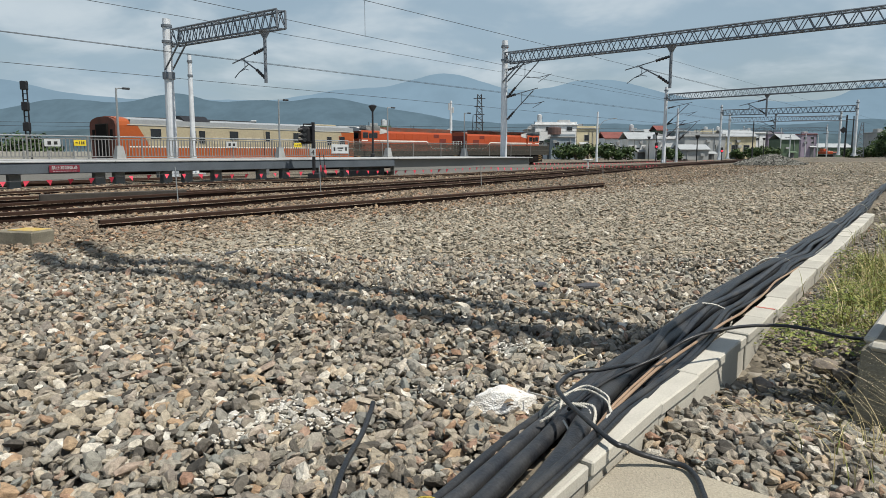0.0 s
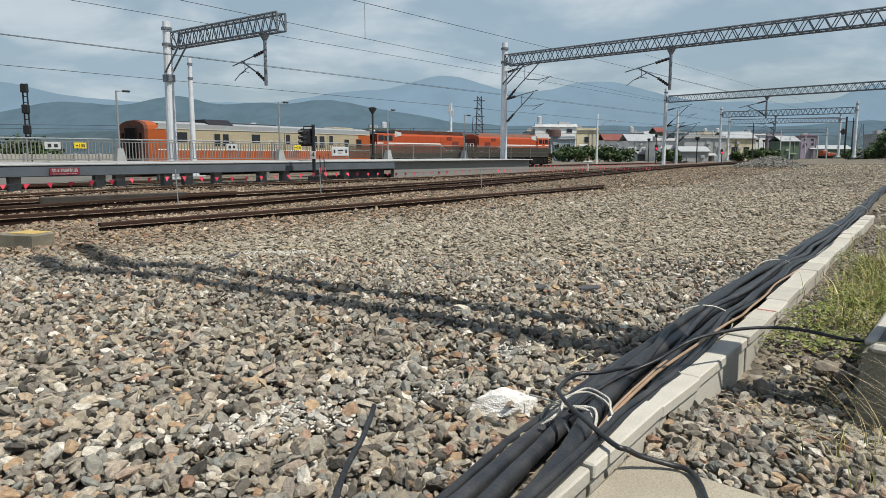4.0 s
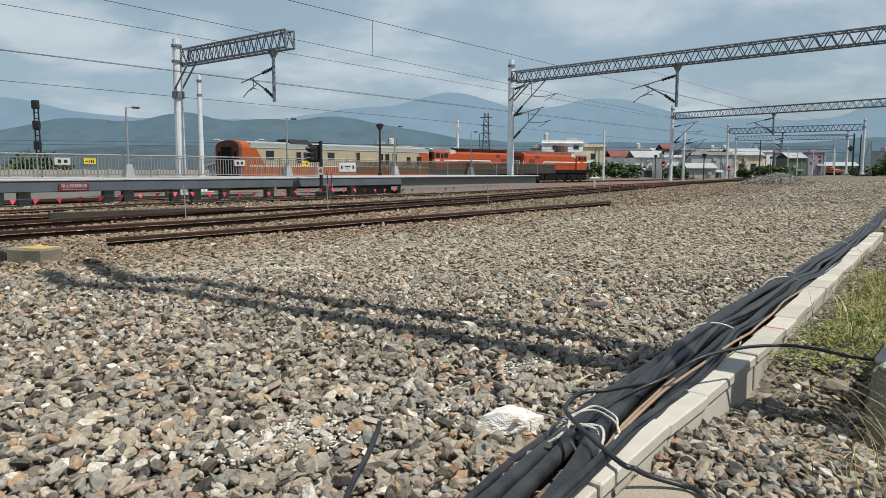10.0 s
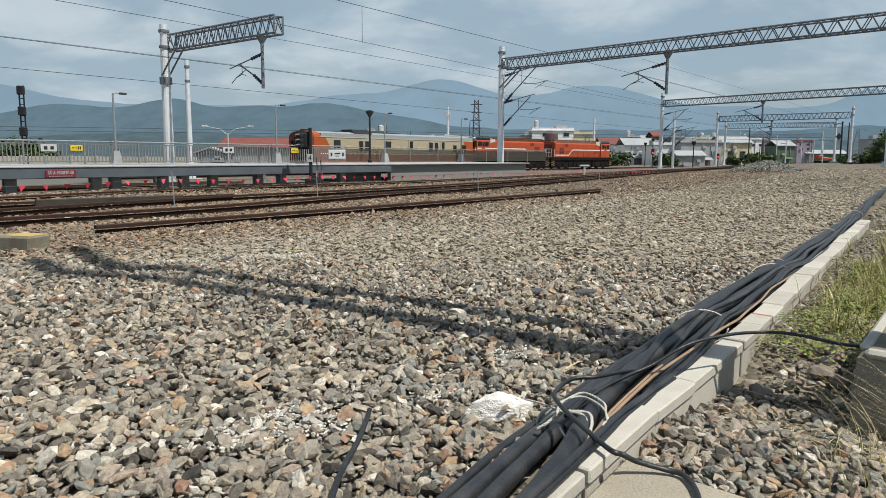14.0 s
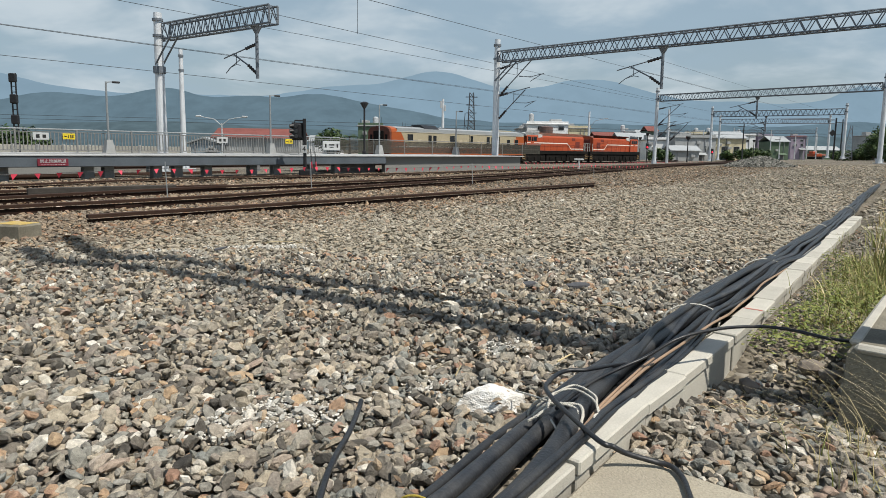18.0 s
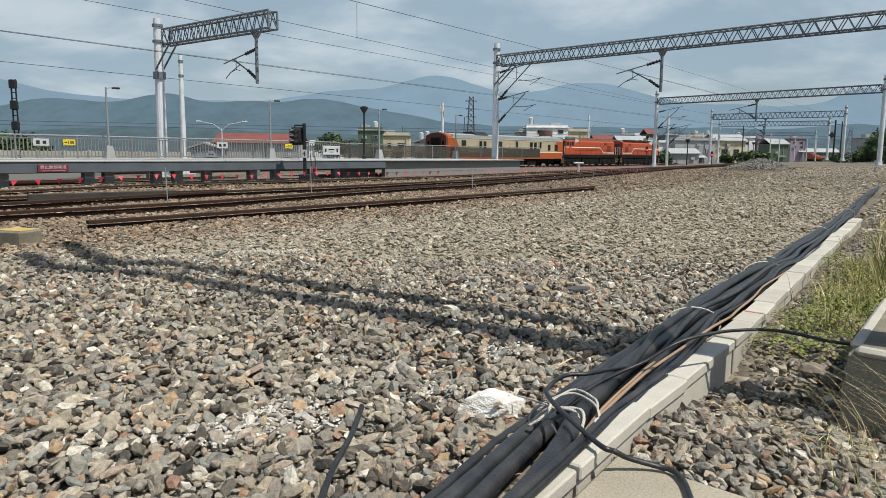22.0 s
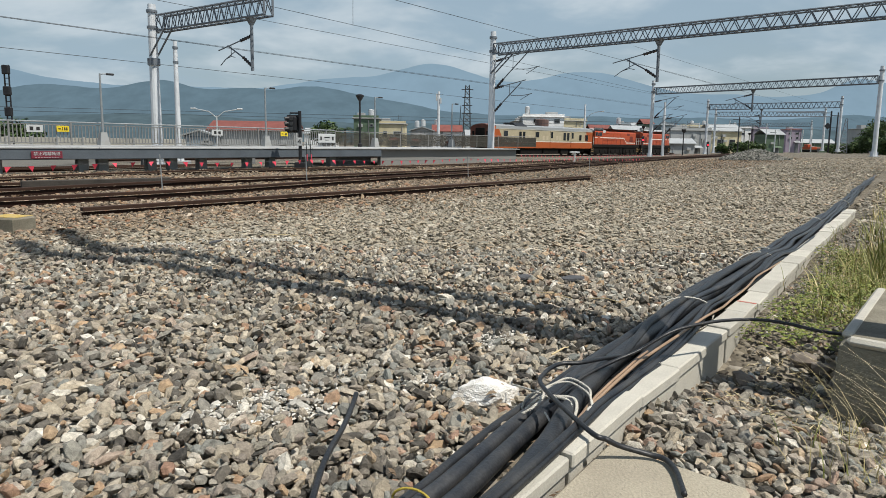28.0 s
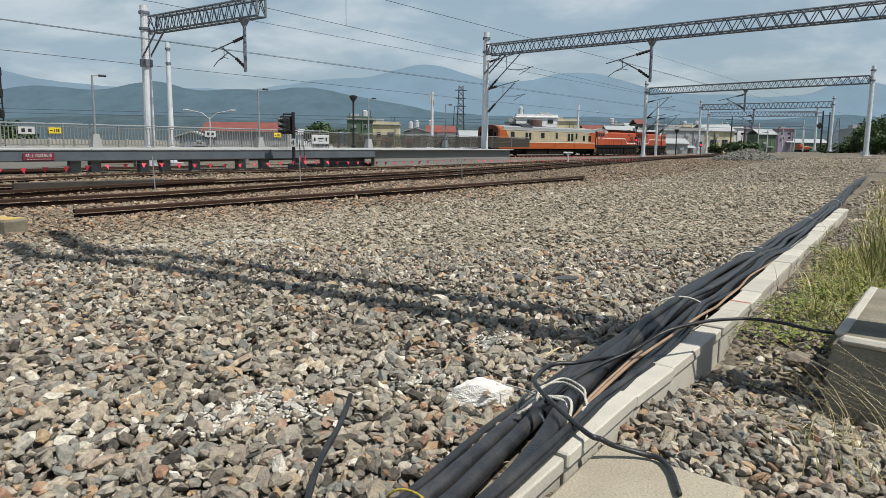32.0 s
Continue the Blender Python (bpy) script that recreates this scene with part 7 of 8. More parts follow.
    def rope(pts, rad, pitch=0.03):
        """Three strands twisted about the line."""
        pts = [Vector(p) for p in pts]
        fine = []
        for a, b in zip(pts, pts[1:]):
            n = max(1, int((b - a).length / 0.0045))
            fine += [a.lerp(b, i / n) for i in range(n)]
        fine.append(pts[-1])
        sh = Shape()
        for k in range(3):
            run, ref, out = 0.0, None, []
            for i, p in enumerate(fine):
                d = (fine[min(i + 1, len(fine) - 1)] - fine[max(i - 1, 0)]).normalized()
                ref = d.orthogonal().normalized() if ref is None else (ref - d * ref.dot(d)).normalized()
                run += (p - fine[i - 1]).length if i else 0.0
                a = run / pitch * 6.283 + k * 2.094
                out.append(p + (ref * math.cos(a) + d.cross(ref) * math.sin(a)) * rad * 0.5)
            sh.tube(out, rad * 0.58, 5)
        return sh

    def ring(s, lean, rad, wide=0.15, high=0.11, r0=-0.84, z0=0.085):
        pts = []
        for k in range(25):
            a = 2 * math.pi * k / 24
            pts.append(kp(s + lean * math.cos(a), r0 + wide * math.cos(a), z0 + high * math.sin(a)))
        return pts

    for s, lean in ((3.58, 0.10), (5.6, 0.14), (5.9, -0.05), (9.0, 0.05), (12.5, 0.1)):
        ob = part("rope_tie", Shape().tube(ring(s, lean, 0, 0.132, 0.105, -0.925, 0.082), 0.005, 8), ROPE, smooth=True)
        tagged(ob, "white rope tied round the cable bundle", "rope", "rope ties")
    t = thing("rope_knot", kp(1.95, -0.9, 0.15), "knotted white nylon rope round the cables", "rope")
    o = kp(1.95, -0.9, 0.15)
    for rad, pts in ((0.0048, [(1.90, -1.06, 0.02), (1.92, -1.04, 0.09), (1.94, -0.985, 0.125), (2.08, -0.95, 0.14), (2.03, -0.84, 0.145), (1.93, -0.785, 0.15), (1.87, -0.752, 0.14), (1.84, -0.745, 0.10)]),
                     (0.0045, [(1.93, -1.03, 0.08), (1.97, -0.985, 0.13), (2.04, -0.93, 0.142), (1.99, -0.83, 0.146), (1.90, -0.765, 0.148), (1.86, -0.742, 0.13)]),
                     (0.0064, [(1.87, -1.02, 0.06), (1.885, -0.965, 0.12), (1.915, -0.90, 0.132), (1.925, -0.85, 0.135), (1.88, -0.815, 0.13), (1.81, -0.79, 0.12), (1.77, -0.785, 0.08)]),
                     (0.006, [(1.88, -0.99, 0.10), (1.90, -0.93, 0.128), (1.90, -0.86, 0.133), (1.85, -0.82, 0.125), (1.79, -0.80, 0.1)])):
        part("turn", rope([p - o for p in curve([kp(*a) for a in pts], 6)], rad), ROPE, t, smooth=True)
    for rad, pts in ((0.0062, [(1.93, -1.0, 0.12), (1.91, -0.965, 0.14), (1.86, -0.945, 0.13), (1.815, -0.955, 0.11), (1.785, -0.985, 0.085)]),
                     (0.004, [(1.90, -0.97, 0.13), (1.93, -1.05, 0.12), (1.97, -1.14, 0.10)]), (0.005, [(1.87, -0.755, 0.148), (1.83, -0.75, 0.155), (1.78, -0.735, 0.15), (1.72, -0.74, 0.145)]),
                     (0.004, [(1.80, -0.90, 0.11), (1.76, -0.86, 0.105), (1.72, -0.84, 0.11)])):
        part("loose_end", rope([p - o for p in curve([kp(*a) for a in pts], 6)], rad), ROPE, t, "frayed loose rope end", smooth=True)
    y = rope(ring(1.17, 0.02, 0, 0.06, 0.045, -0.99, 0.03), 0.0042, 0.02)
    tagged(part("rope_tie", y, CORD, smooth=True), "yellow cord tied round the cable bundle", "rope", "rope ties")


CORD = material("dull yellow cord", (0.40, 0.31, 0.05), 0.85, vary=0.4, scale=40, fine=200, bump=0.4)
STRAW = material("dry straw", (0.46, 0.37, 0.21), 0.9, vary=0.3, scale=20, fine=90, bump=0.1, island=0.3)
build_cables()


def build_footing():
    """Concrete footing; dark posts and arms out of view are added to cast shade across the yard."""
    a, b = Vector((1.765, 2.40, 0)), Vector((0.845, -0.534, 0))
    c = Vector((0.534, 0.845, 0))
    rot = math.degrees(math.atan2(b.y, b.x))
    ctr = a + b * 0.45 + c * 0.48
    t = thing("signal_footing_post", pose(ctr.x, ctr.y, 0, rz=rot - 2), "weathered concrete footing with black shade-casting posts out of view", "signal post")
    # the concrete block lies along the trough, a little askew to the uprights
    fb, fc = Vector((0.742, -0.67, 0)), Vector((0.67, 0.742, 0))
    corner = Vector((1.722, 2.325, 0)) + fb * 0.45 + fc * 0.62
    lie = t.matrix_basis.inverted() @ pose(corner.x, corner.y, 0, rz=math.degrees(math.atan2(fb.y, fb.x)))
    w0, w1, d0, d1, zt = 0.47, 0.45, 0.64, 0.62, 0.285
    vs = [(sx * w, sy * d, z) for z, w, d in ((-0.15, w0, d0), (zt - 0.035, w1 + 0.008, d1 + 0.008), (zt, w1 - 0.03, d1 - 0.03)) for sx, sy in ((-1, -1), (1, -1), (1, 1), (-1, 1))]
    fs = [(3, 2, 1, 0), (8, 9, 10, 11)] + [(q + k, q + (k + 1) % 4, q + 4 + (k + 1) % 4, q + 4 + k) for q in (0, 4) for k in range(4)]
    part("footing", Shape().add(vs, fs), FOOTING, t, "stained concrete block with pale chamfered edges", at=lie)
    part("worn_edge", Shape().box((0, -d1 + 0.012, zt - 0.012), (0.87, 0.06, 0.034), 0, 0.014), KERB, t, "pale concrete edge strip", at=lie)
    part("worn_edge", Shape().box((-w1 + 0.012, 0.03, zt - 0.012), (0.055, 1.14, 0.034), 0, 0.014), KERB, t, "pale concrete edge strip", at=lie)
    part("base_plate", Shape().box((0.08, 0.06, zt + 0.05), (0.62, 0.66, 0.09), 0, 0.008), GALV, t, "raised steel base plate", at=lie)
    for sx in (-0.15, 0.3):
        for sy in (-0.18, 0.3):
            part("bolt", Shape().tube([(sx, sy, zt + 0.08), (sx, sy, zt + 0.15)], 0.02, 6), GALV, t, at=lie)
    # unseen posts and heads, shaped so their shadow falls across the yard
    for pts, r in (([(0.1, -0.35, 0.24), (0.1, -0.37, 3.0), (0.1, -0.43, 10.8)], [0.14, 0.12, 0.085]), ([(0.1, 0.02, 2.9), (0.1, -0.02, 11.2)], 0.085)):
        part("upright", Shape().tube(pts, r, 12), BLACK, t)
    for pts, r in (([(0.1, -0.43, 10.7), (0.1, -0.74, 12.5), (0.1, -0.51, 14.0)], 0.11), ([(0.1, -0.02, 11.1), (0.1, -0.35, 11.9), (0.1, 0.16, 15.1)], 0.12), ([(0.1, -0.43, 10.0), (0.1, -0.02, 10.3)], 0.05), ([(0.1, -0.42, 7.0), (0.1, 0.0, 7.2)], 0.04), ([(0.1, -0.38, 2.95), (0.1, 0.02, 3.0)], 0.09)):
        part("head_bracket", Shape().tube(pts, r, 8), BLACK, t)
    # yellow-topped block farther out
    t = thing("concrete_block", pose(-4.82, 6.95, 0.03, rz=-14), "grey concrete block with a worn yellow top", "concrete block")
    part("block", Shape().box((0, 0, 0.03), (0.52, 0.3, 0.2), 0, 0.02), FOOTING, t)
    part("painted_top", Shape().box((0.06, 0, 0.133), (0.36, 0.25, 0.008), 0, 0.002), YELLOWPAINT, t, "worn yellow paint")
    part("steel_end", Shape().box((-0.36, 0.0, 0.02), (0.14, 0.26, 0.16), 0, 0.015), DARKSTEEL, t)


FOOTING = material("stained footing concrete", (0.21, 0.192, 0.145), 0.9, vary=0.45, scale=4, fine=70, bump=0.5, second=(0.10, 0.09, 0.068))
build_footing()


def big_stone(name, x, y, z, size, mat, label, seed, sub=3):
    """A broken stone: a ball cut by planes, with a rough skin."""
    bm = bmesh.new()
    bmesh.ops.create_icosphere(bm, subdivisions=sub, radius=1)
    rng = random.Random(seed)
    cuts = [(Vector((rng.gauss(0, 1), rng.gauss(0, 1), rng.gauss(0.2, 0.8))).normalized(), rng.uniform(0.62, 0.85)) for _ in range(11)]
    for v in bm.verts:
        d = v.co.normalized()
        r = min([1.05] + [q / max(0.05, n.dot(d)) for n, q in cuts])
        r *= 1 + 0.05 * noise.noise(d * 4 + Vector((seed, 0, 0))) + 0.035 * noise.noise(d * 11) + 0.02 * noise.noise(d * 27)
        v.co = Vector((d.x * size[0], d.y * size[1], d.z * size[2])) * r * 1.2
    me = bpy.data.meshes.new(name)
    bm.to_mesh(me)
    bm.free()
    me.polygons.foreach_set("use_smooth", [False] * len(me.polygons))
    me.materials.append(mat)
    ob = new(name, me)
    ob.matrix_basis = pose(x, y, z, rz=seed * 40)
    return tagged(ob, label, "stone")


def build_loose_things():
    big_stone("painted_stone", 0.245, 2.31, 0.022, (0.118, 0.085, 0.062), WHITED, "large stone splashed with white lime", 0.4, 5)
    for k, (x, y, sx, sy) in enumerate(((1.09, 4.46, 0.11, 0.055), (0.72, 4.49, 0.075, 0.06), (-2.12, 5.95, 0.10, 0.03))):
        s = Shape()
        n = 7
        pr = [(sx * math.cos(6.283 * i / n) * random.uniform(0.55, 1.15), sy * math.sin(6.283 * i / n) * random.uniform(0.55, 1.15)) for i in range(n)]
        s.add([(a, b, 0) for a, b in pr] + [(a * 0.93, b * 0.93, 0.014) for a, b in pr], [tuple(range(n))[::-1], tuple(range(n, 2 * n))] + [(i, (i + 1) % n, n + (i + 1) % n, n + i) for i in range(n)])
        tagged(part("slate_flake", s, SLATE, at=pose(x, y, 0.05, 6, -5, k * 35 - 10)), "flat dark slate flake on the ballast", "stone", "slate flakes")
    rng = np.random.default_rng(21)
    pts, sz = [], []
    for cx, cy, rx, ry, n in ((-0.62, 2.24, 0.16, 0.08, 44), (-0.82, 2.11, 0.10, 0.06, 24), (-0.38, 2.54, 0.14, 0.12, 34), (0.34, 3.1, 0.07, 0.06, 34), (-1.63, 3.4, 0.35, 0.2, 20), (-1.85, 6.3, 0.26, 0.05, 90),
                              (-2.6, 6.0, 0.30, 0.08, 40), (0.52, 2.62, 0.10, 0.05, 10), (-1.2, 5.2, 0.8, 0.4, 30), (-3.0, 4.4, 0.8, 0.5, 34)):
        for _ in range(int(n * 0.7)):
            x, y = cx + rng.normal(0, rx), cy + rng.normal(0, ry)
            pts.append((x, y, gz(x, y) + 0.012 + rng.uniform(0, 0.014)))
            sz.append(0.036 * rng.uniform(0.5, 1.3))
    ob = new("limed_stones", stones_mesh("limed_stones", np.array(pts), np.array(sz), LIMED, rng))
    tagged(ob, "scattered ballast stones dusted with white lime", "gravel", kind="stuff")
    # dry twigs and wire scraps
    v = Shape()
    r2 = random.Random(6)
    for x, y, L in ((0.95, 3.85, 0.3), (1.25, 3.75, 0.22), (-0.9, 4.8, 0.2), (0.6, 2.75, 0.16), (-1.8, 6.45, 0.4), (-3.2, 5.6, 0.2), (0.1, 2.55, 0.18)):
        a = r2.uniform(0, 3.14)
        p = Vector((x, y, 0.05))
        d = Vector((math.cos(a), math.sin(a), 0))
        v.tube([p, p + d * L * 0.5 + Vector((0.02, 0.01, 0.012)), p + d * L], [0.004, 0.0035, 0.002], 5)
    tagged(part("dry_twigs", v, STRAW), "thin dry twigs lying on the ballast", "twigs", kind="stuff")


DEADLEAF = ramp_material("dead leaf", [(0, (0.10, 0.065, 0.042)), (0.5, (0.20, 0.145, 0.095)), (1, (0.40, 0.32, 0.23))], "Random Per Island", 0.8, 0.1, 60, dim=0.2)


def build_dead_leaves():
    rng = random.Random(17)
    s = Shape()
    for s0, s1, r0, r1, z, n in ((1.15, 1.85, -0.665, -0.60, 0.05, 60), (1.3, 1.9, -0.90, -0.84, 0.02, 9), (2.1, 2.9, -0.62, -0.2, 0.06, 50), (1.2, 2.4, -1.25, -1.08, 0.05, 26), (3.0, 5.0, -0.58, -0.3, 0.10, 60)):
        for _ in range(n):
            q = kp(rng.uniform(s0, s1), rng.uniform(r0, r1))
            q.z = (gz(q.x, q.y) + 0.03 if z > 0.055 and z < 0.13 else z) + rng.uniform(0, 0.015)
            a, w = rng.uniform(0, 6.283), rng.uniform(0.005, 0.015)
            d, e = Vector((math.cos(a), math.sin(a), rng.uniform(-0.3, 0.5))), Vector((-math.sin(a), math.cos(a), rng.uniform(-0.4, 0.4)))
            up = Vector((0, 0, w * rng.uniform(0.2, 0.7)))
            row = [q - d * w * 1.5, q - d * w * 0.4 + e * w * 0.6 + up, q - d * w * 0.4 - e * w * 0.6 + up, q + d * w * 0.6 + e * w * 0.5 + up, q + d * w * 0.6 - e * w * 0.5 + up, q + d * w * 1.6, q + up * 0.2, q + d * w * 0.6 + up * 0.3]
            s.add(row, [(0, 1, 6), (0, 6, 2), (1, 3, 7, 6), (6, 7, 4, 2), (3, 5, 7), (7, 5, 4)])
    tagged(part("dead_leaves", s, DEADLEAF), "curled brown dead leaves among stones and cables", "leaves", kind="stuff")


build_dead_leaves()
SLATE = material("dark slate", (0.075, 0.075, 0.08), 0.7, vary=0.3, scale=9, fine=60, bump=0.4)
build_loose_things()


def blade(s, p, d, L, w, bend, seg=4):
    """One narrow leaf of grass."""
    side = Vector((-d.y, d.x, 0)) * w
    k = len(s.v)
    for i in range(seg + 1):
        q = i / seg
        c = p + Vector((0, 0, L * (q - bend * 0.45 * q * q))) + d * L * bend * q * q
        ww = side * (1 - q * 0.92)
        s.v += [tuple(c - ww), tuple(c + ww)]
    for i in range(seg):
        s.f.append((k + 2 * i, k + 2 * i + 1, k + 2 * i + 3, k + 2 * i + 2))


GRASS = ramp_material("green grass", [(0, (0.075, 0.095, 0.02)), (0.5, (0.18, 0.195, 0.045)), (0.8, (0.29, 0.275, 0.085)), (1, (0.42, 0.34, 0.16))], "Random Per Island", 0.55, 0.05, 30, dim=0.15)
WEED = ramp_material("bright weed leaf", [(0, (0.075, 0.105, 0.02)), (0.5, (0.16, 0.195, 0.038)), (1, (0.30, 0.30, 0.085))], "Random Per Island", 0.5, 0.05, 30, dim=0.15)
HAY = ramp_material("dry grass", [(0, (0.30, 0.24, 0.11)), (0.5, (0.46, 0.38, 0.20)), (1, (0.60, 0.52, 0.32))], "Random Per Island", 0.8, 0.05, 30, dim=0.15)


def build_plants():
    rng = random.Random(31)

    def spot(s0, s1, r0, r1):
        return rng.uniform(s0, s1), rng.uniform(r0, r1)

    g, w, h = Shape(), Shape(), Shape()
    # bare soil under the verge
    v = Shape()
    ns, nr = 60, 14
    for i in range(ns + 1):
        for j in range(nr + 1):
            s, r = 2.75 + 20 * (i / ns) ** 1.5, -0.52 + 5.0 * j / nr
            p = kp(s, r)
            edge = 0.04 if i == 0 or j in (0, nr) else 0.0
            v.v.append((p.x, p.y, gz(p.x, p.y) - 0.024 - edge + 0.014 * noise.noise((p.x * 2, p.y * 2, 0))))
    for i in range(ns):
        for j in range(nr):
            a = i * (nr + 1) + j
            v.f.append((a, a + 1, a + nr + 2, a + nr + 1))
    tagged(part("verge_soil", v, SOIL, smooth=True), "dusty brown soil strip beside the trough", "soil", kind="structure")
    # green weeds beyond the footing
    for _ in range(260):
        s, r = spot(3.5, 6.6, -0.40, 0.9)
        if s < 3.75 and r > -0.4:
            continue
        if noise.noise((s * 2.3, r * 2.3, 4)) < -0.3:
            continue
        c = kp(s, r)
        c.z = gz(c.x, c.y) - 0.01
        for _ in range(44):
            a = rng.uniform(0, 6.283)
            d = Vector((math.cos(a), math.sin(a), 0))
            p = c + d * rng.uniform(0, 0.14)
            hh = rng.uniform(0.01, 0.12)
            q = p + Vector((0, 0, hh)) + d * rng.uniform(0, 0.05)
            n = Vector((rng.gauss(0, 0.5), rng.gauss(0, 0.5), 1)).normalized()
            u = n.orthogonal().normalized()
            u = (Matrix.Rotation(rng.uniform(0, 6.28), 3, n) @ u) * rng.uniform(0.005, 0.015)
            v = n.cross(u) * 0.55
            w.add([q - u, q - u * 0.2 + v, q + u, q - u * 0.2 - v, q + n * 0.004], [(0, 1, 4), (1, 2, 4), (2, 3, 4), (3, 0, 4)])
        for _ in range(26):
            a = rng.uniform(0, 6.283)
            d = Vector((math.cos(a), math.sin(a), 0))
            blade(g if rng.random() < 0.7 else h, c + d * rng.uniform(0, 0.1), d, rng.uniform(0.06, 0.24), 0.0028, rng.uniform(0.2, 0.9))
    # leafy clumps against the kerb and by the footing
    for s, r, n, sz in ((3.55, -0.5, 60, 0.024), (3.7, -0.42, 70, 0.026), (3.95, -0.47, 50, 0.022), (4.1, -0.38, 70, 0.026), (3.6, -0.25, 70, 0.026), (3.75, -0.15, 60, 0.024), (4.4, -0.3, 80, 0.028), (4.6, -0.1, 80, 0.028), (4.3, 0.1, 80, 0.028),
                        (4.9, -0.35, 60, 0.026), (5.2, -0.15, 80, 0.03), (4.9, 0.25, 80, 0.03), (5.5, 0.2, 80, 0.03), (6.6, -0.5, 50, 0.03), (5.0, 0.6, 80, 0.03), (5.7, -0.3, 60, 0.03)):
        c = kp(s, r)
        c.z = gz(c.x, c.y)
        for _ in range(n * 2):
            a, q = rng.uniform(0, 6.283), rng.random() ** 0.6
            p = c + Vector((math.cos(a) * 0.17 * q, math.sin(a) * 0.17 * q, 0.02 + 0.11 * (1 - q) * rng.uniform(0.4, 1.2)))
            n2 = Vector((math.cos(a) * 0.4, math.sin(a) * 0.4, 1)).normalized()
            u = (Matrix.Rotation(rng.uniform(0, 6.28), 3, n2) @ n2.orthogonal().normalized()) * sz * rng.uniform(0.3, 0.75)
            v = n2.cross(u) * 0.6
            w.add([p - u, p - u * 0.2 + v, p + u, p - u * 0.2 - v, p + n2 * 0.005], [(0, 1, 4), (1, 2, 4), (2, 3, 4), (3, 0, 4)])
    # straw litter lying on the soil
    for _ in range(900):
        s, r = spot(2.5, 5.5, -0.55, 0.6)
        c = kp(s, r)
        c.z = gz(c.x, c.y) + 0.012
        a = rng.uniform(0, 6.283)
        d = Vector((math.cos(a), math.sin(a), 0)) * rng.uniform(0.02, 0.07)
        e = Vector((-math.sin(a), math.cos(a), 0)) * rng.uniform(0.001, 0.0028)
        k = Vector((0, 0, rng.uniform(0.003, 0.012)))
        h.add([c - d, c - e + k, c + e + k, c + d], [(0, 1, 2), (1, 3, 2)])
    # rough verge along the trough, taller farther off
    for _ in range(620):
        s, r = spot(4.5, 22, -0.35, 4.2)
        if r < -0.35 + 0.03 * (s - 4.5) and rng.random() < 0.6:
            continue
        c = kp(s, r)
        c.z = gz(c.x, c.y) - 0.02
        tall = 0.16 + 0.05 * max(0, r) + 0.012 * s
        for _ in range(12):
            a = rng.uniform(0, 6.283)
            d = Vector((math.cos(a), math.sin(a), 0))
            blade(g if rng.random() < 0.72 else h, c + d * rng.uniform(0, 0.2), d, tall * rng.uniform(0.5, 1.3), 0.004 + 0.0003 * s, rng.uniform(0.1, 0.8), 3)
    # a tall green tuft by the footing
    for _ in range(260):
        s, r = spot(4.0, 5.6, 0.25, 1.1)
        c = kp(s, r)
        c.z = gz(c.x, c.y)
        a = rng.uniform(0, 6.283)
        blade(g, c, Vector((math.cos(a), math.sin(a), 0)), rng.uniform(0.35, 0.75), 0.006, rng.uniform(0.1, 0.5), 4)
    for _ in range(620):
        s, r = spot(5.1, 6.8, -0.15, 0.8)
        c = kp(s, r)
        c.z = gz(c.x, c.y)
        a = rng.uniform(0, 6.283)
        blade(g if rng.random() < 0.85 else h, c, Vector((math.cos(a), math.sin(a), 0)), rng.uniform(0.3, 0.85) * (0.5 + 0.5 * step(-0.2, 0.3, r)), 0.006, rng.uniform(0.1, 0.5), 4)
    # dry stalks leaning over the stones in front of the footing
    for _ in range(46):
        s, r = spot(2.0, 2.75, -0.12, 0.42)
        c = kp(s, r)
        c.z = gz(c.x, c.y) - 0.01
        a = rng.gauss(2.55, 0.4)
        blade(h, c, Vector((math.cos(a), math.sin(a), 0)), rng.uniform(0.3, 0.72), 0.0014, rng.uniform(0.6, 1.2), 8)
    for _ in range(240):
        s, r = spot(2.0, 3.2, -0.25, 0.55)
        if s > 2.75 and r > -0.2:
            continue
        c = kp(s, r)
        c.z = gz(c.x, c.y) - 0.01
        a = rng.uniform(0, 6.283)
        blade(g if rng.random() < 0.45 else h, c, Vector((math.cos(a), math.sin(a), 0)), rng.uniform(0.05, 0.2), 0.0024, rng.uniform(0.2, 1.0), 4)
    # stray stems near the trough
    for _ in range(40):
        s, r = spot(4.5, 9, -0.62, -0.5)
        c = kp(s, r)
        c.z = gz(c.x, c.y)
        a = rng.uniform(0, 6.283)
        blade(g, c, Vector((math.cos(a), math.sin(a), 0)), rng.uniform(0.06, 0.22), 0.003, 0.6)
    tagged(part("weeds", w, WEED), "low bright green leafy weeds", "weeds", kind="stuff")
    tagged(part("grass", g, GRASS), "green grass along the trough and yard edge", "grass", kind="stuff")
    tagged(part("dry_grass", h, HAY), "straw-coloured dry grass stalks leaning over stones", "dry grass", kind="stuff")
    for s, r, sz in ((3.05, -0.5, 0.05), (3.4, -0.28, 0.06), (3.35, -0.2, 0.05), (3.75, -0.1, 0.07)):
        p = kp(s, r)
        big_stone("brown_stone", p.x, p.y, gz(p.x, p.y) + 0.02, (sz, sz * 0.8, sz * 0.7), BROWNSTONE, "rounded grey-brown stone beside the footing", s, 2)


BROWNSTONE = material("grey-brown stone", (0.20, 0.17, 0.14), 0.9, vary=0.35, scale=14, fine=60, bump=0.5)
build_plants()


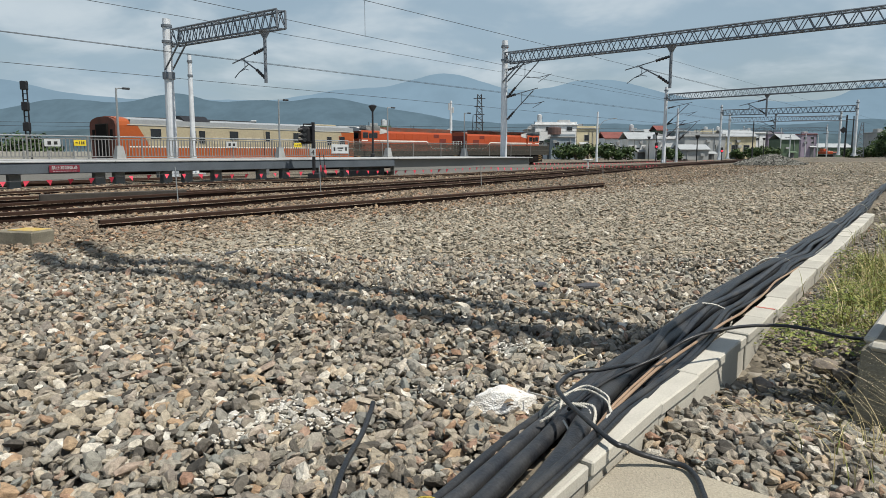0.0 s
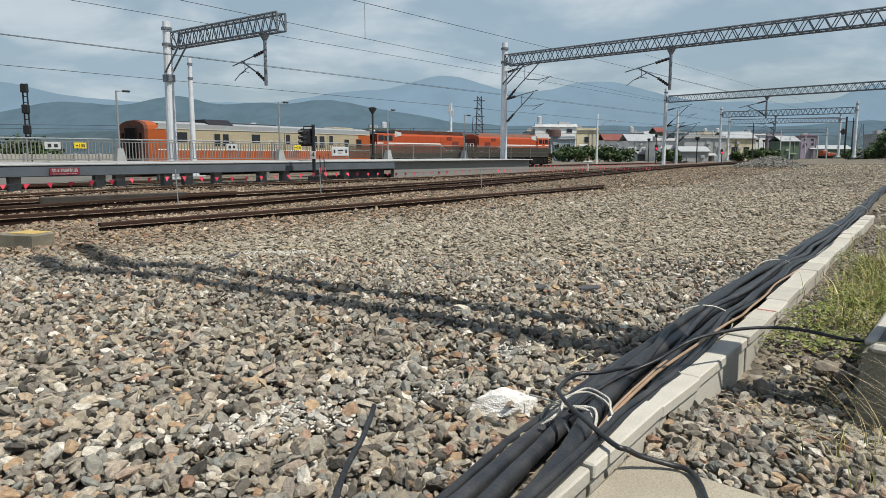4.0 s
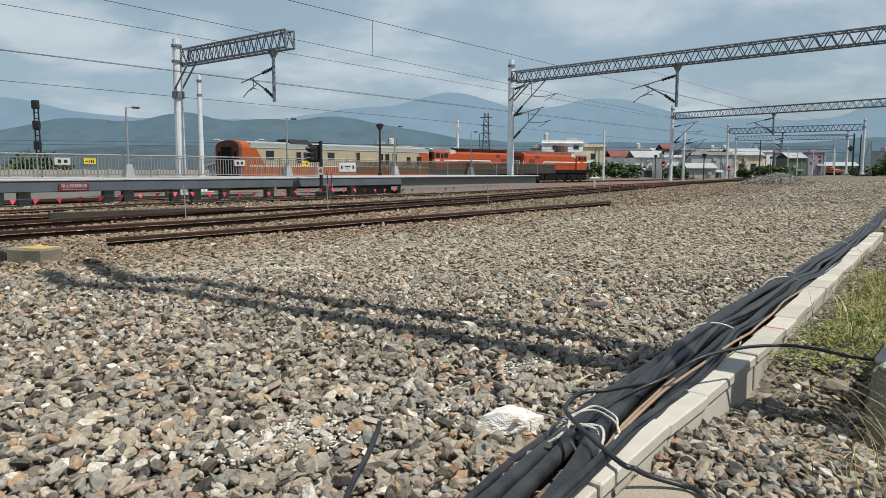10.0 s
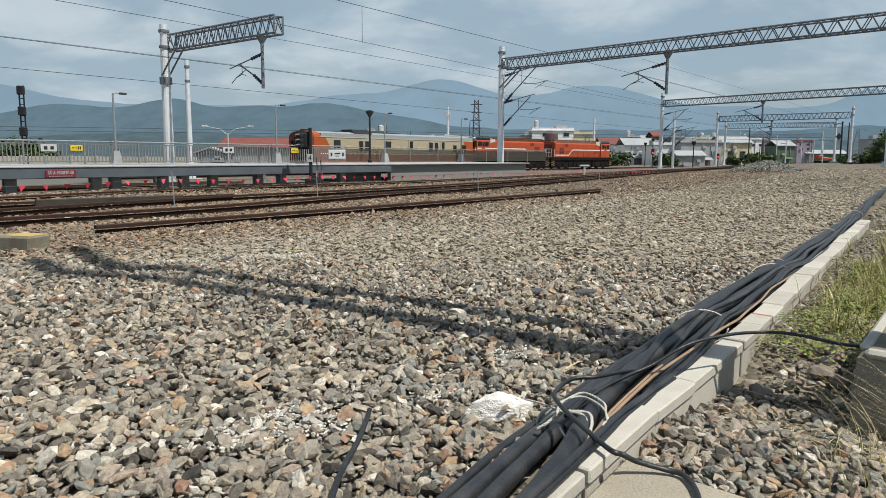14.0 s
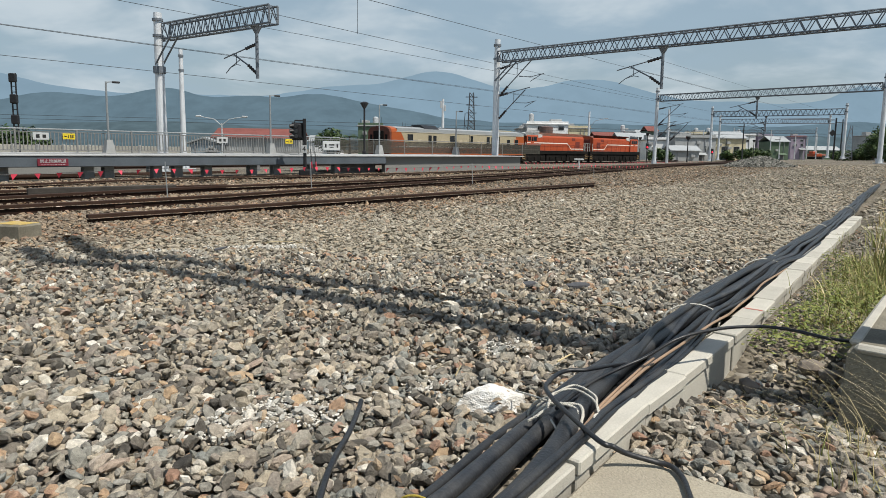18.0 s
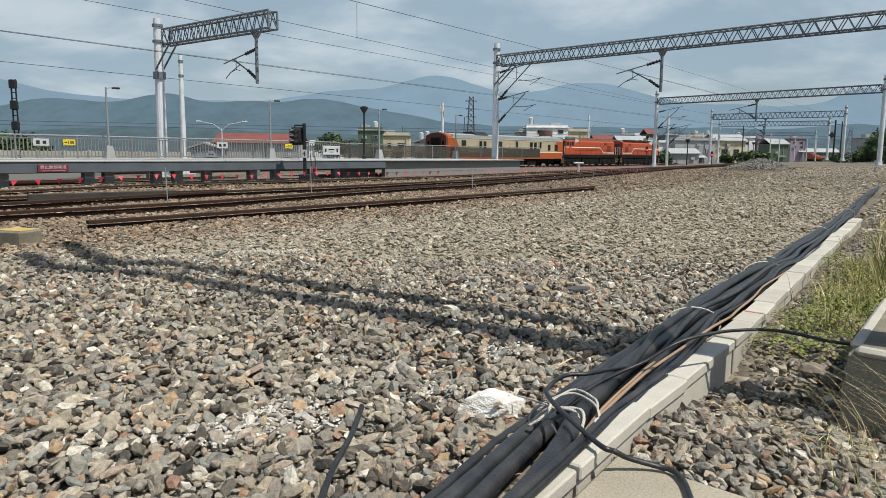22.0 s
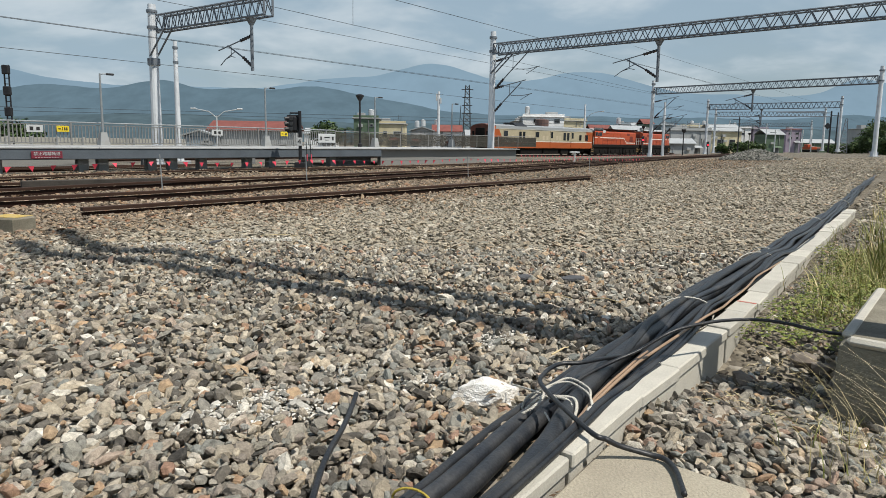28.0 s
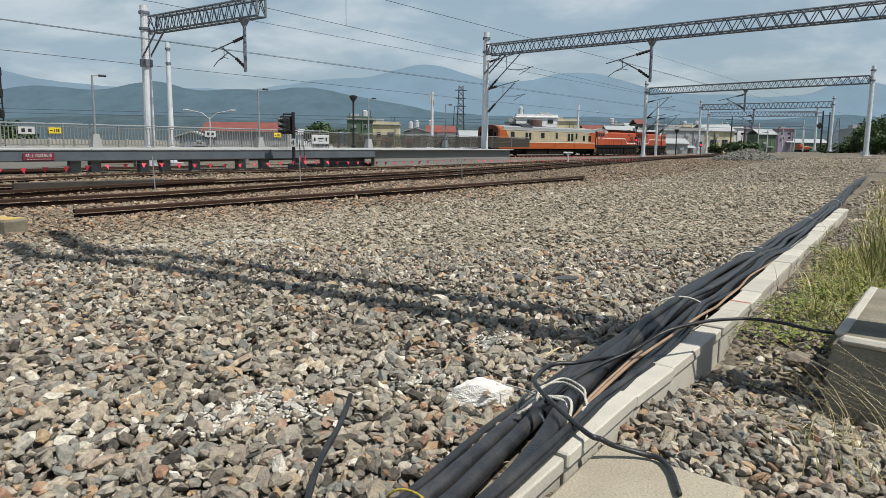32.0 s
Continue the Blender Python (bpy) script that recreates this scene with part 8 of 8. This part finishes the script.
UPRIGHT = ("house", "shed", "tree", "palm_tree", "water_tank", "line_post", "lamp_mast", "telecom_mast", "lattice_tower", "street_lamp", "railway_signal", "marker_stick", "signal_mast",
           "colour_light_signal", "lantern_post", "line_pole", "lattice_post", "works_trolley", "track_marker", "stake", "platform_lamp", "brown_stone", "painted_stone", "slate_flake")


def stretch_plan_depth():
    """Stretch the plan's depth to fit the camera's view: compact upright things only move, what runs along the ground
    is drawn out with it.
    """
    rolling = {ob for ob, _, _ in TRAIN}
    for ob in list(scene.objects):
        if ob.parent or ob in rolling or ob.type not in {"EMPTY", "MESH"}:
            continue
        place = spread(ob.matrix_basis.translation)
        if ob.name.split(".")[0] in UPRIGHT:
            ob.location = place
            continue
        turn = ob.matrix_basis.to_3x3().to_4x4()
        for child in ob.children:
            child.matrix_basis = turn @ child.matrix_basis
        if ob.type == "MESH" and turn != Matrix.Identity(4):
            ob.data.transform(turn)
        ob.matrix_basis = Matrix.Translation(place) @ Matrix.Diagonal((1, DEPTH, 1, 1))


stretch_plan_depth()
motions()
